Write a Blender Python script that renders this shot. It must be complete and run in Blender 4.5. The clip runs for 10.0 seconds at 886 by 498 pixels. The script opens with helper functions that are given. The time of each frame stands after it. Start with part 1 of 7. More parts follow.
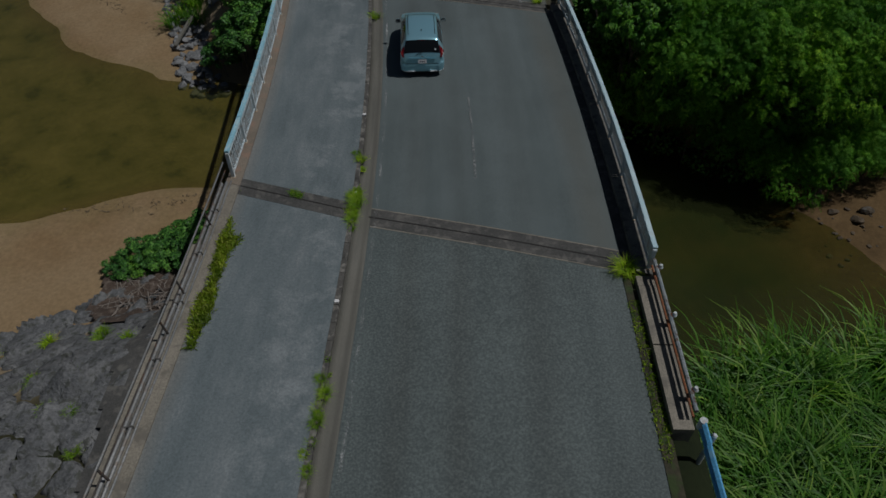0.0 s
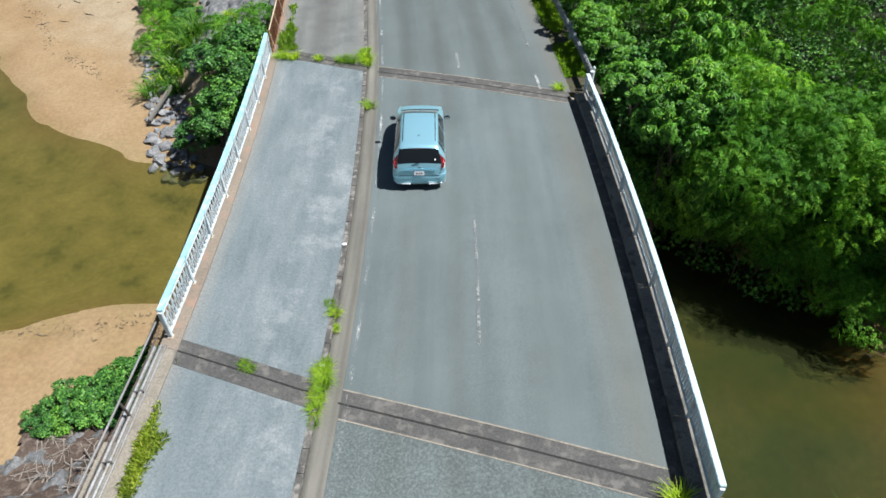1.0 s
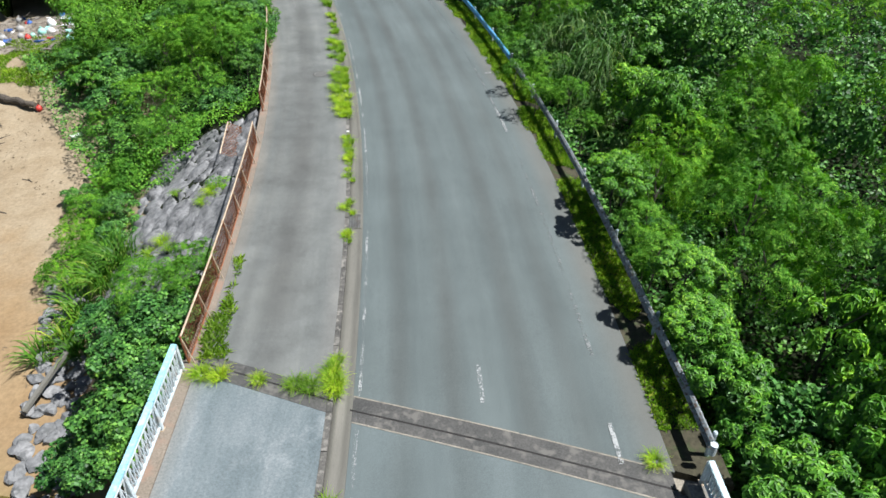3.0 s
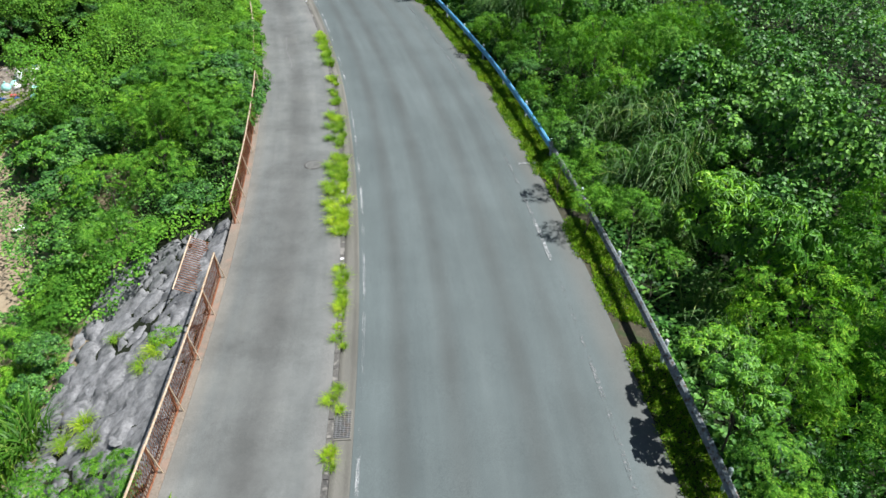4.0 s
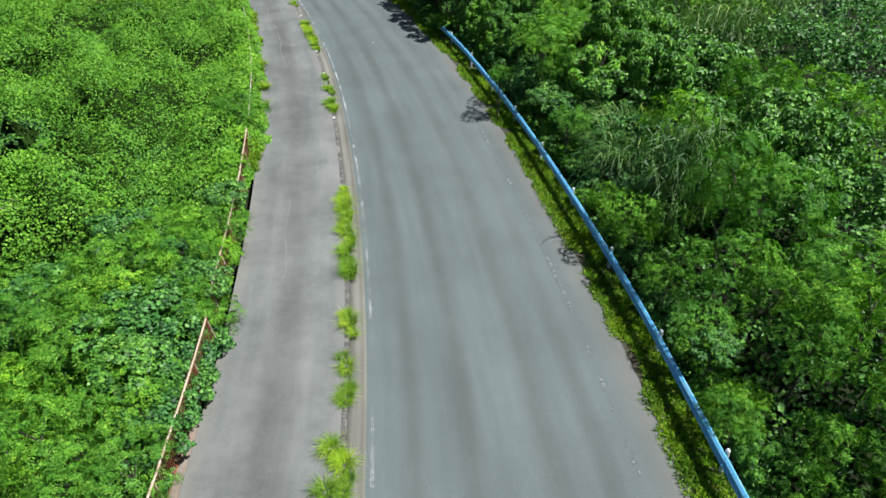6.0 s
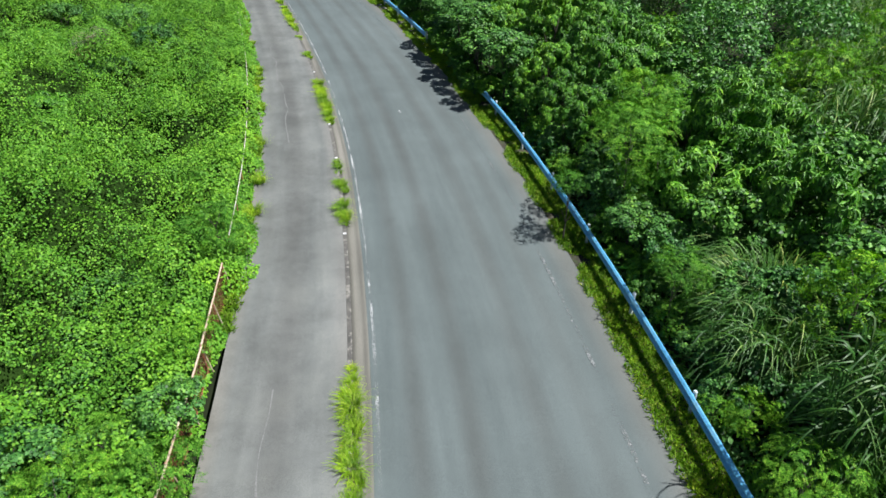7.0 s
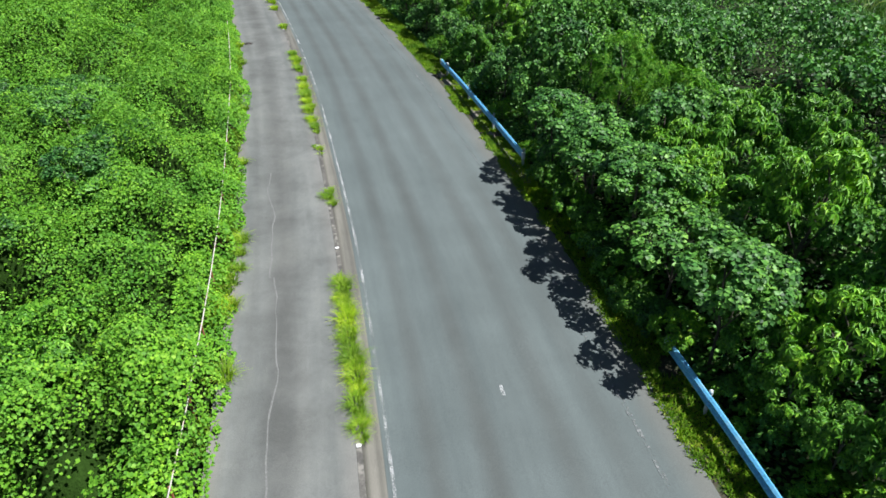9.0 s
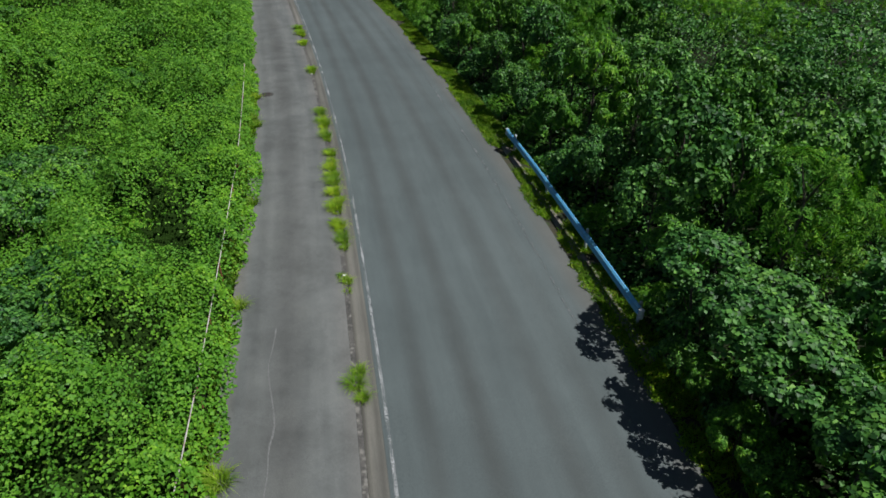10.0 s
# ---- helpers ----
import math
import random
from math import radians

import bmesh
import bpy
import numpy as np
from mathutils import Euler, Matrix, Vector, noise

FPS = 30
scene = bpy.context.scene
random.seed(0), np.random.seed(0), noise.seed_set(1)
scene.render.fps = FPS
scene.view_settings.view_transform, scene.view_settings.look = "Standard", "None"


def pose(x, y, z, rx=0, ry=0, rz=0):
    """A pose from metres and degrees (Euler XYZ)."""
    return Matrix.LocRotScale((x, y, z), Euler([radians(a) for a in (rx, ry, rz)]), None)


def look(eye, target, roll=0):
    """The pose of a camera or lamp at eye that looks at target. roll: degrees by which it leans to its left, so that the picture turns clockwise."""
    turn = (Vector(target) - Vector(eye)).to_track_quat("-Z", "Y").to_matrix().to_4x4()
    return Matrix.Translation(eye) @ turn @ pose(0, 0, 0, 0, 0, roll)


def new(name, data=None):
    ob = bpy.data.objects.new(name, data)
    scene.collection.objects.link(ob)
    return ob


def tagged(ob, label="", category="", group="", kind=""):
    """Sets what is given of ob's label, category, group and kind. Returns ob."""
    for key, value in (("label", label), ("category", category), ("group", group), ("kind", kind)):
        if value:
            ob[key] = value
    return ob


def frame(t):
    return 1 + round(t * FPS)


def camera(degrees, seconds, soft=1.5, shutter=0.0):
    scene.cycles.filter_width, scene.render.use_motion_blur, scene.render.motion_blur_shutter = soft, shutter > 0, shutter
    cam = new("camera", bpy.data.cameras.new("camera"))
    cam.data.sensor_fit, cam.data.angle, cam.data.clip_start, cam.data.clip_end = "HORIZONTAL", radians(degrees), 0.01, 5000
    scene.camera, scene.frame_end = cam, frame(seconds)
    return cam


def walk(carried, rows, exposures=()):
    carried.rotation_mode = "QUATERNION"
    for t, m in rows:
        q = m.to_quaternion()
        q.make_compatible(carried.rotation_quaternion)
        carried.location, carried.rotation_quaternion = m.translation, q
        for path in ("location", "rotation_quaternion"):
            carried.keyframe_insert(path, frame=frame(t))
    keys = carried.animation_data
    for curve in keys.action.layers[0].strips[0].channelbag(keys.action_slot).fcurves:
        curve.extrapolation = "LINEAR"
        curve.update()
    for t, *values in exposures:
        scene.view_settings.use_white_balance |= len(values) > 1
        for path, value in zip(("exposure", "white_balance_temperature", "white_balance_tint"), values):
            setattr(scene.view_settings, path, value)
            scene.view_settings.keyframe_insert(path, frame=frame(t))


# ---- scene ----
cam = camera(69.3, 10.0, 1.6)
METRES, EYE, TILT, LEAN, TURN = 93.0, 13.95, -46.0, 0.0, 0.0
ROWS = [
    (0.0, 0.0, 0.0, 0.0, -0.0, 0.0, 0.0),
    (0.5, 0.0033, 0.0248, 0.0228, 0.67, 0.68, -0.6),
    (1.0, 0.005, 0.0504, 0.0458, 1.22, 2.08, -1.17),
    (1.5, 0.0054, 0.0754, 0.0697, 1.6, 4.42, -1.63),
    (2.0, 0.0036, 0.1003, 0.0936, 1.53, 6.97, -1.76),
    (2.5, 0.0013, 0.1268, 0.1219, 1.62, 8.47, -1.85),
    (4.0, -0.0099, 0.2218, 0.221, 3.02, 10.93, -3.03),
    (4.5, -0.0167, 0.2569, 0.2582, 3.66, 10.97, -3.69),
    (5.0, -0.024, 0.2926, 0.2963, 4.62, 11.26, -4.75),
    (5.5, -0.0335, 0.3287, 0.3346, 5.61, 11.62, -5.82),
    (7.0, -0.0734, 0.4391, 0.4519, 8.36, 13.42, -8.43),
    (7.5, -0.0922, 0.4782, 0.4934, 8.76, 13.45, -8.79),
    (8.0, -0.1128, 0.5177, 0.536, 9.33, 12.98, -9.38),
    (8.5, -0.1349, 0.5566, 0.5765, 10.01, 12.75, -10.05),
    (9.0, -0.1586, 0.5946, 0.6168, 10.68, 12.74, -10.82),
    (9.5, -0.1826, 0.6315, 0.6573, 11.64, 12.61, -11.88),
    (10.0, -0.2072, 0.6679, 0.6982, 12.87, 12.4, -13.2),
]
BASE = 0.8
EXPO = [(t, BASE + e) for t, e in ((0.0, -2.25), (0.25, -1.6), (0.5, -0.85), (0.8, -0.25), (1.0, 0.0), (1.2, 0.0), (9.4, 0.0), (9.6, -0.12), (9.8, -0.5), (10.0, -0.95))]
walk(cam, [(t, pose(0, 0, EYE, TILT, LEAN, TURN) @ pose(METRES * x, METRES * y, METRES * z, 90 + pitch, roll, yaw)) for t, x, y, z, yaw, pitch, roll in ROWS], EXPO)

# ---- world and sun ----
world = bpy.data.worlds.new("world")
scene.world = world
world.use_nodes = True
wn = world.node_tree.nodes
sky = wn.new("ShaderNodeTexSky")
sky.sky_type, sky.sun_disc = "NISHITA", False
sky.sun_elevation, sky.sun_rotation = radians(60), radians(90)
wn["Background"].inputs[1].default_value = 0.036
world.node_tree.links.new(sky.outputs[0], wn["Background"].inputs[0])
sun = new("sun", bpy.data.lights.new("sun", "SUN"))
sun.data.energy, sun.data.angle, sun.data.color = 5.0, radians(0.53), (1.0, 0.978, 0.975)
sun.matrix_world = look((58, -2, 100), (0, 0, 0))

rng = np.random.default_rng(7)


# ---- materials ----
def mat(name, rough=0.8, metal=0.0, spec=0.5):
    m = bpy.data.materials.new(name)
    m.use_nodes = True
    b = m.node_tree.nodes["Principled BSDF"]
    b.inputs["Roughness"].default_value = rough
    b.inputs["Metallic"].default_value = metal
    b.inputs["Specular IOR Level"].default_value = spec
    return m, m.node_tree, b


def node(tree, kind, **values):
    n = tree.nodes.new(kind)
    for k, v in values.items():
        n.inputs[k.replace("_", " ")].default_value = v
    return n


def noise_tex(tree, scale, detail=4.0, rough=0.55, coord=None):
    n = node(tree, "ShaderNodeTexNoise", Scale=scale, Detail=detail, Roughness=rough)
    if coord is None:
        c = tree.nodes.new("ShaderNodeNewGeometry")
        coord = c.outputs["Position"]
    tree.links.new(coord, n.inputs["Vector"])
    return n.outputs["Fac"]


def ramp(tree, fac, *stops):
    r = tree.nodes.new("ShaderNodeValToRGB")
    e = r.color_ramp.elements
    while len(e) < len(stops):
        e.new(0.5)
    for el, (p, c) in zip(e, stops):
        el.position = p
        el.color = (*c, 1) if len(c) == 3 else c
    tree.links.new(fac, r.inputs[0])
    return r.outputs[0]


def mix(tree, fac, a, b, mode="MIX"):
    n = tree.nodes.new("ShaderNodeMix")
    n.data_type, n.blend_type = "RGBA", mode
    for sock, v in ((n.inputs[0], fac), (n.inputs[6], a), (n.inputs[7], b)):
        if isinstance(v, (int, float)):
            sock.default_value = v
        elif isinstance(v, tuple):
            sock.default_value = (*v, 1)
        else:
            tree.links.new(v, sock)
    return n.outputs[2]


def relief(tree, bsdf, fac, strength=0.3, distance=0.02):
    b = node(tree, "ShaderNodeBump", Strength=strength, Distance=distance)
    tree.links.new(fac, b.inputs["Height"])
    tree.links.new(b.outputs[0], bsdf.inputs["Normal"])


def mottled(name, a, b, c=None, big=0.4, small=25.0, rough=0.85, bump=0.3, dist=0.01, metal=0.0, spec=0.4):
    """Two colours at a large scale, a third at a small one, with relief."""
    m, t, p = mat(name, rough, metal, spec)
    large = ramp(t, noise_tex(t, big), (0.32, a), (0.68, b))
    fine = noise_tex(t, small, 6)
    grain = ramp(t, fine, (0.3, (0.62, 0.62, 0.62)), (0.7, (1.25, 1.25, 1.25)))
    col = mix(t, 0.85, large, grain, "MULTIPLY")
    if c:
        patch = ramp(t, noise_tex(t, big * 3.7, 5), (0.52, (0, 0, 0)), (0.64, (1, 1, 1)))
        col = mix(t, patch, col, c)
    t.links.new(col, p.inputs["Base Color"])
    relief(t, p, fine, bump, dist)
    return m


def leaf_mat(name, dark, light, tip=None, rough=0.5, spec=0.22, thin=0.35):
    """Foliage: colour varies leaf by leaf and plant by plant; light passes through the blade."""
    m, t, p = mat(name, rough, 0.0, spec)
    g = t.nodes.new("ShaderNodeNewGeometry")
    o = t.nodes.new("ShaderNodeObjectInfo")
    own = ramp(t, g.outputs["Random Per Island"], (0.0, dark), (0.75, light), (1.0, tip or light))
    tree_tone = ramp(t, o.outputs["Random"], (0.0, (0.66, 0.76, 0.78)), (0.5, (1.0, 1.0, 1.0)), (1.0, (1.32, 1.2, 0.85)))
    col = mix(t, 1.0, own, tree_tone, "MULTIPLY")
    patch = ramp(t, noise_tex(t, 0.35, 3), (0.3, (0.74, 0.84, 0.86)), (0.7, (1.2, 1.12, 0.92)))
    col = mix(t, 1.0, col, patch, "MULTIPLY")
    spray = ramp(t, noise_tex(t, 1.3, 3), (0.36, (0.72, 0.8, 0.86)), (0.64, (1.22, 1.16, 0.95)))
    col = mix(t, 1.0, col, spray, "MULTIPLY")
    t.links.new(col, p.inputs["Base Color"])
    tr = t.nodes.new("ShaderNodeBsdfTranslucent")
    tcol = mix(t, 1.0, col, (1.15, 1.3, 0.5), "MULTIPLY")
    t.links.new(tcol, tr.inputs["Color"])
    ms = node(t, "ShaderNodeMixShader")
    ms.inputs[0].default_value = thin
    t.links.new(p.outputs[0], ms.inputs[1])
    t.links.new(tr.outputs[0], ms.inputs[2])
    t.links.new(ms.outputs[0], t.nodes["Material Output"].inputs["Surface"])
    return m


def road_mat(name, base, light, track, bands, rough=0.85, blotch=0.0, coarse=0.0):
    """Worn asphalt; bands: (offset across the road, half width, strength) of wheel tracks, from the mesh's own 'across'."""
    m, t, p = mat(name, rough, 0.0, 0.35)
    a = t.nodes.new("ShaderNodeAttribute")
    a.attribute_name = "lane"
    sep = t.nodes.new("ShaderNodeSeparateXYZ")
    t.links.new(a.outputs["Vector"], sep.inputs[0])
    stretch = node(t, "ShaderNodeVectorMath")
    stretch.operation = "MULTIPLY"
    stretch.inputs[1].default_value = (1.1, 0.09, 1.0)
    t.links.new(a.outputs["Vector"], stretch.inputs[0])
    streak = noise_tex(t, 1.0, 5, 0.6, stretch.outputs[0])
    col = ramp(t, streak, (0.3, base), (0.72, light))
    for off, half, amount, *own in bands:
        d = node(t, "ShaderNodeMath")
        d.operation = "SUBTRACT"
        t.links.new(sep.outputs[0], d.inputs[0])
        d.inputs[1].default_value = off
        sq = node(t, "ShaderNodeMath")
        sq.operation = "ABSOLUTE"
        t.links.new(d.outputs[0], sq.inputs[0])
        mr = node(t, "ShaderNodeMapRange")
        mr.interpolation_type = "SMOOTHSTEP"
        for k, v in (("From Min", 0.0), ("From Max", half), ("To Min", amount), ("To Max", 0.0)):
            mr.inputs[k].default_value = v
        t.links.new(sq.outputs[0], mr.inputs["Value"])
        patchy = node(t, "ShaderNodeMath")
        patchy.operation = "MULTIPLY"
        t.links.new(mr.outputs[0], patchy.inputs[0])
        t.links.new(ramp(t, noise_tex(t, 0.22, 5, 0.6), (0.3, (0.55, 0.55, 0.55)), (0.62, (1.1, 1.1, 1.1))), patchy.inputs[1])
        col = mix(t, patchy.outputs[0], col, own[0] if own else track)
    stain = ramp(t, noise_tex(t, 0.3, 7, 0.62), (0.32, (0.87, 0.868, 0.86)), (0.68, (1.1, 1.1, 1.1)))
    col = mix(t, 0.8, col, stain, "MULTIPLY")
    if blotch:
        marks = ramp(t, noise_tex(t, 0.55, 8, 0.68), (0.36, (0.7, 0.7, 0.69)), (0.5, (1.0, 1.0, 1.0)), (0.68, (1.32, 1.31, 1.27)))
        col = mix(t, blotch, col, marks, "MULTIPLY")
    if coarse:
        stones = ramp(t, noise_tex(t, 16.0, 3, 0.7), (0.36, (0.66, 0.68, 0.68)), (0.5, (0.98, 0.98, 0.98)), (0.64, (1.5, 1.48, 1.44)))
        col = mix(t, coarse, col, stones, "MULTIPLY")
    fine = noise_tex(t, 45.0, 4, 0.7)
    grain = ramp(t, fine, (0.3, (0.68, 0.68, 0.68)), (0.7, (1.25, 1.25, 1.25)))
    col = mix(t, 0.8, col, grain, "MULTIPLY")
    t.links.new(col, p.inputs["Base Color"])
    relief(t, p, fine, 0.35, 0.006)
    return m


def worn_paint(name, paint, keep, scale=9.0, rough=0.6):
    """Road paint that has flaked off in places, down to the road beneath. keep: the share that is left."""
    m, t, p = mat(name, rough)
    p.inputs["Base Color"].default_value = (*paint, 1)
    f = mix(t, 0.32, noise_tex(t, scale, 6, 0.75), noise_tex(t, 0.9, 4))
    half = node(t, "ShaderNodeMapRange")
    for k, v in (("From Min", 0.55 - 0.14 * keep), ("From Max", 0.61 - 0.14 * keep), ("To Min", 0.0), ("To Max", 1.0)):
        half.inputs[k].default_value = v
    t.links.new(f, half.inputs["Value"])
    gone = t.nodes.new("ShaderNodeBsdfTransparent")
    ms = node(t, "ShaderNodeMixShader")
    t.links.new(half.outputs[0], ms.inputs[0])
    t.links.new(gone.outputs[0], ms.inputs[1])
    t.links.new(p.outputs[0], ms.inputs[2])
    t.links.new(ms.outputs[0], t.nodes["Material Output"].inputs["Surface"])
    return m


def screed_mat():
    """Blue-grey cement screed: long pale scuffs along the footway, fine grain."""
    m, t, p = mat("footway_deck_screed", 0.8, 0, 0.35)
    a = t.nodes.new("ShaderNodeAttribute")
    a.attribute_name = "lane"
    stretch = node(t, "ShaderNodeVectorMath")
    stretch.operation = "MULTIPLY"
    stretch.inputs[1].default_value = (1.6, 0.35, 1.0)
    t.links.new(a.outputs["Vector"], stretch.inputs[0])
    col = ramp(t, noise_tex(t, 0.8, 6, 0.65, stretch.outputs[0]), (0.28, (0.098, 0.126, 0.136)), (0.48, (0.132, 0.163, 0.173)), (0.62, (0.158, 0.188, 0.198)), (0.74, (0.21, 0.237, 0.245)))
    sep = t.nodes.new("ShaderNodeSeparateXYZ")
    t.links.new(a.outputs["Vector"], sep.inputs[0])
    side = node(t, "ShaderNodeMapRange")
    for k, v in (("From Min", -2.9), ("From Max", -0.9)):
        side.inputs[k].default_value = v
    t.links.new(sep.outputs[0], side.inputs["Value"])
    rag = ramp(t, noise_tex(t, 0.75, 9, 0.7), (0.49, (0, 0, 0)), (0.62, (0.48, 0.48, 0.48)))
    worn = node(t, "ShaderNodeMath")
    worn.operation = "MULTIPLY"
    t.links.new(rag, worn.inputs[0])
    t.links.new(side.outputs[0], worn.inputs[1])
    col = mix(t, worn.outputs[0], col, (0.29, 0.32, 0.33))
    edge = node(t, "ShaderNodeMapRange")
    for k, v in (("From Min", -3.3), ("From Max", -3.75), ("To Max", 0.7)):
        edge.inputs[k].default_value = v
    t.links.new(sep.outputs[0], edge.inputs["Value"])
    col = mix(t, edge.outputs[0], col, (0.2, 0.2, 0.185))
    cast = ramp(t, noise_tex(t, 14.0, 6, 0.8), (0.36, (0.72, 0.73, 0.73)), (0.66, (1.25, 1.25, 1.24)))
    fine = noise_tex(t, 50.0, 4, 0.7)
    grain = ramp(t, fine, (0.3, (0.7, 0.7, 0.7)), (0.7, (1.22, 1.22, 1.22)))
    t.links.new(mix(t, 0.8, mix(t, 0.8, col, cast, "MULTIPLY"), grain, "MULTIPLY"), p.inputs["Base Color"])
    relief(t, p, fine, 0.3, 0.006)
    return m


ASPHALT = road_mat("asphalt", (0.081, 0.1015, 0.102), (0.108, 0.133, 0.133), (0.063, 0.071, 0.068),
                   ((1.9, 0.5, 0.55), (3.35, 0.55, 0.6), (5.3, 0.6, 0.5), (6.6, 0.5, 0.35), (8.35, 0.9, 0.75, (0.125, 0.125, 0.112))))
DECK = road_mat("deck_asphalt", (0.089, 0.113, 0.115), (0.118, 0.146, 0.149), (0.08, 0.095, 0.093),
                ((2.0, 0.6, 0.35), (3.5, 0.6, 0.35), (5.6, 0.8, 0.25), (7.75, 0.95, 0.75, (0.108, 0.118, 0.108))))
NEAR_ASPHALT = road_mat("coarse_worn_asphalt", (0.081, 0.1015, 0.102), (0.108, 0.133, 0.133), (0.063, 0.071, 0.068), ((2.0, 0.6, 0.4), (3.5, 0.6, 0.4), (5.6, 0.8, 0.3)), 0.85, 0.25, 0.75)
FOOT = road_mat("footway_asphalt", (0.106, 0.117, 0.114), (0.158, 0.169, 0.162), (0.08, 0.084, 0.08), ((-1.9, 0.95, 0.7), (-2.9, 0.35, 0.3), (-3.75, 0.6, 0.8, (0.17, 0.165, 0.145)), (0.0, 0.6, 0.7, (0.165, 0.165, 0.155))), 0.85, 0.6)
FOOT_DECK = screed_mat()
CONCRETE = mottled("weathered_concrete", (0.2, 0.185, 0.15), (0.27, 0.25, 0.205), (0.15, 0.14, 0.118), 0.7, 22, 0.9, 0.4, 0.01)
GUTTER = road_mat("gutter_concrete", (0.085, 0.087, 0.078), (0.215, 0.21, 0.182), (0.07, 0.07, 0.06), ((0.16, 0.16, 0.9), (0.54, 0.12, 0.5)), 0.9)
KERB = mottled("kerb_concrete", (0.06, 0.06, 0.056), (0.12, 0.117, 0.106), (0.2, 0.195, 0.175), 1.4, 20, 0.9, 0.4, 0.01)
DARK_CONCRETE = mottled("stained_concrete", (0.055, 0.057, 0.055), (0.088, 0.088, 0.083), (0.12, 0.118, 0.108), 0.9, 22, 0.9, 0.5, 0.015)
SLOT = mottled("joint_slot", (0.012, 0.012, 0.011), (0.02, 0.019, 0.018), None, 3, 30, 0.8, 0.2, 0.003)
SOIL = mottled("soil", (0.032, 0.032, 0.02), (0.062, 0.056, 0.034), (0.035, 0.055, 0.018), 0.6, 8, 0.95, 0.6, 0.05)
ROCK = mottled("grey_rock", (0.14, 0.148, 0.152), (0.25, 0.256, 0.26), (0.1, 0.106, 0.108), 0.8, 7, 0.9, 0.7, 0.04)
STEEL_BLUE = mottled("pale_blue_paint", (0.25, 0.5, 0.6), (0.31, 0.56, 0.65), (0.4, 0.57, 0.61), 1.0, 30, 0.45, 0.1, 0.003)
STEEL_WHITE = mottled("chalky_white_paint", (0.46, 0.56, 0.6), (0.6, 0.67, 0.69), (0.42, 0.42, 0.4), 1.4, 30, 0.55, 0.15, 0.003)
STEEL_CHALK = mottled("chalky_blue_paint", (0.42, 0.6, 0.66), (0.52, 0.68, 0.72), (0.45, 0.55, 0.58), 1.0, 30, 0.5, 0.1, 0.003)
RAIL_BLUE = mottled("blue_rail_paint", (0.1, 0.39, 0.68), (0.14, 0.46, 0.74), (0.2, 0.45, 0.64), 0.8, 20, 0.42, 0.1, 0.003)
RAIL_WORN = mottled("worn_blue_rail_paint", (0.16, 0.2, 0.22), (0.3, 0.33, 0.33), (0.1, 0.062, 0.042), 2.6, 12, 0.6, 0.2, 0.004)
RUST = mottled("rusty_steel", (0.14, 0.05, 0.022), (0.27, 0.1, 0.045), (0.22, 0.13, 0.08), 1.6, 24, 0.85, 0.4, 0.006)
RUST_PALE = mottled("rust_stained_cream_paint", (0.36, 0.28, 0.19), (0.52, 0.44, 0.33), (0.36, 0.25, 0.16), 2.2, 24, 0.8, 0.3, 0.004)
RAIL_CREAM = mottled("chalky_cream_paint", (0.4, 0.4, 0.34), (0.58, 0.57, 0.5), (0.34, 0.27, 0.2), 1.1, 24, 0.75, 0.2, 0.003)
GALV = mottled("galvanised_pipe", (0.19, 0.2, 0.2), (0.29, 0.3, 0.3), (0.2, 0.18, 0.16), 1.2, 25, 0.5, 0.1, 0.003, 0.4)
BARK = mottled("bark", (0.06, 0.052, 0.042), (0.11, 0.095, 0.075), None, 2.0, 14, 0.9, 0.6, 0.02)
PAINT_ON_ROAD = worn_paint("flaked_white_paint", (0.44, 0.46, 0.46), 0.1, 34.0)
PAINT_EDGE = worn_paint("worn_white_paint", (0.4, 0.42, 0.42), 0.4, 30.0)
PAINT_FAINT = worn_paint("faint_white_paint", (0.2, 0.215, 0.215), 0.55, 14.0)
PAINT_GHOST = worn_paint("nearly_gone_white_paint", (0.16, 0.175, 0.175), 0.3, 9.0)
PAINT_DASH = worn_paint("dash_white_paint", (0.3, 0.32, 0.32), 0.55, 14.0)
LEAF_BROAD = leaf_mat("broad_leaf", (0.012, 0.055, 0.014), (0.092, 0.265, 0.058), (0.17, 0.375, 0.085), 0.5, 0.32, 0.2)
LEAF_WHORL = leaf_mat("long_drooping_leaf", (0.025, 0.1, 0.01), (0.115, 0.33, 0.03), (0.24, 0.47, 0.06), 0.48, 0.3, 0.18)
LEAF_FEATHER = leaf_mat("feathery_leaf", (0.034, 0.135, 0.014), (0.125, 0.335, 0.034), (0.25, 0.44, 0.075), 0.65, 0.15, 0.26)
LEAF_VINE = leaf_mat("vine_leaf", (0.06, 0.19, 0.018), (0.125, 0.315, 0.032), (0.19, 0.385, 0.05), 0.55, 0.2, 0.2)
LEAF_GRASS = leaf_mat("grass_blade", (0.035, 0.12, 0.012), (0.09, 0.23, 0.026), (0.24, 0.34, 0.09), 0.5, 0.25, 0.34)
LEAF_WEED = leaf_mat("weed_blade", (0.15, 0.28, 0.02), (0.27, 0.44, 0.045), (0.44, 0.52, 0.14), 0.6, 0.12, 0.45)
LEAF_VERGE = leaf_mat("verge_blade", (0.1, 0.23, 0.022), (0.2, 0.37, 0.04), (0.34, 0.4, 0.1), 0.6, 0.15, 0.4)
LEAF_REED = leaf_mat("reed_blade", (0.04, 0.13, 0.018), (0.1, 0.25, 0.04), (0.27, 0.4, 0.12), 0.5, 0.25, 0.34)
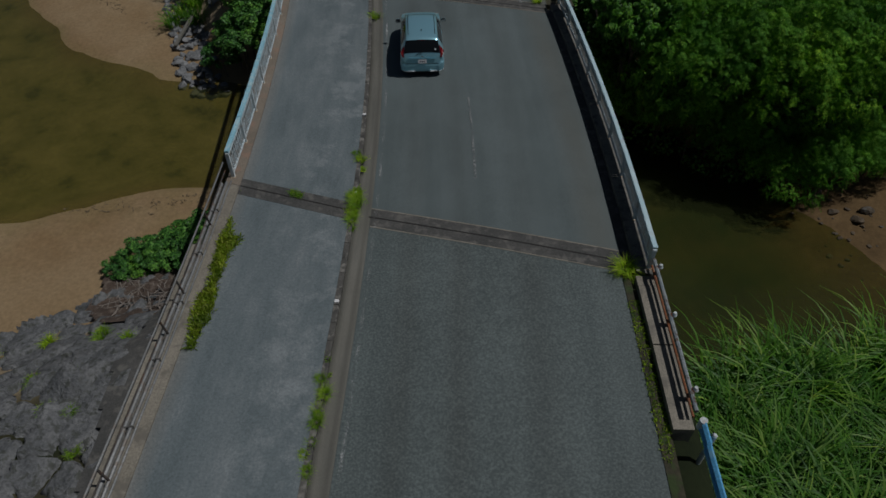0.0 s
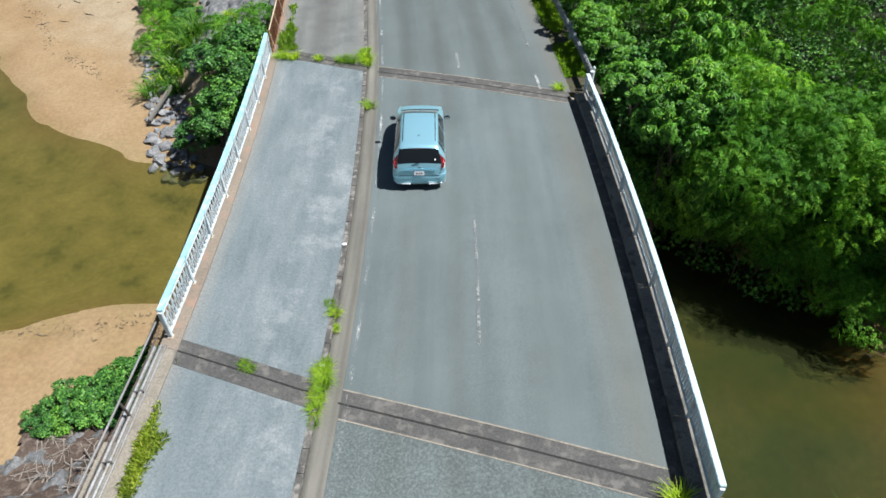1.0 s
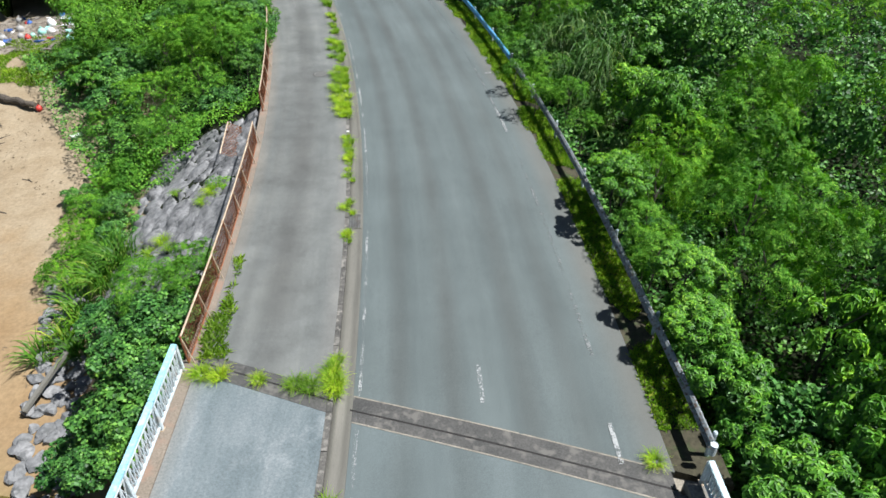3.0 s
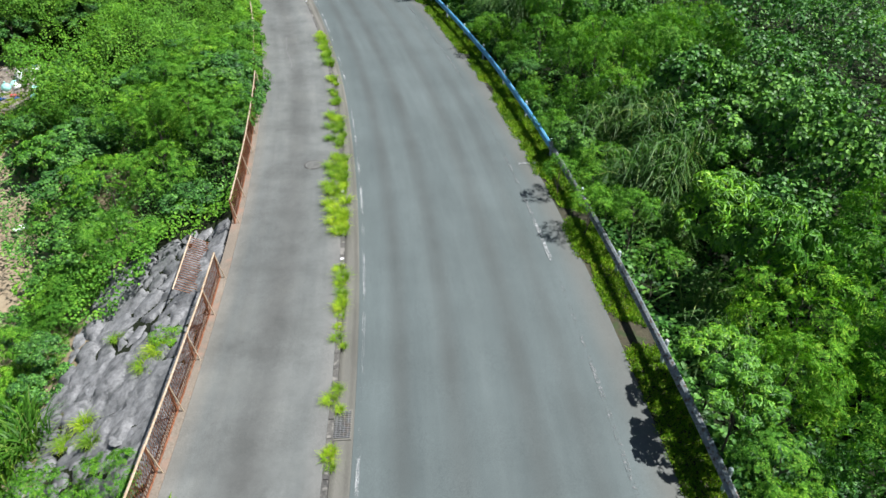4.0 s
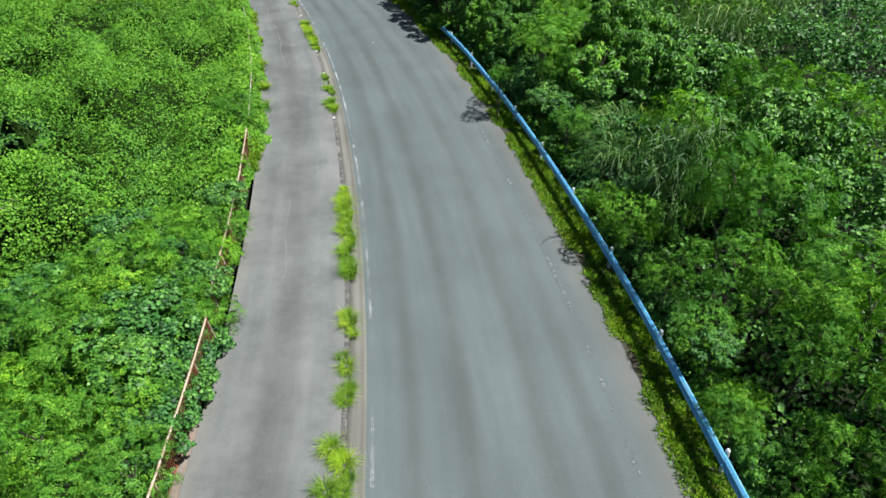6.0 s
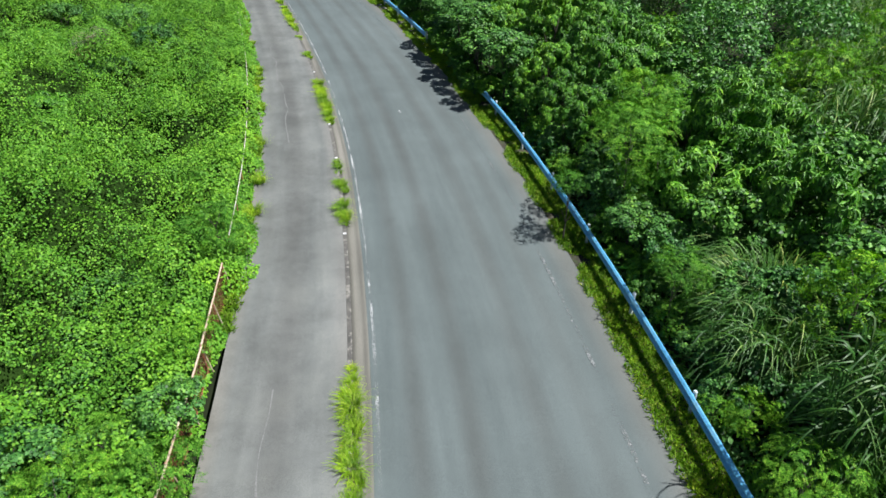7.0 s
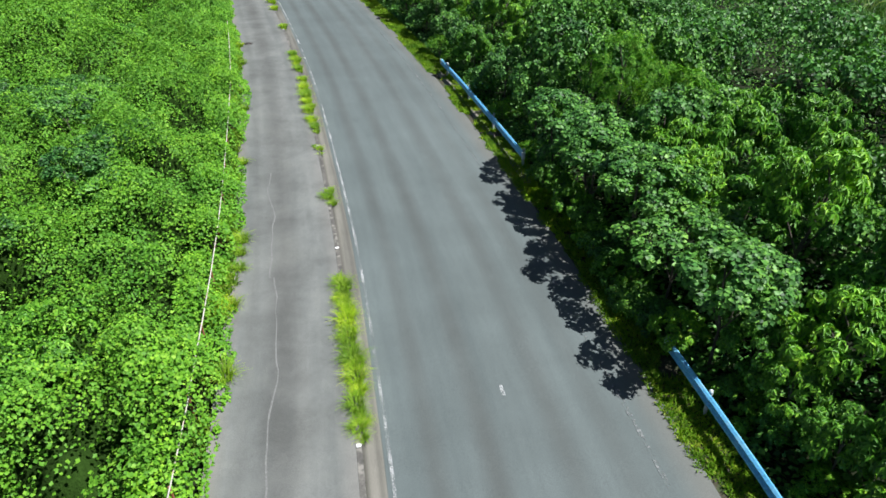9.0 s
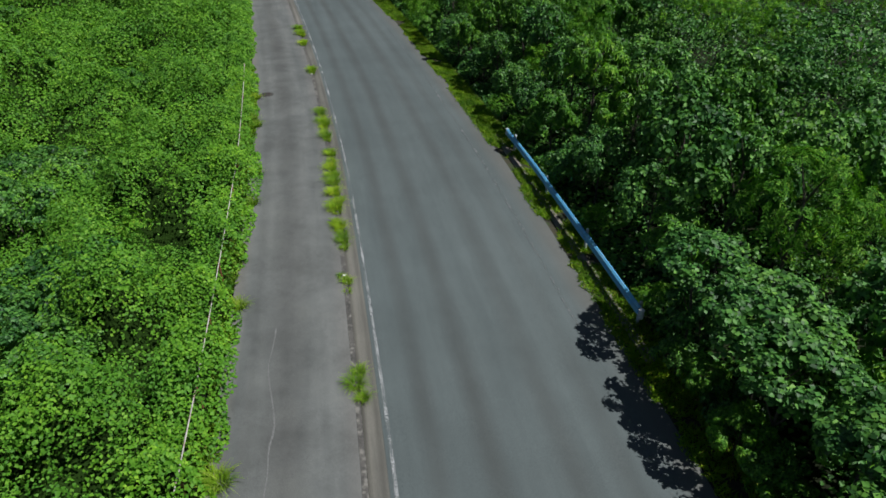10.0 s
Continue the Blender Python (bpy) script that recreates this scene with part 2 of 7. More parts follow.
LEAF_DRY = leaf_mat("yellowing_grass_blade", (0.23, 0.34, 0.045), (0.4, 0.52, 0.1), (0.52, 0.55, 0.2), 0.7, 0.1, 0.5)
ROCK_DARK = mottled("dark_river_rock", (0.1, 0.107, 0.112), (0.18, 0.187, 0.19), (0.07, 0.076, 0.068), 1.3, 9, 0.9, 1.0, 0.08)
ROCK_BROWN = mottled("muddy_brown_rock", (0.05, 0.04, 0.028), (0.12, 0.09, 0.058), (0.1, 0.095, 0.085), 0.9, 7, 0.9, 0.7, 0.04)
STEEL_DARK = mottled("weathered_dark_steel", (0.05, 0.048, 0.046), (0.1, 0.09, 0.082), (0.12, 0.07, 0.045), 1.6, 24, 0.7, 0.25, 0.004, 0.3)
LEAF_CANE = leaf_mat("cane_blade", (0.026, 0.09, 0.014), (0.07, 0.185, 0.03), (0.25, 0.33, 0.13), 0.5, 0.3, 0.2)
DRY_GREY = leaf_mat("dry_grey_twig", (0.13, 0.125, 0.11), (0.24, 0.23, 0.2), (0.32, 0.31, 0.28), 0.85, 0.1, 0.1)
DRY = leaf_mat("dry_blade", (0.1, 0.085, 0.05), (0.2, 0.17, 0.1), (0.28, 0.25, 0.16), 0.8, 0.1, 0.2)


# ---- the line of the road: everything is set out from the kerb's back edge ----
KERB_Y = np.array([-60, -30, -10, 6.5, 11.4, 15.8, 20.3, 27.7, 32.0, 37.1, 43.3, 46.9, 51.3, 55.5, 62.0, 68.2, 73.2, 79.1, 85.8, 90.0, 98.4, 106.8, 115.0, 125.4, 134.2, 146.0, 175.0, 260.0])
KERB_X = np.array([-7.0, -4.9, -3.7, -3.15, -3.0, -2.93, -2.98, -3.35, -3.75, -4.33, -5.2, -5.85, -6.72, -7.7, -9.35, -11.25, -12.95, -15.15, -17.9, -19.85, -24.0, -28.65, -33.3, -39.7, -45.4, -53.3, -73.5, -140.0])
FINE_Y = np.arange(-60, 260, 0.5)
FINE_X = np.interp(FINE_Y, KERB_Y, KERB_X)
for _ in range(6):
    FINE_X[3:-3] = np.convolve(FINE_X, np.ones(7) / 7, "valid")
SLOPE = np.gradient(FINE_X, FINE_Y)
LEVEL_Y = [-60, 35, 50, 70, 86, 95, 110, 140, 300]
LEVEL_Z = [0, 0, 0.12, 0.42, 0.8, 1.0, 1.2, 1.4, 1.4]


def level(y):
    return np.interp(y, LEVEL_Y, LEVEL_Z)


def place(y, off, h=0.0):
    """A point by its station y on the kerb line, metres to the right of it, and height over the road."""
    x, d = np.interp(y, FINE_Y, FINE_X), np.interp(y, FINE_Y, SLOPE)
    n = math.hypot(1, d)
    return (x + off / n, y - off * d / n, level(y) + h)


def heading(y):
    return math.degrees(math.atan(np.interp(y, FINE_Y, SLOPE)))


def offset_of(x, y):
    """Metres to the right of the kerb line, and the station, for arrays of places."""
    st = np.array(y, float)
    for _ in range(4):
        kx, d = np.interp(st, FINE_Y, FINE_X), np.interp(st, FINE_Y, SLOPE)
        st = st + ((y - st) + (x - kx) * d) / (1 + d * d)
    kx, d = np.interp(st, FINE_Y, FINE_X), np.interp(st, FINE_Y, SLOPE)
    return ((x - kx) - (y - st) * d) / np.sqrt(1 + d * d), st


# ---- mesh helpers ----
def mesh_from(name, verts, faces, material, smooth=False):
    me = bpy.data.meshes.new(name)
    me.from_pydata([tuple(map(float, v)) for v in verts], [], faces)
    me.materials.append(material)
    if smooth:
        me.shade_smooth()
    return me


def thing(name, label, category, group="", kind="", data=None, at=None):
    ob = new(name, data)
    if at is not None:
        ob.matrix_basis = at
    return tagged(ob, label, category, group, kind)


def child(name, data, parent, label="", at=None):
    ob = new(name, data)
    ob.parent = parent
    if at is not None:
        ob.matrix_basis = at
    return tagged(ob, label)


def part(name, bm, material, parent, label="", smooth=False):
    me = bpy.data.meshes.new(name)
    bm.to_mesh(me)
    bm.free()
    me.materials.append(material)
    if smooth:
        me.shade_smooth()
    return child(name, me, parent, label)


def box_bm(size, at=(0, 0, 0), bevel=0.0, bm=None, rot=None):
    bm = bm or bmesh.new()
    m = Matrix.Translation(at) @ (rot or Matrix()) @ Matrix.Diagonal((*size, 1))
    made = bmesh.ops.create_cube(bm, size=1, matrix=m)
    if bevel:
        edges = list({e for v in made["verts"] for e in v.link_edges})
        bmesh.ops.bevel(bm, geom=edges, offset=bevel, segments=2, affect="EDGES")
    return bm


def rod_bm(a, b, r, bm=None, sides=8, r2=None):
    """A round bar from a to b."""
    bm = bm or bmesh.new()
    a, b = Vector(a), Vector(b)
    q = (b - a).to_track_quat("Z", "Y").to_matrix().to_4x4()
    bmesh.ops.create_cone(bm, cap_ends=True, segments=sides, radius1=r, radius2=r if r2 is None else r2, depth=(b - a).length, matrix=Matrix.Translation((a + b) / 2) @ q)
    return bm


def strip(name, y0, y1, o0, o1, h, thick, material, step=0.5, crown=0.0, lanes=None, skew=0.0, skew_end=None):
    """A slab along the road between two offsets, with its side faces. skew: how far its ends slant, per metre across."""
    n = max(2, int((y1 - y0) / step) + 1)
    cols = lanes or max(2, int(abs(o1 - o0) / 1.0) + 1)
    ys, os_ = np.linspace(y0, y1, n), np.linspace(o0, o1, cols)
    verts, lane, faces = [], [], []
    s1 = skew if skew_end is None else skew_end
    for i, y in enumerate(ys):
        k = i / (n - 1)
        for o in os_:
            yy = y + (skew * (1 - k) + s1 * k) * o
            verts.append(place(yy, o, h + crown * (1 - abs(2 * (o - o0) / (o1 - o0) - 1))))
            lane.append((o, yy, 0))
    for i in range(n - 1):
        for j in range(cols - 1):
            a = i * cols + j
            faces.append((a, a + 1, a + cols + 1, a + cols))
    top = len(verts)
    ring = [i * cols for i in range(n)][::-1] + list(range(cols)) [1:] + [i * cols + cols - 1 for i in range(1, n)] + list(range((n - 1) * cols + cols - 2, (n - 1) * cols, -1))
    for v in ring:
        x, y, z = verts[v]
        verts.append((x, y, z - thick))
        lane.append(lane[v])
    m = len(ring)
    for i in range(m):
        j = (i + 1) % m
        faces.append((ring[j], ring[i], top + i, top + j))
    me = mesh_from(name, verts, faces, material)
    at = me.attributes.new("lane", "FLOAT_VECTOR", "POINT")
    at.data.foreach_set("vector", np.array(lane, dtype=np.float32).ravel())
    return me


# ---- terrain ----
WATER_Z = -5.2


def smooth(a, b, v):
    t = np.clip((v - a) / (b - a), 0, 1)
    return t * t * (3 - 2 * t)


def lattice(seed):
    return np.random.default_rng(seed).uniform(-1, 1, (128, 128))


LATTICE = [lattice(k) for k in range(6)]


def bumps(x, y, size, k=0):
    """Smooth random heights between -1 and 1 with features of that size."""
    u, v = np.asarray(x) / size + 57.3 * k, np.asarray(y) / size + 31.7 * k
    i, j = np.floor(u).astype(int), np.floor(v).astype(int)
    fu, fv = u - i, v - j
    fu, fv = fu * fu * (3 - 2 * fu), fv * fv * (3 - 2 * fv)
    t = LATTICE[k % 6]
    i0, i1, j0, j1 = i % 128, (i + 1) % 128, j % 128, (j + 1) % 128
    return (t[i0, j0] * (1 - fu) + t[i1, j0] * fu) * (1 - fv) + (t[i0, j1] * (1 - fu) + t[i1, j1] * fu) * fv


def ground_z(x, y):
    """Height of the ground: embankment under the road, river bed, sand, slopes."""
    x, y = np.asarray(x, float), np.asarray(y, float)
    off, st = offset_of(x, y)
    base = level(st) - 0.32
    left, right = -4.2 - off, off - 9.4
    ahead = np.minimum(y - (14.1 - 0.29 * x), (30.9 - 0.29 * x) - y)
    over = smooth(-0.6, 0.1, ahead)
    # left: sand flats, river, inland rise
    away_l = np.clip(-14 - x, 0, 26)
    far_l = 31.2 + 0.25 * away_l + 0.035 * away_l ** 2 + 0.8 * bumps(x, y, 3, 1)
    near_l = 21.8 - 0.25 * np.clip(-11.5 - x, 0, 30) + 0.5 * bumps(x, y, 2.5, 2)
    low = -5.08 + 0.06 * np.clip(y - far_l, 0, 24) + 0.05 * bumps(x, y, 1.4, 3) + 0.1 * smooth(0, 6, near_l - y)
    low = low + 1.0 * smooth(56, 68, st)
    depth = np.minimum(smooth(-1.3, 3.8, y - near_l), smooth(-1.3, 3.8, far_l - y))
    low = low - (0.6 + 0.25 * bumps(x, y, 4, 4)) * depth
    low = low + 2.4 * smooth(0, 6.5, 13.9 + 0.55 * (x + 15.5) - y)
    wide = 0.3 + (0.5 * (y < 22) + (5.3 + 2.4 * smooth(36, 40, y)) * (y >= 22)) * (1 - over)
    lz = base + (low - base) * np.clip(left / wide, 0, 1)
    # right: river, far bank, wooded slope
    bank = 29.6 - 0.85 * np.clip(x - 9, 0, 25) + 0.8 * bumps(x, y, 3, 5)
    wet_depth = np.minimum(smooth(-0.8, 2.0, y - 11.3 - 0.5 * bumps(x, y, 3, 1)), smooth(-0.6, 3.0, bank - y))
    rise = smooth(0, 7, y - bank)
    wood = -2.4 + 2.4 * smooth(36, 62, y) + 1.2 * smooth(60, 110, y) + 0.3 * bumps(x, y, 5, 2)
    low_r = np.where(y < 14.5, -5.0 + 1.6 * smooth(0, 9, 12 - y), -5.0 + (wood + 5.0) * rise) - 0.75 * wet_depth * (1 - smooth(11.5, 18.5, x + 0.8 * bumps(x, y, 1.8, 2)) * smooth(13.0, 20.0, y + 0.6 * bumps(x, y, 1.3, 4)))
    wide = 0.3 + (0.6 * (y < 20) + 4.0 * (y >= 20)) * (1 - over)
    rz = base + (low_r - base) * np.clip(right / wide, 0, 1)
    mid = np.where(ahead > 0, -5.9, base)
    return np.where(left > 0, lz, np.where(right > 0, rz, mid))


def axis(lo, hi, step, far):
    inner = np.arange(lo, hi + step, step)
    outer = np.array([3, 8, 18, 40, 90, 200, 450, 1000, far], float)
    return np.concatenate([lo - outer[::-1], inner, inner[-1] + outer])


gx, gy = axis(-62, 34, 0.6, 2200), axis(-14, 170, 0.6, 2200)
GX, GY = np.meshgrid(gx, gy)
GZ = ground_z(GX, GY)
nx, ny = len(gx), len(gy)
gv = np.stack([GX.ravel(), GY.ravel(), GZ.ravel()], 1)
idx = np.arange(nx * ny).reshape(ny, nx)
gf = np.stack([idx[:-1, :-1], idx[:-1, 1:], idx[1:, 1:], idx[1:, :-1]], -1).reshape(-1, 4)


def bulk_mesh(name, verts, faces, material, smooth_on=False):
    """A mesh from arrays of places and of corner numbers (all faces alike)."""
    me = bpy.data.meshes.new(name)
    k = faces.shape[1]
    me.vertices.add(len(verts))
    me.vertices.foreach_set("co", np.ascontiguousarray(verts, dtype=np.float32).ravel())
    me.loops.add(faces.size)
    me.loops.foreach_set("vertex_index", np.ascontiguousarray(faces, dtype=np.int32).ravel())
    me.polygons.add(len(faces))
    me.polygons.foreach_set("loop_start", np.arange(0, faces.size, k, dtype=np.int32))
    me.polygons.foreach_set("loop_total", np.full(len(faces), k, dtype=np.int32))
    me.update(calc_edges=True)
    me.validate()
    me.materials.append(material)
    if smooth_on:
        me.shade_smooth()
    return me


def ground_mat():
    m, t, p = mat("ground", 0.95, 0, 0.2)
    g = t.nodes.new("ShaderNodeNewGeometry")
    sep = t.nodes.new("ShaderNodeSeparateXYZ")
    t.links.new(g.outputs["Position"], sep.inputs[0])
    fine = noise_tex(t, 6.0, 6, 0.65)
    sand = ramp(t, noise_tex(t, 0.35, 5), (0.3, (0.23, 0.155, 0.08)), (0.7, (0.29, 0.213, 0.123)))
    # Wet bed colour, with the water's darkening by depth painted in.
    wet_depth = ramp(t, noise_tex(t, 0.5, 5, 0.6), (0.3, (0.085, 0.08, 0.03)), (0.42, (0.18, 0.155, 0.06)), (0.68, (0.27, 0.22, 0.105)))
    # Higher ground, from about -2.75 up: near-black green.
    high_ground = ramp(t, noise_tex(t, 0.5, 4), (0.3, (0.008, 0.013, 0.005)), (0.7, (0.018, 0.025, 0.009)))
    pale = ramp(t, noise_tex(t, 0.6, 6, 0.6), (0.3, (0.25, 0.195, 0.123)), (0.7, (0.325, 0.27, 0.185)))

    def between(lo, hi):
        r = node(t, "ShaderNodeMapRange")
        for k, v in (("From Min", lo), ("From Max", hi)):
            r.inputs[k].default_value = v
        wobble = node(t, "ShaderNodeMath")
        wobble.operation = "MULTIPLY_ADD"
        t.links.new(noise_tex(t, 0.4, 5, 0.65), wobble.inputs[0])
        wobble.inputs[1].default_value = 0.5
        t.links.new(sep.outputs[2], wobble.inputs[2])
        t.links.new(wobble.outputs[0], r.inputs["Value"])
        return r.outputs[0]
    low = mix(t, between(-5.22, -4.8), wet_depth, sand)
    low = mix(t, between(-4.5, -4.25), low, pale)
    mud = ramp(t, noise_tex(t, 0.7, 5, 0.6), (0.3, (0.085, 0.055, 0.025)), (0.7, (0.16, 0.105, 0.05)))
    # Right of about x = 5.5: dark green at the bottom, brown mud above.
    low_bed = ramp(t, noise_tex(t, 0.3, 4, 0.55), (0.35, (0.018, 0.032, 0.013)), (0.7, (0.05, 0.062, 0.022)))
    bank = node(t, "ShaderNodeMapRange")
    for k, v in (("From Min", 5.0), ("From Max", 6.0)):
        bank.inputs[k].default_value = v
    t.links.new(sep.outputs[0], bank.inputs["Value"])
    low = mix(t, bank.outputs[0], low, mix(t, between(-5.55, -5.05), low_bed, mud))
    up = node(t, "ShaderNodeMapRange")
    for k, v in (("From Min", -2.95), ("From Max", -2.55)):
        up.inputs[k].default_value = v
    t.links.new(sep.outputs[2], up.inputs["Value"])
    col = mix(t, up.outputs[0], low, high_ground)
    grain = ramp(t, fine, (0.3, (0.75, 0.75, 0.75)), (0.7, (1.15, 1.15, 1.15)))
    t.links.new(mix(t, 0.8, col, grain, "MULTIPLY"), p.inputs["Base Color"])
    relief(t, p, fine, 0.4, 0.05)
    return m


thing("ground", "sand, river bed and near-black higher ground of the river banks", "ground", kind="structure", data=bulk_mesh("ground", gv, gf, ground_mat(), True))


def water_mat():
    m, t, p = mat("river_water", 0.06, 0, 0.5)
    t.nodes.remove(p)
    gl = node(t, "ShaderNodeBsdfGlossy", Roughness=0.05)
    tr = t.nodes.new("ShaderNodeBsdfTransparent")
    tr.inputs[0].default_value = (0.8, 0.785, 0.54, 1)
    mud = node(t, "ShaderNodeBsdfDiffuse")
    mud.inputs[0].default_value = (0.052, 0.066, 0.024, 1)
    fr = node(t, "ShaderNodeFresnel", IOR=1.33)
    b = node(t, "ShaderNodeBump", Strength=0.45, Distance=0.03)
    t.links.new(noise_tex(t, 3.5, 4, 0.6), b.inputs["Height"])
    for n in (gl, fr):
        t.links.new(b.outputs[0], n.inputs["Normal"])
    body = node(t, "ShaderNodeMixShader", Fac=0.24)
    t.links.new(tr.outputs[0], body.inputs[1])
    t.links.new(mud.outputs[0], body.inputs[2])
    out = t.nodes.new("ShaderNodeMixShader")
    t.links.new(fr.outputs[0], out.inputs[0])
    t.links.new(body.outputs[0], out.inputs[1])
    t.links.new(gl.outputs[0], out.inputs[2])
    t.links.new(out.outputs[0], t.nodes["Material Output"].inputs["Surface"])
    return m


wx, wy = np.meshgrid(np.linspace(-90, 70, 41), np.linspace(11.5, 56, 31))
wi = np.arange(wx.size).reshape(wx.shape)
wf = np.stack([wi[:-1, :-1], wi[:-1, 1:], wi[1:, 1:], wi[1:, :-1]], -1).reshape(-1, 4)
thing("water", "shallow olive-brown river water over sand", "water", kind="structure", data=bulk_mesh("water", np.stack([wx.ravel(), wy.ravel(), np.full(wx.size, WATER_Z)], 1), wf, water_mat()))

# ---- carriageway, footway, kerb, bridge ----
J1, J2, SKEW = 14.45 - 0.29 * -2.93 + 0.02, 30.45 + 0.29 * 3.7, -0.29


def setting(name, label, category, me):
    return thing(name, label, category, kind="structure", data=me)


R_OFF, F_OFF = 8.2, -3.75
# the joints slant across the road and the footway: station on the kerb line, slant, reach before and behind the gap
ROAD_1, ROAD_2, FOOT_1, FOOT_2 = (15.03, -0.232, 0.42, 0.4), (31.34, -0.327, 0.37, 0.48), (15.04, -0.32, 0.43, 0.38), (31.4, -0.42, 0.42, 0.35)
setting("road", "grey worn asphalt road surface before the bridge", "road", strip("road", -40, ROAD_1[0] - 0.42, 0.664, R_OFF - 0.004, 0, 0.25, NEAR_ASPHALT, 0.5, 0.04, 12, 0, ROAD_1[1]))
setting("road_bridge", "pale grey asphalt surface of the bridge deck", "road", strip("road_bridge", ROAD_1[0] + 0.4, ROAD_2[0] - 0.37, 0.664, R_OFF + 0.1, 0, 0.25, DECK, 0.5, 0.04, 12, ROAD_1[1], ROAD_2[1]))
setting("road_far", "grey asphalt road with darker wheel tracks beyond the bridge", "road", strip("road_far", ROAD_2[0] + 0.48, 215, 0.664, R_OFF + 0.3, 0, 0.25, ASPHALT, 0.5, 0.05, 12, ROAD_2[1], 0))
setting("pavement", "grey asphalt footway before the bridge", "pavement", strip("pavement", -40, FOOT_1[0] - 0.43, F_OFF, -0.004, 0.15, 0.4, FOOT_DECK, 0.5, 0, 6, 0, FOOT_1[1]))
setting("pavement_bridge", "pale blue-grey screeded footway of the bridge", "pavement", strip("pavement_bridge", FOOT_1[0] + 0.38, FOOT_2[0] - 0.42, F_OFF, -0.004, 0.15, 0.4, FOOT_DECK, 0.5, 0, 6, FOOT_1[1], FOOT_2[1]))
setting("pavement_far", "grey-brown worn asphalt footway beyond the bridge", "pavement", strip("pavement_far", FOOT_2[0] + 0.35, 215, F_OFF, -0.004, 0.15, 0.4, FOOT, 0.5, 0, 6, FOOT_2[1], 0))
setting("gutter", "pale concrete gutter channel beside the kerb", "gutter", strip("gutter", -40, 215, 0.154, 0.66, 0.004, 0.25, GUTTER, 0.5, 0, 4))
for j, k, before, behind in (ROAD_1, ROAD_2):
    setting("expansion_joint", "stained concrete expansion joint across the road", "joint", strip("expansion_joint", j - before + 0.004, j + behind - 0.004, 0.664, R_OFF + 0.2, 0.006, 0.25, DARK_CONCRETE, 0.1, 0.04, 12, k))
    setting("joint_gap", "narrow dark gap of the expansion joint", "joint", strip("joint_gap", j - 0.025, j + 0.025, 0.6, R_OFF + 0.22, 0.011, 0.02, SLOT, 0.05, 0.04, 12, k))
    for d in (-before, behind):
        setting("joint_edge", "thin pale mortar line along the joint", "joint", strip("joint_edge", j + d - 0.02, j + d + 0.02, 0.67, R_OFF + 0.1, 0.01, 0.01, CONCRETE, 0.04, 0.04, 12, k))
for j, k, before, behind in (FOOT_1, FOOT_2):
    setting("expansion_joint_footway", "dark stained concrete joint across the footway", "joint", strip("expansion_joint_footway", j - before + 0.004, j + behind - 0.004, F_OFF - 0.1, -0.004, 0.154, 0.4, DARK_CONCRETE, 0.1, 0, 6, k))
    setting("joint_gap_footway", "narrow dark gap of the footway joint", "joint", strip("joint_gap_footway", j - 0.03, j + 0.02, F_OFF - 0.1, 0.15, 0.159, 0.02, SLOT, 0.05, 0, 6, k))
for y0, y1, paint, words in ((-40, 76, PAINT_ON_ROAD, "flaked white edge line beside the gutter"), (76, 215, PAINT_EDGE, "worn white edge line beside the gutter")):
    setting("edge_line", words, "road marking", strip("edge_line", y0, y1, 0.775, 0.865, 0.014, 0.005, paint, 0.5, 0, 2))
setting("edge_line_faint", "faint white edge line on the open side of the road", "road marking", strip("edge_line_faint", J2 + 1.2, 215, 7.34, 7.46, 0.026, 0.005, PAINT_GHOST, 0.5, 0, 2))


def marking(name, label, p, q, width, material, h=0.05):
    """A painted strip from one place of the plan to another."""
    (o1, s1), (o2, s2) = offset_of(np.array(p[0]), np.array(p[1])), offset_of(np.array(q[0]), np.array(q[1]))
    o = float(o1 + o2) / 2
    setting(name, label, "road marking", strip(name, float(min(s1, s2)), float(max(s1, s2)), o - width / 2, o + width / 2, h, 0.005, material, 0.3, 0, 2))


marking("lane_dash", "faint worn white dash in the middle of the bridge", (1.01, 21.73), (1.08, 16.74), 0.085, PAINT_FAINT)
marking("lane_dash", "worn white dash in the middle of the road", (0.24, 32.96), (0.4, 31.6), 0.12, PAINT_DASH)
marking("lane_dash", "worn white dash at the road's edge", (1.01, 50.24), (1.49, 47.61), 0.13, PAINT_DASH, 0.035)
marking("lane_dash", "worn white leftover of an edge line", (3.75, 29.9), (3.62, 31.1), 0.12, PAINT_DASH, 0.035)
marking("lane_stud", "small white leftover of lane paint", (-16.67, 93.05), (-16.52, 92.69), 0.1, PAINT_DASH)
o, s_ = offset_of(np.array(0.95), np.array(54.85))
setting("tick_mark", "short white painted mark across the road edge", "road marking", strip("tick_mark", float(s_) - 0.06, float(s_) + 0.06, float(o) - 0.45, float(o) + 0.5, 0.03, 0.005, PAINT_DASH, 0.06, 0, 5))

# ---- bridge ----
PLINTH = mottled("dirty_concrete", (0.12, 0.118, 0.105), (0.2, 0.192, 0.168), (0.08, 0.08, 0.07), 0.9, 20, 0.9, 0.4, 0.01)
EDGE_STAINED = mottled("rust_stained_concrete", (0.17, 0.145, 0.115), (0.23, 0.195, 0.155), (0.235, 0.165, 0.125), 0.5, 22, 0.9, 0.4, 0.01)
def beam(name, y0, y1, o0, o1, h, thick, material, skew=SKEW):
    return strip(name, y0, y1, o0, o1, h, thick, material, 0.5, 0, 3, skew)


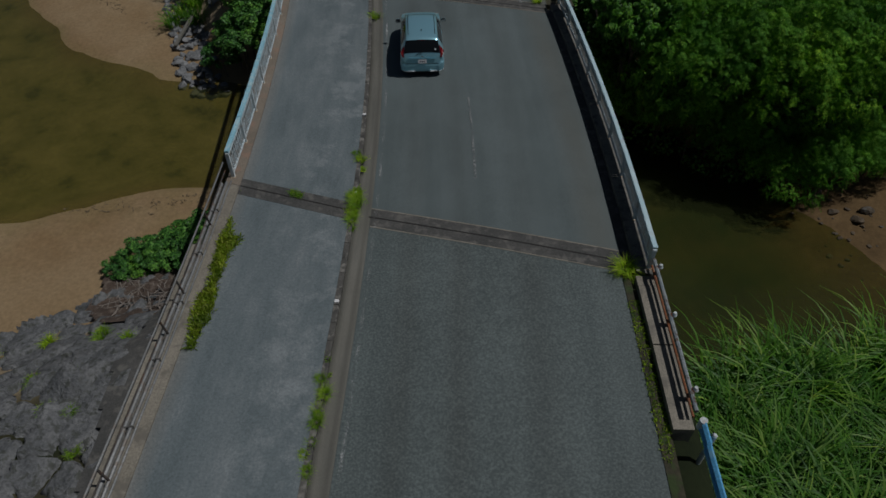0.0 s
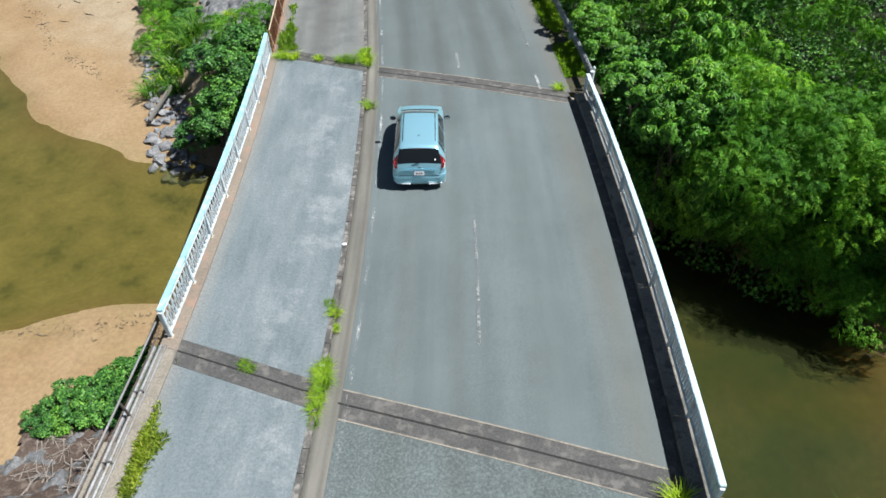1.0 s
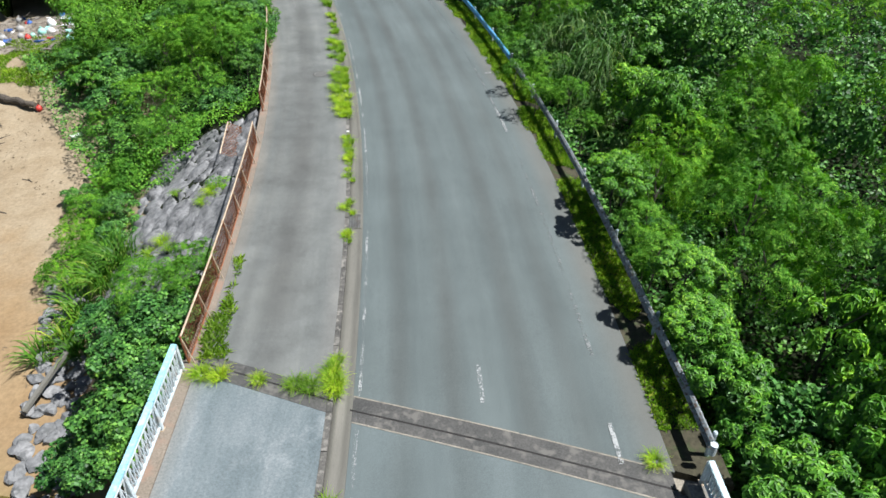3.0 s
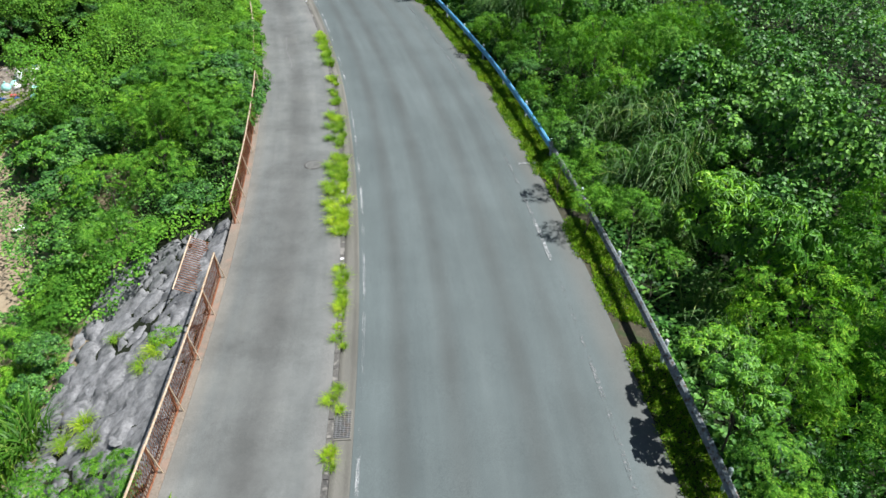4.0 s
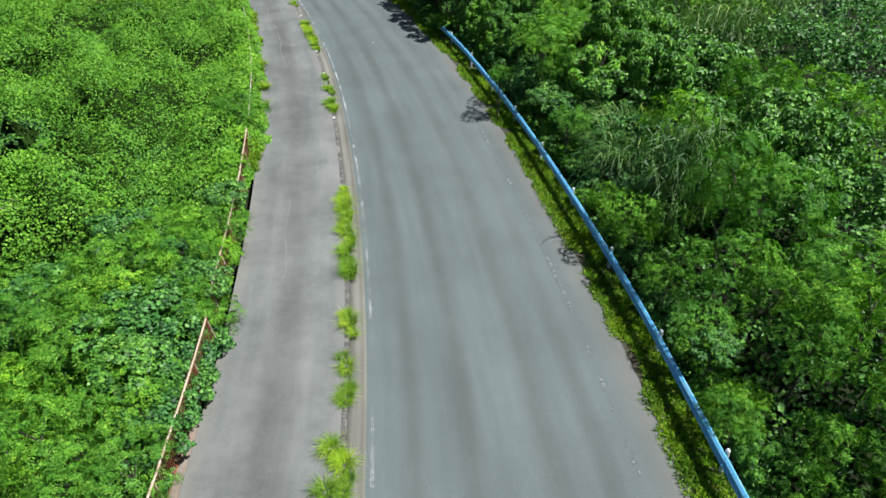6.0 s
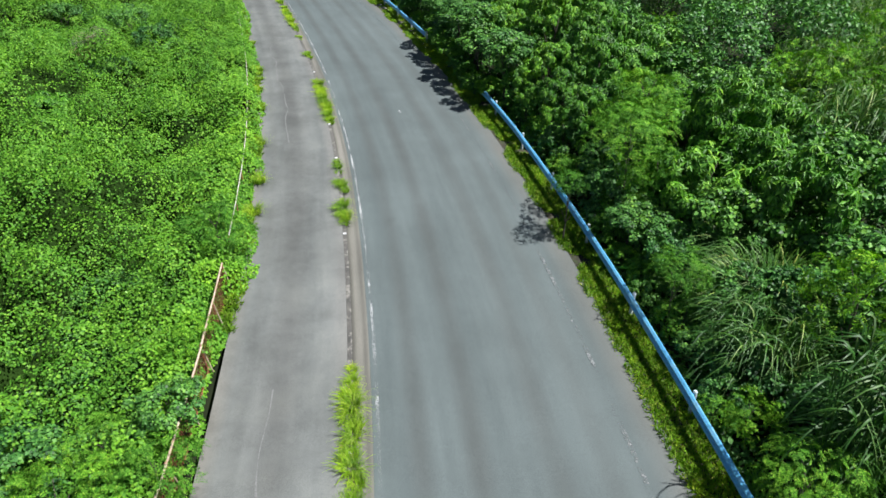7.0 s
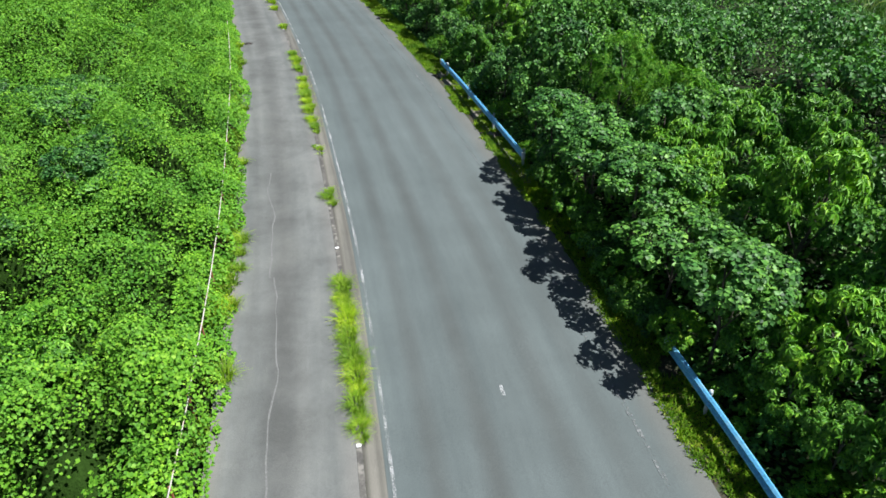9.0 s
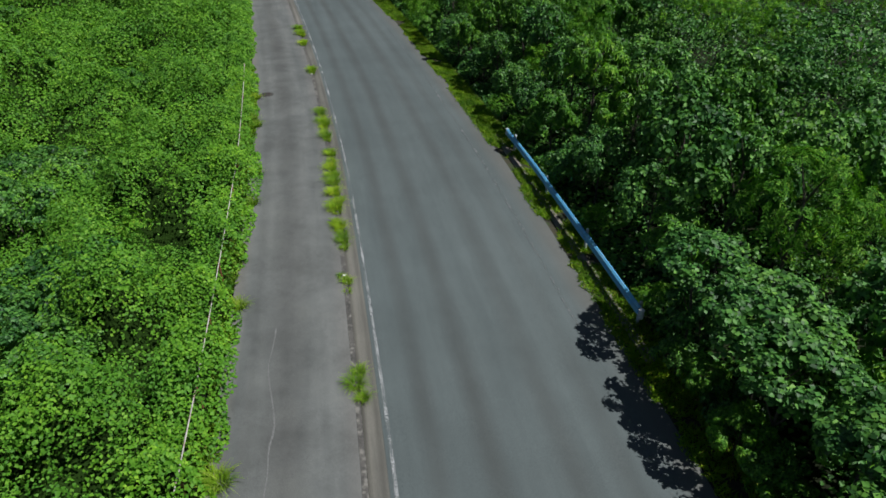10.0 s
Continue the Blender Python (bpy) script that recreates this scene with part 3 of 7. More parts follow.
setting("bridge_deck", "concrete bridge deck slab over the river", "bridge", beam("bridge_deck", J1 - 0.3, J2 + 0.3, F_OFF - 0.5, R_OFF + 1.0, -0.26, 0.9, CONCRETE))
for y0, y1 in ((J1 - 1.6, J1 - 0.31), (J2 + 0.31, J2 + 1.6)):
    setting("abutment", "concrete bridge abutment wall", "abutment", beam("abutment", y0, y1, F_OFF - 0.6, R_OFF + 1.1, -0.28, 6.0, CONCRETE))
setting("edge_beam_near", "weathered concrete edge beam before the bridge", "edge beam", beam("edge_beam_near", J1 - 13, J1 - 0.2, F_OFF - 0.5, F_OFF - 0.004, 0.19, 0.44, CONCRETE))
setting("edge_beam", "stained tan concrete edge beam of the bridge", "edge beam", beam("edge_beam", J1 - 0.19, J2 + 0.28, F_OFF - 0.5, F_OFF - 0.004, 0.19, 0.44, EDGE_STAINED))
setting("edge_beam_far", "rust-stained concrete edge beam under the fence", "edge beam", strip("edge_beam_far", J2 + 0.4, 60, F_OFF - 0.35, F_OFF - 0.004, 0.17, 0.5, EDGE_STAINED, 0.5, 0, 2))
setting("retaining_wall", "grey concrete retaining wall beside the river bank", "wall", strip("retaining_wall", -12, J1 - 1.65, F_OFF - 0.95, F_OFF - 0.52, -0.05, 5.2, CONCRETE, 0.6, 0, 2))
setting("plinth", "weathered concrete plinth under the bridge railing", "plinth", beam("plinth", J1 - 0.28, J2 - 0.3, R_OFF + 0.384, R_OFF + 1.0, 0.2, 0.5, PLINTH))
plinth_near = setting("plinth_near", "pale concrete plinth blocks beside the road", "plinth", strip("plinth_near", J1 - 3.3, J1 - 2.95, R_OFF + 0.32, R_OFF + 0.82, 0.2, 0.6, CONCRETE, 0.2, 0, 2))
y0 = 7.65
while y0 < J1 - 3.4:
    child("plinth_block", strip("plinth_block", y0, min(y0 + 2.36, J1 - 3.32), R_OFF + 0.32, R_OFF + 0.82, 0.22, 0.6, CONCRETE, 0.6, 0, 2), plinth_near)
    y0 += 2.4
setting("plinth_foot", "dark stained concrete channel beside the plinth", "plinth", beam("plinth_foot", J1 + 0.12, J2 - 0.6, R_OFF + 0.104, R_OFF + 0.38, 0.03, 0.3, DARK_CONCRETE))
setting("verge", "dark soil strip beside the road edge", "verge", strip("verge", ROAD_2[0] + 0.55, 215, R_OFF + 0.304, R_OFF + 1.6, -0.03, 0.4, SOIL, 0.5, 0, 3, ROAD_2[1], 0))
setting("verge_near", "dark mossy soil strip beside the plinth", "verge", strip("verge_near", -30, J1 - 2.9, R_OFF + 0.0, R_OFF + 0.316, 0.02, 0.4, SOIL, 0.5, 0, 2))

# kerb stones, each one a piece
pick_kerb = random.Random(5)
kerb = setting("kerb", "worn grey concrete kerb between footway and gutter", "kerb", strip("kerb", 60.02, 215, 0.0, 0.15, 0.15, 0.35, KERB, 0.6, 0, 2))
y0 = -20.0
while y0 < 59.9:
    child("kerb_stone", strip("kerb_stone", y0, y0 + 0.585, 0.0, 0.15, 0.15 + pick_kerb.uniform(-0.012, 0.008), 0.35, KERB, 0.6, 0, 2), kerb)
    y0 += 0.6
STUD = mottled("white_reflector", (0.75, 0.76, 0.76), (0.85, 0.86, 0.86), None, 3, 30, 0.4, 0.05, 0.002)
for x, y in ((-2.97, 11.3), (-2.87, 15.86), (-2.95, 20.32), (-5.82, 46.95), (-6.82, 51.5), (-11.5, 69.1), (-17.8, 85.9), (-19.7, 89.9), (-23.95, 98.3), (-28.6, 106.75), (-40.9, 127.5), (-15.1, 79.3)):
    o, s = offset_of(np.array(x), np.array(y))
    px, py, pz = place(float(s), 0.07, 0.15)
    me = bpy.data.meshes.new("reflector")
    bm = box_bm((0.13, 0.1, 0.05), (0, 0, 0.025), 0.012)
    bm.to_mesh(me)
    bm.free()
    me.materials.append(STUD)
    thing("kerb_reflector", "small white reflector block on the kerb", "reflector", "reflectors along the kerb", data=me, at=pose(px, py, pz - 0.003, 0, 0, -heading(float(s))))

# drain grate and manhole covers
IRON = mottled("cast_iron", (0.05, 0.05, 0.048), (0.09, 0.088, 0.08), (0.12, 0.1, 0.08), 4, 40, 0.7, 0.4, 0.004, 0.3)
gpx, gpy, gpz = place(39.9, 0.36, 0.004)
grate = thing("drain_grate", "rusty steel drain grate in the gutter", "grate", at=pose(gpx, gpy, gpz, 0, 0, -heading(39.9)))
part("frame", box_bm((0.5, 1.0, 0.03), (0, 0, 0.012), 0.006), GUTTER, grate)
part("recess", box_bm((0.42, 0.9, 0.01), (0, 0, 0.026)), SLOT, grate)
for k in range(15):
    part("bar", box_bm((0.42, 0.025, 0.012), (0, -0.42 + 0.06 * k, 0.036)), GALV, grate)
for k in range(4):
    part("cross_bar", box_bm((0.02, 0.88, 0.01), (-0.15 + 0.1 * k, 0, 0.033)), GALV, grate)


def manhole(x, y, r, material, label):
    o, s = offset_of(np.array(x), np.array(y))
    px, py, pz = place(float(s), float(o), 0.15)
    ob = thing("manhole_cover", label, "manhole cover", at=pose(px, py, pz + 0.001, 0, 0, 20))
    bm = bmesh.new()
    bmesh.ops.create_cone(bm, cap_ends=True, segments=40, radius1=r, radius2=r, depth=0.012, matrix=Matrix.Translation((0, 0, 0.004)))
    part("rim", bm, DARK_CONCRETE, ob)
    bm = bmesh.new()
    bmesh.ops.create_cone(bm, cap_ends=True, segments=40, radius1=r * 0.86, radius2=r * 0.84, depth=0.014, matrix=Matrix.Translation((0, 0, 0.008)))
    part("lid", bm, material, ob)
    for k in range(-3, 4):
        w = 2 * math.sqrt((r * 0.7) ** 2 - (k * r * 0.2) ** 2)
        part("ridge", box_bm((w, 0.03, 0.01), (0, k * r * 0.2, 0.018)), material, ob)


manhole(-8.45, 53.71, 0.42, FOOT, "grey concrete-filled manhole cover in the footway")
manhole(-41.59, 122.87, 0.42, IRON, "dark iron manhole cover in the footway")


# ---- railings ----
def railing(name, label, y0, y1, off, base_h, bays, group, slat, turn, lower, upper, high=1.02):
    """Painted steel bridge railing: posts, a broad top rail, two thin rails, close balusters."""
    a = place(y0, off, base_h)
    ob = thing(name, label, "railing", group, at=pose(a[0], a[1], a[2]))
    orig = Vector(a)

    def at(y, h, o=0.0):
        return Vector(place(y, off + o, base_h + h)) - orig
    ys = np.linspace(y0, y1, bays + 1)

    def bar(nm, p, q, w, h, material, lab=""):
        d = q - p
        rot = d.to_track_quat("Y", "Z").to_matrix().to_4x4()
        part(nm, box_bm((w, d.length, h), (p + q) / 2, min(w, h) * 0.15, None, rot), material, ob, lab)
    for i, y in enumerate(ys):
        w = 0.12
        part("post", box_bm((w, 0.1, high - 0.04), at(y, high / 2 - 0.02), 0.012), STEEL_WHITE, ob)
        part("base_plate", box_bm((0.16, 0.16, 0.02), at(y, 0.01), 0.004), RUST_PALE, ob, "rust-stained base plate")
    for y, z in zip(ys[:-1], ys[1:]):
        bar("top_rail", at(y, high), at(z, high), 0.15, 0.09, STEEL_CHALK if turn else STEEL_BLUE, "chalky blue-white top rail" if turn else "pale blue top rail")
        bar("upper_rail", at(y + 0.05, upper), at(z - 0.05, upper), 0.06, 0.06, STEEL_WHITE)
        bar("bottom_rail", at(y + 0.05, lower), at(z - 0.05, lower), 0.07, 0.07, STEEL_WHITE)
        if not turn:
            # crossed flat bars between the rails
            n = 9
            for k in range(n):
                ya, yb = y + 0.06 + (z - y - 0.12) * k / n, y + 0.06 + (z - y - 0.12) * (k + 1) / n
                for p, q, o in ((at(ya, lower), at(yb, upper), 0.012), (at(yb, lower), at(ya, upper), -0.012)):
                    d = q - p
                    rot = d.to_track_quat("Z", "X").to_matrix().to_4x4()
                    part("lattice_bar", box_bm((0.014, 0.032, d.length), (p + q) / 2 + Vector((o, 0, 0)), 0.0, None, Matrix.Rotation(0, 4, "Z") @ rot), STEEL_WHITE, ob)
                if k:
                    part("baluster", box_bm((0.03, 0.03, upper - lower), at(ya, (upper + lower) / 2), 0.0), STEEL_WHITE, ob)
            continue
        n = 17
        for k in range(1, n):
            yy = y + (z - y) * k / n
            part("baluster", box_bm((0.016, slat, upper - lower - 0.05), at(yy, (upper + lower) / 2), 0.0, None, Matrix.Rotation(radians(turn), 4, "Z")), STEEL_WHITE, ob)
    return ob


railing("bridge_railing", "pale blue and white steel bridge railing on the footway edge", J1 + 1.35, J2 + 1.05, F_OFF - 0.3, 0.19, 8, "bridge railings", 0.09, 0, 0.13, 0.86)
railing("bridge_railing", "pale blue and white steel bridge railing beside the road", J1 - 2.65, J2 - 2.88, R_OFF + 0.75, 0.2, 8, "bridge railings", 0.135, -12, 0.16, 0.66, 0.82)


def tube_run(pts, r, sides=8):
    """One continuous pipe through the points."""
    bm = bmesh.new()
    rings = []
    for i, p in enumerate(pts):
        d = (pts[min(i + 1, len(pts) - 1)] - pts[max(i - 1, 0)]).normalized()
        u = d.cross(Vector((0, 0, 1))).normalized()
        w = u.cross(d)
        rings.append([bm.verts.new(p + u * math.cos(2 * math.pi * k / sides) * r + w * math.sin(2 * math.pi * k / sides) * r) for k in range(sides)])
    for a_, b_ in zip(rings[:-1], rings[1:]):
        for k in range(sides):
            bm.faces.new((a_[k], a_[(k + 1) % sides], b_[(k + 1) % sides], b_[k]))
    bm.faces.new(rings[0])
    bm.faces.new(rings[-1][::-1])
    bmesh.ops.recalc_face_normals(bm, faces=bm.faces)
    return bm


# pipes and handrail before the bridge, footway side
a = place(3.0, F_OFF - 0.5, 0.15)
org = Vector(a)
pipes = thing("utility_pipes", "grey utility pipes on brackets along the footway edge", "pipe", at=pose(*a))
for o, h, r in ((-0.44, 0.08, 0.05), (-0.62, 0.02, 0.06), (-0.28, 0.14, 0.03)):
    ys = np.linspace(-8, J1 + 1.0, 8)
    part("pipe", tube_run([Vector(place(y, F_OFF + o, 0.15 + h)) - org for y in ys], r), GALV, pipes)
for y in np.arange(-6, J1 + 1, 1.9):
    part("bracket", box_bm((0.55, 0.06, 0.05), Vector(place(y, F_OFF - 0.44, 0.16)) - org, 0.008), STEEL_DARK, pipes)
    for o, h in ((-0.44, 0.08), (-0.62, 0.02)):
        part("clamp", box_bm((0.13, 0.05, 0.13), Vector(place(y, F_OFF + o, 0.15 + h)) - org, 0.01), DARK_CONCRETE, pipes)
hand = thing("handrail", "thin bent steel handrail beside the footway", "handrail", at=pose(*place(10.0, F_OFF - 0.5, 0.1)))
org = Vector(place(10.0, F_OFF - 0.5, 0.1))
for y0, y1 in ((-6.0, 10.5), (10.55, J1 + 1.3)):
    ys = np.linspace(y0, y1, 5)
    part("top_pipe", tube_run([Vector(place(y, F_OFF - 0.5, 0.82)) - org for y in ys], 0.028), GALV, hand)
    part("mid_pipe", tube_run([Vector(place(y, F_OFF - 0.5, 0.5)) - org for y in ys], 0.02), STEEL_DARK, hand)
for y in (-2.0, 2.0, 6.0, 10.0, 11.4, 14.2):
    part("post", rod_bm(Vector(place(y, F_OFF - 0.4, -0.05)) - org, Vector(place(y, F_OFF - 0.5, 0.82)) - org, 0.03), STEEL_DARK, hand, "dark leaning steel post")

# pipe rail before the bridge, river side
a = place(9.0, R_OFF + 0.8, 0.0)
org = Vector(a)
near_rail = thing("guard_pipe", "worn blue-grey pipe rail on rusty posts beside the road", "guard rail", at=pose(*a))
ys = np.linspace(7.9, J1 - 2.7, 7)
part("pipe", tube_run([Vector(place(y, R_OFF + 0.8, 0.62)) - org for y in ys], 0.06), RAIL_WORN, near_rail)
part("lower_pipe", tube_run([Vector(place(y, R_OFF + 0.8, 0.36)) - org for y in ys], 0.035), RUST, near_rail, "rusty lower pipe")
for y in (8.45, 10.65, 12.3):
    part("post", rod_bm(Vector(place(y, R_OFF + 0.86, -0.1)) - org, Vector(place(y, R_OFF + 0.86, 0.68)) - org, 0.065), RUST, near_rail, "rusty post")
    part("post_cap", rod_bm(Vector(place(y, R_OFF + 0.9, 0.66)) - org, Vector(place(y, R_OFF + 0.9, 0.76)) - org, 0.075, None, 10, 0.045), STEEL_WHITE, near_rail)


# ---- guard rail beyond the bridge ----
def beam_profile(ys, off, h):
    """A folded W-shaped steel beam along the road."""
    shape = [(0.0, 0.178), (-0.022, 0.174), (-0.082, 0.122), (-0.088, 0.1), (-0.082, 0.078), (-0.016, 0.02), (-0.012, 0.0), (-0.016, -0.02), (-0.082, -0.078), (-0.088, -0.1), (-0.082, -0.122), (-0.022, -0.174), (0.0, -0.178)]
    back = [(o + 0.012, z) for o, z in shape[::-1]]
    ring = shape + back
    bm = bmesh.new()
    rows = []
    for y in ys:
        rows.append([bm.verts.new(place(y, off + o, h + z)) for o, z in ring])
    n = len(ring)
    for a, b in zip(rows[:-1], rows[1:]):
        for i in range(n):
            j = (i + 1) % n
            bm.faces.new((a[i], a[j], b[j], b[i]))
    bm.faces.new(rows[0][::-1])
    bm.faces.new(rows[-1])
    bmesh.ops.recalc_face_normals(bm, faces=bm.faces)
    return bm


def guard_rail(y0, y1, off, label, worn_to):
    """Beam sections of 4 m on round posts."""
    ob = thing("guard_rail", label, "guard rail", "guard rails along the road")
    y = y0
    while y < y1 - 0.1:
        e = min(y + 4.0, y1)
        worn = y < worn_to
        part("beam", beam_profile(np.linspace(y, e - 0.006, 5), off + pick_kerb.uniform(-0.02, 0.02), 0.66), RAIL_WORN if worn else RAIL_BLUE, ob, "worn, rust-spotted blue beam" if worn else "")
        px, py, pz = place(y + 0.2, off + 0.13)
        post = part("post", rod_bm((px, py, pz - 0.5), (px, py, pz + 0.82), 0.06, None, 10), STEEL_WHITE, ob, "white post")
        part("cap", rod_bm((px, py, pz + 0.82), (px, py, pz + 0.86), 0.062, None, 10, 0.035), STEEL_WHITE, post)
        part("bolt_block", box_bm((0.1, 0.1, 0.12), place(y + 0.2, off + 0.045, 0.66), 0.01, None, Matrix.Rotation(radians(-heading(y)), 4, "Z")), RAIL_WORN, ob)
        y = e
    for yy in (y0 - 0.12, y1 + 0.06):
        part("end_cap", rod_bm(place(yy, off - 0.02, 0.5), place(yy, off - 0.02, 0.83), 0.09, None, 12), STEEL_WHITE, ob, "rounded white end cap")


guard_rail(-25.0, 7.5, R_OFF + 0.85, "blue steel guard rail ending before the concrete plinth", -99.0)
guard_rail(29.3, 91.3, R_OFF + 1.12, "blue steel guard rail with worn sections beside the verge", 49.5)
guard_rail(102.9, 115.8, R_OFF + 1.05, "blue steel guard rail on a concrete strip", 0.0)
setting("rail_footing", "pale concrete footing strip under the guard rail", "footing", strip("rail_footing", 101.5, 117, R_OFF + 0.62, R_OFF + 0.95, 0.03, 0.3, CONCRETE, 0.5, 0, 2))


# ---- rusty fence on the footway edge ----
def fence_panel(length):
    """A mesh-filled fence panel in its own plane: x along, z up."""
    bm = bmesh.new()
    box_bm((length, 0.04, 0.04), (length / 2, 0, 0.08), 0.0, bm)
    box_bm((length, 0.05, 0.05), (length / 2, 0, 1.0), 0.0, bm)
    return bm


def slat_mesh(length, height, pitch):
    bm = bmesh.new()
    k, lean = 0.0, 0.28
    while k < length - 0.02:
        for s in (-1, 1):
            x0, x1 = (k, min(k + lean, length)) if s > 0 else (min(k + lean, length), k)
            d = Vector((x1 - x0, 0, height))
            rot = d.to_track_quat("Z", "Y").to_matrix().to_4x4()
            box_bm((0.011, 0.008, d.length), (Vector((x0, 0.008 * s, 0.1)) + Vector((x1, 0.008 * s, 0.1 + height))) / 2, 0.0, bm, rot)
        k += pitch
    me = bpy.data.meshes.new("mesh_infill")
    bm.to_mesh(me)
    bm.free()
    me.materials.append(RUST)
    return me


INFILL = slat_mesh(2.0, 0.86, 0.11)


def fence(stations, off, label, group, infill=True, high=1.2):
    ob = thing("fence", label, "fence", group)
    for i, y in enumerate(stations):
        p, q = Vector(place(y, off, 0.1)), Vector(place(y, off - 0.02, high))
        post = part("post", rod_bm(p, q, 0.035, None, 8), RUST, ob)
        if infill:
            part("brace", rod_bm(Vector(place(y, off + 0.15, 0.16)), Vector(place(y, off, 1.1)), 0.02, None, 6), RUST_PALE, post)
    for y, z in zip(stations[:-1], stations[1:]):
        p, q = Vector(place(y, off, 0.0)), Vector(place(z, off, 0.0))
        d = q - p
        m = Matrix.Translation(p + Vector((0, 0, 0.12))) @ d.to_track_quat("X", "Z").to_matrix().to_4x4()
        sag = Vector((0, 0, pick_kerb.uniform(-0.05, 0.03)))
        part("top_rail", rod_bm(p + Vector((0, 0, high)), q + Vector((0, 0, high)) + sag, 0.03 if infill else 0.019, None, 8), RUST_PALE if infill else RAIL_CREAM, ob, "cream-painted top rail" if infill else "chalky white top rail")
        if infill:
            part("bottom_rail", rod_bm(p + Vector((0, 0, 0.2)), q + Vector((0, 0, 0.2)), 0.025, None, 8), RUST, ob)
            child("mesh_infill", INFILL, ob, "rusty diagonal mesh", m @ Matrix.Diagonal((d.length / 2.0, 1, 1.12, 1)))


fence([32.9, 34.8, 36.7, 38.6, 40.5, 42.4, 44.4, 46.3], F_OFF - 0.22, "rusty diagonal-mesh fence along the footway edge", "fences along the footway")
fence([49.7, 51.6, 53.5, 55.5, 57.4, 59.3, 61.2, 63.0], F_OFF - 0.22, "rusty diagonal-mesh fence half hidden by shrubs", "fences along the footway")
fence([64.4, 66.4, 68.4, 70.4, 72.4, 74.4, 76.4], F_OFF - 0.35, "rusty mesh fence overgrown with vines", "fences along the footway")
fence(list(np.arange(78.4, 128.0, 2.6)), F_OFF - 0.4, "thin fence rail sunk in vines beside the footway", "fences along the footway", False, 1.02)
fallen = thing("fallen_panel", "fallen rusty fence panel lying on the rock slope", "fence", "fences along the footway", at=Matrix.Translation((-10.5, 45.6, -0.68)) @ Matrix.Rotation(radians(102), 4, "Z") @ Matrix.Rotation(radians(-62), 4, "X"))
part("frame", fence_panel(3.3), RUST_PALE, fallen)
for k in range(24):
    part("slat", box_bm((0.022, 0.02, 0.9), (0.08 + k * 0.137, 0, 0.54)), RUST, fallen)


# ---- foliage ----
def unit(v):
    return v / np.maximum(np.linalg.norm(v, axis=-1, keepdims=True), 1e-9)


def leaf_blades(at, along, up, length, width, fold=0.25, bend=0.15):
    """Four-cornered blades folded along the rib: base, two sides, tip. All arguments are arrays."""
    side = unit(np.cross(along, up))
    nrm = unit(np.cross(side, along))
    L, W = length[:, None], width[:, None]
    mid = at + along * L * 0.45
    v = np.stack([at, mid + side * W * 0.5 + nrm * W * fold, at + along * L - nrm * L * bend, mid - side * W * 0.5 + nrm * W * fold], 1)
    i = np.arange(len(at))[:, None] * 4
    f = np.concatenate([i + [0, 1, 2], i + [0, 2, 3]], 1).reshape(-1, 3)
    return v.reshape(-1, 3), f


def clump_points(r, clumps, radius, count, flat=0.75, low=-0.3):
    """Points and outward directions on many separate clumps that make up a crown of unit size."""
    k = np.arange(clumps)
    z = 1.0 - (k + 0.5) / clumps * (1.0 - low)
    a = k * 2.39996 + r.uniform(-0.45, 0.45, clumps)
    s = np.sqrt(np.maximum(1 - z * z, 0))
    d = unit(np.stack([np.cos(a) * s, np.sin(a) * s, z], 1) + r.normal(size=(clumps, 3)) * 0.08)
    centre = d * r.uniform(0.56, 0.84, (clumps, 1)) * [1, 1, flat]
    size = r.uniform(0.65, 1.3, clumps) * radius
    which = r.choice(clumps, count, p=size ** 2 / np.sum(size ** 2))
    n = unit(r.normal(size=(count, 3)) + [0, 0, 0.6] + d[which] * 0.7)
    p = centre[which] + n * size[which][:, None] * r.uniform(0.7, 1.05, (count, 1)) * [1, 1, 0.75]
    return p, n


def round_leaves(r, p, n, leaf):
    """One round leaf at each point, facing outward and up."""
    c = len(p)
    face = unit(n + np.array([0.15, 0, 0.7]) + r.normal(size=p.shape) * 0.55)
    along = unit(np.cross(face, r.normal(size=p.shape)) - np.array([0, 0, 0.25]))
    ln = r.uniform(0.7, 1.25, c) * leaf
    return leaf_blades(p, along, face, ln, ln * r.uniform(0.75, 1.0, c), 0.12, 0.1)


def whorl_leaves(r, p, n, leaf, each=8):
    """Rosettes of long drooping leaves at shoot tips."""
    c = len(p)
    vs, fs, k = [], [], 0
    axis_ = unit(n + np.array([0, 0, 0.8]))
    u = unit(np.cross(axis_, r.normal(size=p.shape)))
    w = np.cross(axis_, u)
    for j in range(each):
        a = 2 * np.pi * (j + r.uniform(-0.3, 0.3, (c, 1))) / each
        out = u * np.cos(a) + w * np.sin(a)
        along = unit(out + axis_ * r.uniform(-0.25, 0.35, (c, 1)) - np.array([0, 0, 0.35]))
        ln = r.uniform(0.75, 1.2, c) * leaf
        v, f = leaf_blades(p, along, axis_, ln, ln * 0.36, 0.2, 0.28)
        vs.append(v)
        fs.append(f + k)
        k += len(v)
    return np.concatenate(vs), np.concatenate(fs)


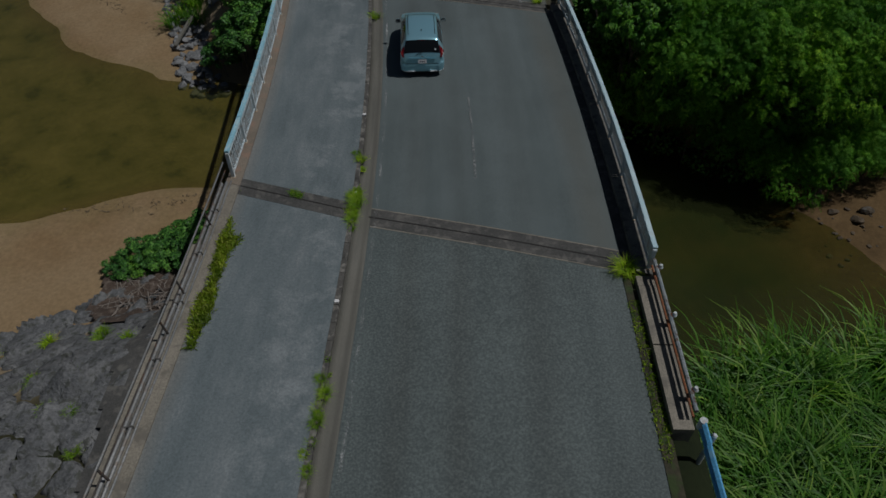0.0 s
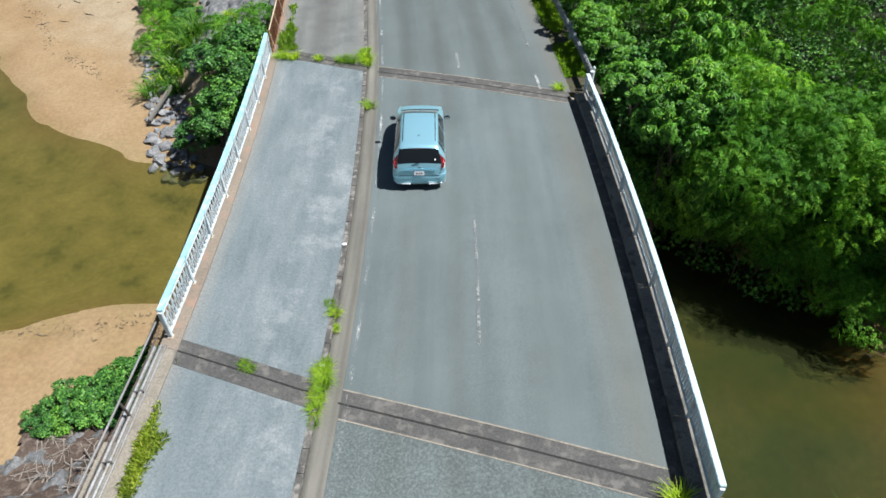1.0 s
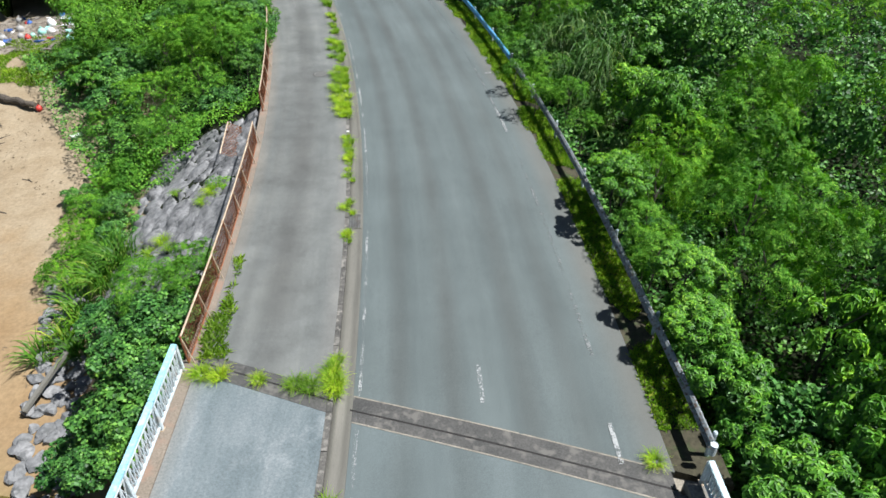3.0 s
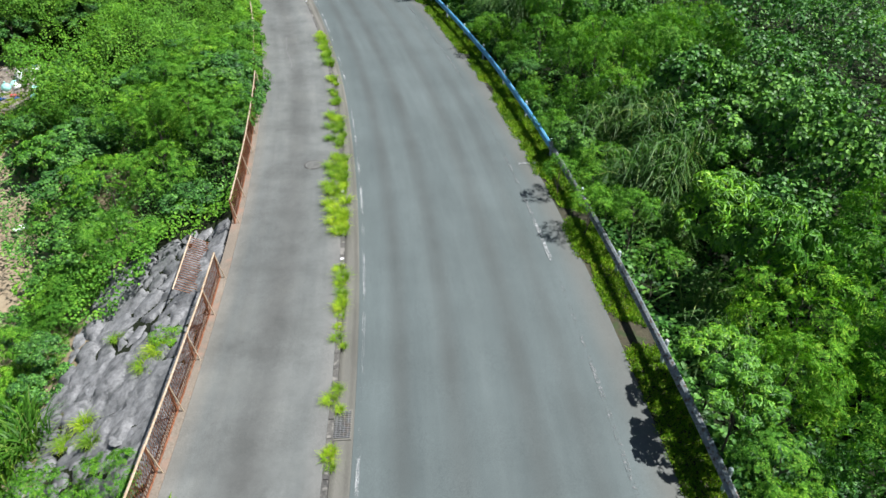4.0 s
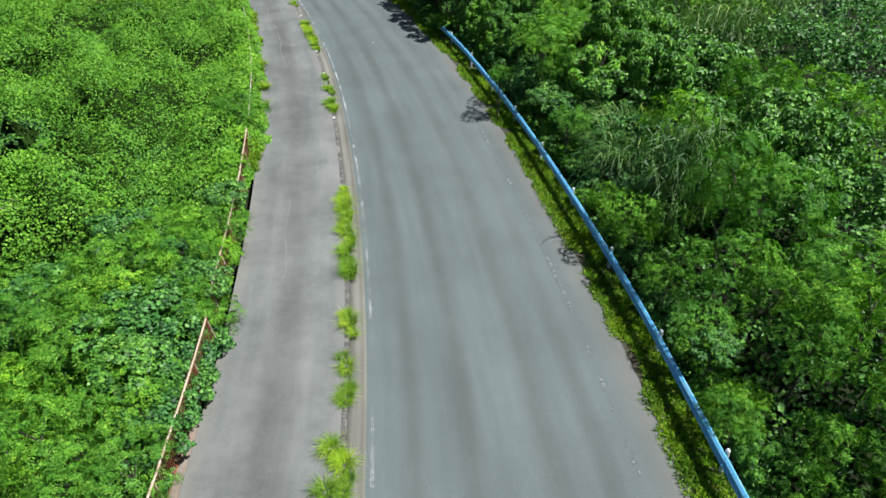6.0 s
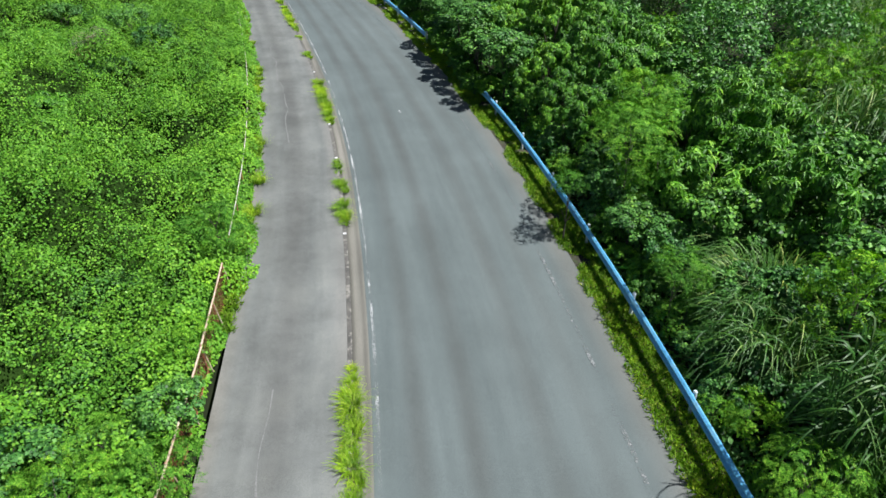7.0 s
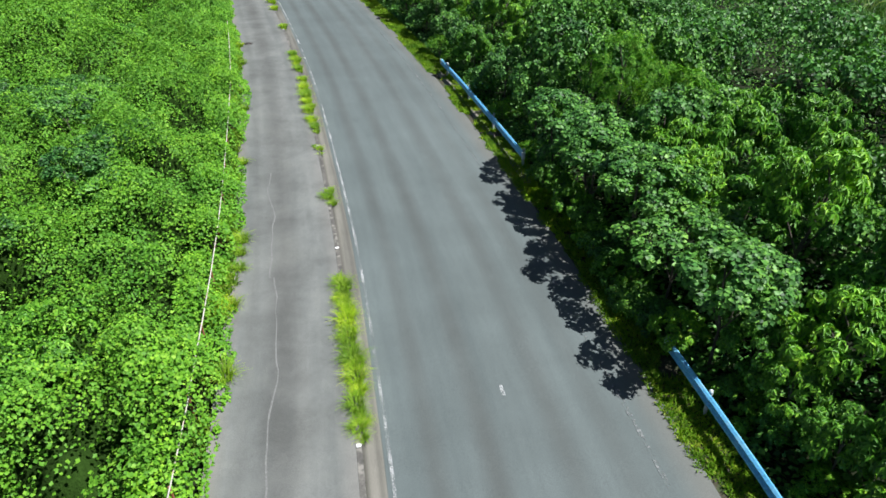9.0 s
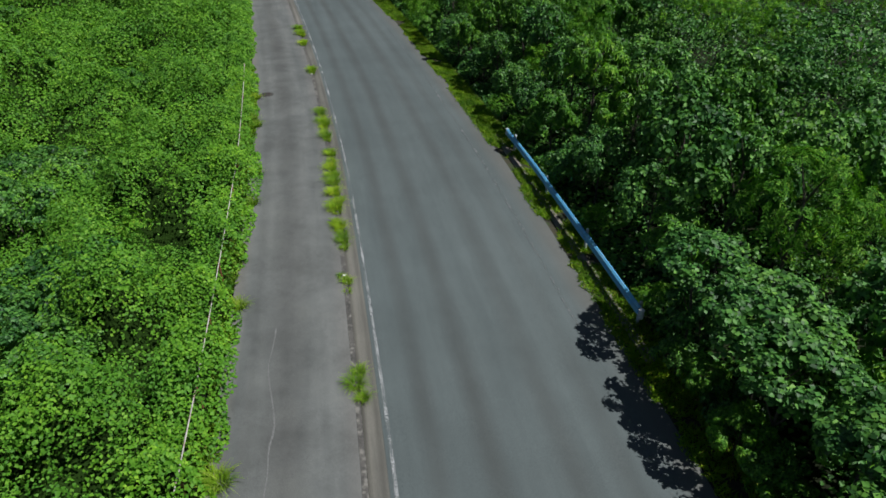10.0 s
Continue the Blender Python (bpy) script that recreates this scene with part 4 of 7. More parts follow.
def frond_leaves(r, p, n, leaf, reach, pairs=5):
    """Feathery fronds: leaflets on both sides of a drooping rib."""
    c = len(p)
    along = unit(unit(np.cross(n, r.normal(size=n.shape))) + n * 0.45 + np.array([0, 0, 0.15]))
    side = unit(np.cross(along, n))
    vs, fs, k = [], [], 0
    rc = r.uniform(0.75, 1.25, c) * reach
    for j in range(pairs):
        s = (j + 0.6) / pairs
        base = p + along * (rc * s)[:, None] - np.array([0, 0, 1]) * (rc * s * s * 0.45)[:, None]
        for sg in (-1, 1):
            a = unit(side * sg + along * 0.7 - np.array([0, 0, 0.2]) + r.normal(size=n.shape) * 0.12)
            ln = leaf * (1.15 - 0.7 * abs(s - 0.45)) * r.uniform(0.8, 1.2, c)
            v, f = leaf_blades(base, a, n, ln, ln * 0.3, 0.1, 0.2)
            vs.append(v)
            fs.append(f + k)
            k += len(v)
    return np.concatenate(vs), np.concatenate(fs)


def crown_mesh(seed, kind, count, leaf, clumps=15, radius=0.4):
    """A crown about two units across, of one kind of leaf."""
    r = np.random.default_rng(seed)
    p, n = clump_points(r, clumps, radius, count, 0.7)
    if kind == "round":
        v, f = round_leaves(r, p, n, leaf)
        m = LEAF_BROAD
    elif kind == "whorl":
        v, f = whorl_leaves(r, p, n, leaf, 7)
        m = LEAF_WHORL
    else:
        v, f = frond_leaves(r, p, n, leaf, 0.21, 7)
        m = LEAF_FEATHER
    return bulk_mesh("crown", v, f, m)


def blade_clump(name, seed, blades, height, spread, width, material, segs=4, droop=1.0):
    """A clump of arching grass blades from one foot."""
    r = np.random.default_rng(seed)
    a = r.uniform(0, 2 * np.pi, blades)
    h = r.uniform(0.55, 1.1, blades) * height
    foot = np.stack([np.cos(a), np.sin(a)], 1) * (r.uniform(0, 1, (blades, 1)) ** 0.5) * spread * 0.45
    a2 = a + r.normal(size=blades) * 0.7
    out = np.stack([np.cos(a2), np.sin(a2)], 1)
    lean = r.uniform(0.25, 1.0, blades) * spread * droop
    vs = []
    for j in range(segs + 1):
        s = j / segs
        xy = foot + out * (lean * s ** 1.7)[:, None]
        z = h * np.sin(s * 1.75) * (1 - 0.18 * s * s)
        w = width * (1 - s ** 1.5) * 0.5 + 0.001
        sd = np.stack([-out[:, 1], out[:, 0]], 1) * w
        vs.append(np.concatenate([xy + sd, z[:, None]], 1))
        vs.append(np.concatenate([xy - sd, z[:, None] + w * 0.5], 1))
    v = np.stack(vs, 1)
    base = np.arange(blades)[:, None] * 2 * (segs + 1)
    f = np.concatenate([base + [2 * j, 2 * j + 1, 2 * j + 3, 2 * j + 2] for j in range(segs)], 1).reshape(-1, 4)
    return bulk_mesh(name, v.reshape(-1, 3), f, material)


def cane_mesh(seed, stems=10, each=11):
    """Tall cane grass, one unit high: stems with long arching blades up their whole length."""
    r = np.random.default_rng(seed)
    m = stems * each
    a0 = np.repeat(r.uniform(0, 2 * np.pi, stems), each)
    d0 = np.repeat(r.uniform(0.03, 0.3, stems), each)
    z0 = r.uniform(0.25, 0.85, m)
    lean = d0 * (0.4 + z0)
    foot = np.stack([np.cos(a0) * lean, np.sin(a0) * lean], 1)
    a = r.uniform(0, 2 * np.pi, m)
    out = np.stack([np.cos(a), np.sin(a)], 1)
    ln = r.uniform(0.28, 0.6, m)
    side = np.stack([-out[:, 1], out[:, 0]], 1)
    vs = []
    for s in (0.0, 0.2, 0.42, 0.66, 0.86, 1.0):
        xy = foot + out * (ln * (0.25 * s + 0.62 * s * s))[:, None]
        z = z0 + ln * (0.85 * s - 0.95 * s * s)
        w = 0.0058 * (1 - s ** 2) + 0.001
        vs.append(np.concatenate([xy + side * w, z[:, None]], 1))
        vs.append(np.concatenate([xy - side * w, z[:, None] + w * 0.6], 1))
    v = np.stack(vs, 1).reshape(-1, 3)
    base = np.arange(m)[:, None] * 12
    f = np.concatenate([base + [2 * j, 2 * j + 1, 2 * j + 3, 2 * j + 2] for j in range(5)], 1).reshape(-1, 4)
    # the stems themselves
    a1, d1 = a0[::each], d0[::each]
    u = np.stack([np.cos(a1), np.sin(a1)], 1)
    sv = []
    for z in (0.0, 0.5, 0.9):
        c = u * (d1 * (0.4 + z))[:, None]
        for k in range(3):
            sv.append(np.concatenate([c + 0.006 * np.array([math.cos(2.1 * k), math.sin(2.1 * k)]), np.full((stems, 1), z)], 1))
    sv = np.stack(sv, 1).reshape(-1, 3)
    sb = np.arange(stems)[:, None] * 9 + len(v)
    sf = np.concatenate([sb + [3 * j + k, 3 * j + (k + 1) % 3, 3 * j + 3 + (k + 1) % 3, 3 * j + 3 + k] for j in range(2) for k in range(3)], 1).reshape(-1, 4)
    return bulk_mesh("blades", np.concatenate([v, sv]), np.concatenate([f, sf]), LEAF_CANE)


def trunk_mesh(seed):
    """A bent tapering trunk with a few limbs, one unit high."""
    r = random.Random(seed)
    bm = bmesh.new()
    p = Vector((0, 0, 0))
    for j in range(4):
        q = p + Vector((r.uniform(-0.06, 0.06), r.uniform(-0.06, 0.06), 0.19))
        rod_bm(p, q, 0.03 - 0.004 * j, bm, 7, 0.026 - 0.004 * j)
        p = q
        if j:
            a = r.uniform(0, 6.28)
            for k in range(2):
                e = p + Vector((math.cos(a + 3 * k) * 0.22, math.sin(a + 3 * k) * 0.22, 0.2))
                rod_bm(p, e, 0.014, bm, 5, 0.004)
    me = bpy.data.meshes.new("trunk")
    bm.to_mesh(me)
    bm.free()
    me.materials.append(BARK)
    return me


TRUNKS = [trunk_mesh(k) for k in range(4)]
CROWNS = {"round": [crown_mesh(10 + k, "round", 3000, 0.085, 30, 0.215) for k in range(4)],
          "whorl": [crown_mesh(20 + k, "whorl", 440, 0.13, 28, 0.22) for k in range(4)],
          "feather": [crown_mesh(30 + k, "feather", 430, 0.062, 22, 0.26) for k in range(4)]}
REED = [blade_clump("blades", 50 + k, 110, 1.0, 0.8, 0.024, LEAF_GRASS) for k in range(4)]
TUFT = [blade_clump("blades", 60 + k, 170, 0.3, 0.42, 0.017, LEAF_WEED, 3, 1.2) for k in range(4)]
RIVER_REED = [blade_clump("blades", 85 + k, 120, 1.0, 0.95, 0.036, LEAF_REED, 5, 1.3) for k in range(3)]
BEND_REED = [blade_clump("blades", 95 + k, 170, 1.0, 0.8, 0.02, LEAF_CANE, 5, 1.2) for k in range(2)]
STRAP = [blade_clump("blades", 70 + k, 70, 0.9, 1.0, 0.06, LEAF_GRASS, 4, 1.1) for k in range(2)]
CANE = [cane_mesh(90 + k) for k in range(4)]
DEAD = [blade_clump("blades", 80 + k, 120, 0.9, 0.8, 0.02, DRY, 4, 1.2) for k in range(2)]
pick = random.Random(3)
LABELS = {"round": "round-leaved green", "whorl": "long-leaved bright green", "feather": "feathery light-green"}


def tree(x, y, top, rad, kind, tall=0.75, where="on the road bank"):
    """A small tree or shrub whose crown reaches up to the height top."""
    z = float(ground_z(x, y))
    rz = rad * tall
    h = max(top - z, 0.6)
    slim = max(h * 0.4, 0.5) * (0.3 if "river" in where else 1.0)
    word = "shrub" if h < 2.4 else "tree"
    ob = thing(word, LABELS[kind] + " " + word + " " + where, word, "trees and shrubs along the road", at=pose(x, y, z - 0.1, 0, 0, pick.uniform(0, 360)))
    child("trunk", pick.choice(TRUNKS), ob, at=Matrix.Diagonal((slim, slim, h * 0.9, 1)))
    child("crown", pick.choice(CROWNS[kind]), ob, at=Matrix.Translation((0, 0, h + 0.1 - rz * 0.95)) @ Matrix.Diagonal((rad, rad, rz, 1)))
    return ob


BACK = {"round": [], "whorl": [], "feather": []}


def back_tree(x, y, top, rad, kind, tall=0.75):
    """A crown further back, which is joined with the others of its kind."""
    me = pick.choice(CROWNS[kind])
    co = np.empty(len(me.vertices) * 3, dtype=np.float32)
    me.vertices.foreach_get("co", co)
    corner = np.empty(len(me.loops), dtype=np.int32)
    me.loops.foreach_get("vertex_index", corner)
    a = pick.uniform(0, 2 * math.pi)
    co = co.reshape(-1, 3) * [rad, rad, rad * tall]
    co = np.stack([co[:, 0] * math.cos(a) - co[:, 1] * math.sin(a), co[:, 0] * math.sin(a) + co[:, 1] * math.cos(a), co[:, 2]], 1)
    BACK[kind].append((co + [x, y, top - rad * tall * 0.95], corner.reshape(-1, 3)))


def plant(x, y, z, pool, size, name, label, category, group):
    ob = thing(name, label, category, group, at=pose(x, y, z, 0, 0, pick.uniform(0, 360)))
    child("foliage", pick.choice(pool), ob, at=Matrix.Diagonal((size, size, size * pick.uniform(0.85, 1.15), 1)))
    return ob


def reed(x, y, size, z=None):
    return plant(x, y, float(ground_z(x, y)) - 0.05 if z is None else z, REED, size, "reed_clump", "tall arching green reed grass on the bank", "grass", "reed grass on the banks")


def cane(x, y, top):
    z = float(ground_z(x, y)) - 0.1
    ob = thing("cane_grass", "tall dark green cane grass with long arching blades", "grass", "cane grass in the wood", at=pose(x, y, z, 0, 0, pick.uniform(0, 360)))
    h = max(top - z, 1.2)
    child("foliage", pick.choice(CANE), ob, at=Matrix.Diagonal((2.0 + 0.2 * h, 2.0 + 0.2 * h, h, 1)))
    return ob


def weed(y, off, size, h=0.15):
    x, yy, z = place(y, off, h)
    return plant(x, yy, z - 0.02, TUFT, size, "weed_tuft", "yellow-green weed tuft growing in a pavement joint", "weed", "weeds along the kerb")


# the wood to the right of the road
def right_top(x, y):
    """Height of the treetops above sea of the wood on the right."""
    off, st = offset_of(x, y)
    far = smooth(54, 66, st)
    t = 1.6 + 2.4 * smooth(10.2, 13.2 - 0.4 * far, off) + (1.2 - 0.9 * far) * smooth(13, 18, off) + 0.9 * smooth(45, 62, st) + 1.0 * smooth(76, 100, st)
    t = t - 1.9 * smooth(34, 27, y) - 2.8 * smooth(27, 21, y) + 0.9 * bumps(x, y, 4.5, 3)
    return t + level(st)


def in_wood(x, y):
    return y > 26.4 - 0.9 * np.clip(x - 9, 0, 12) - 0.6


def bank_edge(x):
    """The line down to which the crowns hang over the right bank."""
    return 25.6 - 0.62 * np.clip(x - 7, 0, 8.5) + 0.4 * np.clip(x - 15.5, 0, 12) + 1.2 * smooth(15.0, 12.0, x)


# patches of one kind of growth: place, radius, kind
PATCHES = ((4.9, 45.4, 2.3, "cane"), (4.2, 47.4, 1.7, "cane"), (6.0, 43.6, 1.4, "cane"), (6.9, 42.4, 1.4, "feather"), (9.4, 50.4, 2.2, "round"), (4.7, 50.4, 2.4, "cane"), (6.6, 52.4, 1.7, "cane"), (10.6, 56.0, 3.2, "round"), (4.7, 56.1, 1.7, "cane"),
           (0.1, 64.1, 1.5, "cane"), (3.4, 61.2, 1.8, "feather"), (10.6, 69.3, 3.2, "feather"), (2.3, 57.6, 1.5, "feather"), (-3.8, 87.0, 2.2, "feather"), (5.1, 87.6, 2.4, "cane"), (-0.8, 77.6, 2.6, "round"),
           (-1.0, 70.2, 2.4, "cane"), (-1.6, 73.4, 1.6, "cane"), (-4.4, 100.7, 2.8, "round"), (3.0, 117.8, 4.0, "cane"), (-3.3, 98.4, 3.0, "whorl"), (-7.9, 104.5, 3.2, "whorl"), (-11.5, 96.7, 2.6, "round"),
           (-5.2, 82.2, 2.2, "feather"), (-4.9, 79.3, 1.5, "round"), (-5.9, 85.7, 1.5, "round"), (-14.8, 114.3, 4.5, "round"), (-16.3, 104.2, 3.2, "round"), (-18.0, 123.6, 3.5, "round"))


def wood_kind(x, y, off, st):
    near = min((math.hypot(x - px_, y - py_) / pr, k_) for px_, py_, pr, k_ in PATCHES)
    if near[0] < 1.05:
        return near[1]
    n = float(bumps(x, y, 6.0, 4)) + 0.5 * float(bumps(x, y, 2.6, 1))
    if st < 34 and off < 14:
        return "whorl"
    if st < 30:
        return "feather"
    if n > 0.3 - 0.4 * (34 < st < 64):
        return "feather"
    if n < -0.3:
        return "whorl"
    return "round"


for st in np.arange(22.0, 146.0, 2.5):
    for off in (11.5 if 44 < st < 100 else 10.9, 13.3, 15.7, 18.4):
        back = 0.55 * float(smooth(52, 58, st)) * (1 - float(smooth(90, 94, st))) if off < 14 else 0.0
        o, s = off + back + pick.uniform(-0.4, 0.5), st + pick.uniform(-0.7, 0.7)
        x, y, zr = place(s, o)
        if not in_wood(x, y) or (100.5 < s < 117 and o < 10.5):
            continue
        if s < 34 and x < 15:
            y = max(y, 26.0 - 0.6 * max(0, x - 11))
        kind = wood_kind(x, y, o, s)
        top = float(right_top(np.array(x), np.array(y))) + pick.uniform(-1.5, 0.8)
        if kind == "cane":
            for _ in range(7):
                cx, cy = x + pick.uniform(-1.1, 1.1), y + pick.uniform(-1.1, 1.1)
                if float(offset_of(np.array(cx), np.array(cy))[0]) > 10.9:
                    cane(cx, cy, top - pick.uniform(0.2, 1.2))
            continue
        rad = pick.uniform(1.3, 1.6) if off < 12 else pick.uniform(1.6, 2.2)
        tall = top - float(ground_z(x, y))
        (back_tree if off > 15 else tree)(x, y, top, rad, kind, min(max(0.75, (0.6 if off < 12 else 0.45) * tall / rad), 1.3))
for x, y, r, top, kind in ((12.6, 24.8, 2.0, -0.2, "feather"), (10.6, 26.2, 1.9, 0.9, "feather"), (14.6, 23.0, 2.0, 0.6, "feather"), (16.8, 23.6, 2.0, 0.4, "feather"),
                           (8.4, 26.6, 1.6, 1.6, "whorl"), (7.4, 28.6, 1.5, 2.2, "whorl"), (-4.6, 82.6, 2.0, 5.9, "feather"), (-6.6, 81.0, 0.8, 3.6, "feather"), (2.9, 49.3, 0.9, 2.2, "feather"), (2.0, 52.2, 0.8, 2.0, "feather")):
    tree(x, y, top, r, kind)


for st in np.arange(32.6, 40.5, 1.5):
    x, y, zr = place(st, 10.15 + pick.uniform(-0.2, 0.2))
    tree(x, y, zr + pick.uniform(2.2, 3.2), pick.uniform(1.0, 1.3), pick.choice(("whorl", "whorl", "feather")))
for st in (61, 66, 72.5, 91.2, 92.8, 94.4, 96.2, 98, 99.8, 101.4):
    x, y, zr = place(st + pick.uniform(-0.5, 0.5), 10.3 + pick.uniform(-0.2, 0.2))
    tree(x, y, zr + (pick.uniform(2.2, 3.0) if st < 88 else pick.uniform(4.2, 5.4)), pick.uniform(0.9, 1.1) if st < 88 else pick.uniform(1.7, 2.0), "feather" if st < 80 else "round")
for st, o, r, h in ((94.2, 9.75, 0.7, 1.0), (97.4, 9.7, 0.6, 0.8), (100.2, 9.9, 0.7, 1.1), (103.5, 10.2, 0.8, 1.2), (108.0, 10.3, 0.9, 1.3), (112.0, 10.4, 0.9, 1.5), (116.0, 10.2, 1.0, 1.6), (118.5, 10.0, 1.0, 1.7), (36.0, 9.9, 0.6, 1.4), (58.0, 9.8, 0.5, 1.2), (69.0, 9.8, 0.5, 1.1)):
    x, y, zr = place(st, o)
    tree(x, y, zr + h, r, "feather", 0.8, "at the guard rail")
for st in (44.6, 46.8, 48.4, 50.2, 53.0, 55.2, 58.4, 60.2, 63.0, 65.4):
    x, y, zr = place(st, 10.05 + pick.uniform(-0.1, 0.35))
    tree(x, y, zr + pick.uniform(1.5, 2.5), pick.uniform(0.75, 1.1), pick.choice(("feather", "feather", "round")), 0.9, "leaning over the guard rail")
for k in range(30):
    x, y, zr = place(50.5 + 1.36 * k + pick.uniform(-0.4, 0.4), 10.35 + pick.uniform(-0.1, 0.4))
    tree(x, y, zr + pick.uniform(1.0, 1.7), pick.uniform(0.7, 1.0), pick.choice(("round", "feather", "whorl")), 1.0, "close behind the guard rail")
for k in range(12):
    x, y, zr = place(91.6 + 0.85 * k, 9.55 + pick.uniform(-0.15, 0.3))
    tree(x, y, zr + pick.uniform(1.0, 1.9), pick.uniform(0.75, 1.05), pick.choice(("round", "whorl", "round")), 1.0, "crowding the road edge")
for k in range(46):
    x = 6.9 + 13.5 * (k + pick.random()) / 46
    y = float(bank_edge(np.array(x))) + pick.uniform(0.5, 1.9)
    if float(offset_of(np.array(x), np.array(y))[0]) > 10.0:
        back_tree(x, y, pick.uniform(-2.4, -1.0), pick.uniform(1.1, 1.6), "feather" if x > 9.5 else "whorl", 1.0)
for k in range(30):
    x = pick.uniform(8.0, 19.5)
    y = 25.2 - 0.42 * (x - 8.0) + 0.7 * max(0, x - 14.5) + 1.2 * float(smooth(15.0, 12.0, x)) + pick.uniform(-1.0, 2.6)
    tree(x, y, -0.2 + 0.5 * (y - (21.6 - 0.35 * (x - 9))) + pick.uniform(-0.2, 0.6), pick.uniform(1.4, 1.9), "feather" if x > 9.6 else "whorl", 1.05, "hanging over the river")


for st in (79.0, 84.0, 85.6, 87.2, 88.6, 90.0):
    x, y, zr = place(st, 11.0 + pick.uniform(-0.2, 0.2))
    tree(x, y, zr + pick.uniform(2.2, 3.0), pick.uniform(1.0, 1.25), pick.choice(("whorl", "round")), 1.25)
for st, o, h, r in ((56.5, -5.6, 2.3, 1.5), (58.6, -6.8, 2.7, 1.7), (60.3, -5.3, 2.2, 1.4), (61.8, -6.6, 2.9, 1.8), (63.4, -5.4, 2.5, 1.6), (65.0, -6.9, 3.0, 1.8), (66.2, -5.4, 2.3, 1.4), (63.8, -8.6, 2.6, 1.8), (60.2, -8.8, 2.2, 1.8), (67.6, -6.2, 2.3, 1.3)):
    x, y, zr = place(st, o)
    tree(x, y, zr + h, r, "feather", 0.8, "beside the footway fence")
for k in range(9):
    st = 57.6 + 1.55 * k + pick.uniform(-0.3, 0.3)
    x, y, zr = place(st, -4.5 + pick.uniform(-0.2, 0.2))
    tree(x, y, zr + pick.uniform(1.5, 2.3), pick.uniform(1.1, 1.45), pick.choice(("feather", "round", "round", "feather")), 0.9, "overgrowing the footway fence")
for st in (54.6, 56.2, 57.8, 59.6, 61.4):
    x, y, zr = place(st, -4.9 + pick.uniform(-0.2, 0.2))
    tree(x, y, zr + pick.uniform(1.1, 1.8), pick.uniform(0.8, 1.05), pick.choice(("feather", "round")), 0.9, "hanging over the footway fence")


# Most of these stand out of view, added to shade the right bank.
for k in range(16):
    x = pick.uniform(17.5, 27.0)
    y = float(bank_edge(np.array(x))) + pick.uniform(1.6, 5.5)
    tree(x, y, pick.uniform(0.2, 1.6), pick.uniform(1.7, 2.3), "feather", 0.9, "hanging over the river")
x, y, zr = place(J2 - 0.4, 10.5)
tree(x, y, zr + 1.9, 1.3, "whorl", 0.9, "at the end of the bridge railing")


def joined_leaves(name, label, parts_, material, kind="stuff"):
    vs, fs, k = [], [], 0
    for v, f in parts_:
        vs.append(v)
        fs.append(f + k)
        k += len(v)
    return thing(name, label, "foliage", kind=kind, data=bulk_mesh(name, np.concatenate(vs), np.concatenate(fs), material))


def spread(n, s0, s1, o0, o1, power=1.0):
    """Random places of a stretch of the plan, denser towards o0."""
    st = rng.uniform(s0, s1, n)
    off = o0 + (o1 - o0) * rng.uniform(0, 1, n) ** power
    kx, d = np.interp(st, FINE_Y, FINE_X), np.interp(st, FINE_Y, SLOPE)
    q = np.sqrt(1 + d * d)
    return kx + off / q, st - off * d / q, off, st


for kind, words, leaf in (("round", "round-leaved crowns in the depth of the wood", LEAF_BROAD), ("whorl", "long-leaved crowns in the depth of the wood", LEAF_WHORL), ("feather", "feathery crowns in the depth of the wood", LEAF_FEATHER)):
    joined_leaves("wood_crowns", words, BACK[kind], leaf)
# undergrowth that closes the wood below the crowns
n = 150000
ux, uy, uo, us = spread(n, 22, 168, 9.9, 24, 1.7)
ok = in_wood(ux, uy) & ~((us > 101) & (us < 117) & (uo < 9.9))
ux, uy, uo, us = ux[ok], uy[ok], uo[ok], us[ok]
gz = ground_z(ux, uy)
uz = np.maximum(gz + 0.25, gz + (right_top(ux, uy) - gz) * (0.05 + 0.12 * smooth(10.2, 13.0, uo)) - 0.1) + 0.4 * bumps(ux, uy, 1.1, 2) + rng.uniform(-0.3, 0.2, len(ux))
un = unit(np.stack([-0.5 * np.ones(len(ux)), np.zeros(len(ux)), np.ones(len(ux))], 1) + rng.normal(size=(len(ux), 3)) * 0.5)
v, f = round_leaves(rng, np.stack([ux, uy, uz], 1), un, 0.19)
gx2, gy2, go2, gs2 = spread(130000, 22, 190, 16, 48)
ok = in_wood(gx2, gy2) & (go2 < 44 + 5 * bumps(gx2, gy2, 7.0, 2))
gx2, gy2 = gx2[ok], gy2[ok]
gz2 = ground_z(gx2, gy2)
gz2 = gz2 + (right_top(gx2, gy2) - gz2) * 0.15 + 0.5 * bumps(gx2, gy2, 1.6, 2) + rng.uniform(-0.4, 0.3, len(gx2))
v2, f2 = round_leaves(rng, np.stack([gx2, gy2, gz2], 1), unit(np.array([0.0, -0.3, 1.0]) + rng.normal(size=(len(gx2), 3)) * 0.5), 0.18)
joined_leaves("undergrowth", "dense green undergrowth below the trees", [(v, f), (v2, f2)], LEAF_BROAD)
for x0, y0, spread_ in ((5.2, 88.0, 1.8), (3.4, 117.6, 3.0), (-1.0, 120.6, 2.0)):
    for k in range(12):
        x, y = x0 + pick.uniform(-spread_, spread_), y0 + pick.uniform(-spread_, spread_)
        cane(x, y, float(right_top(np.array(x), np.array(y))) + pick.uniform(-0.4, 0.5))

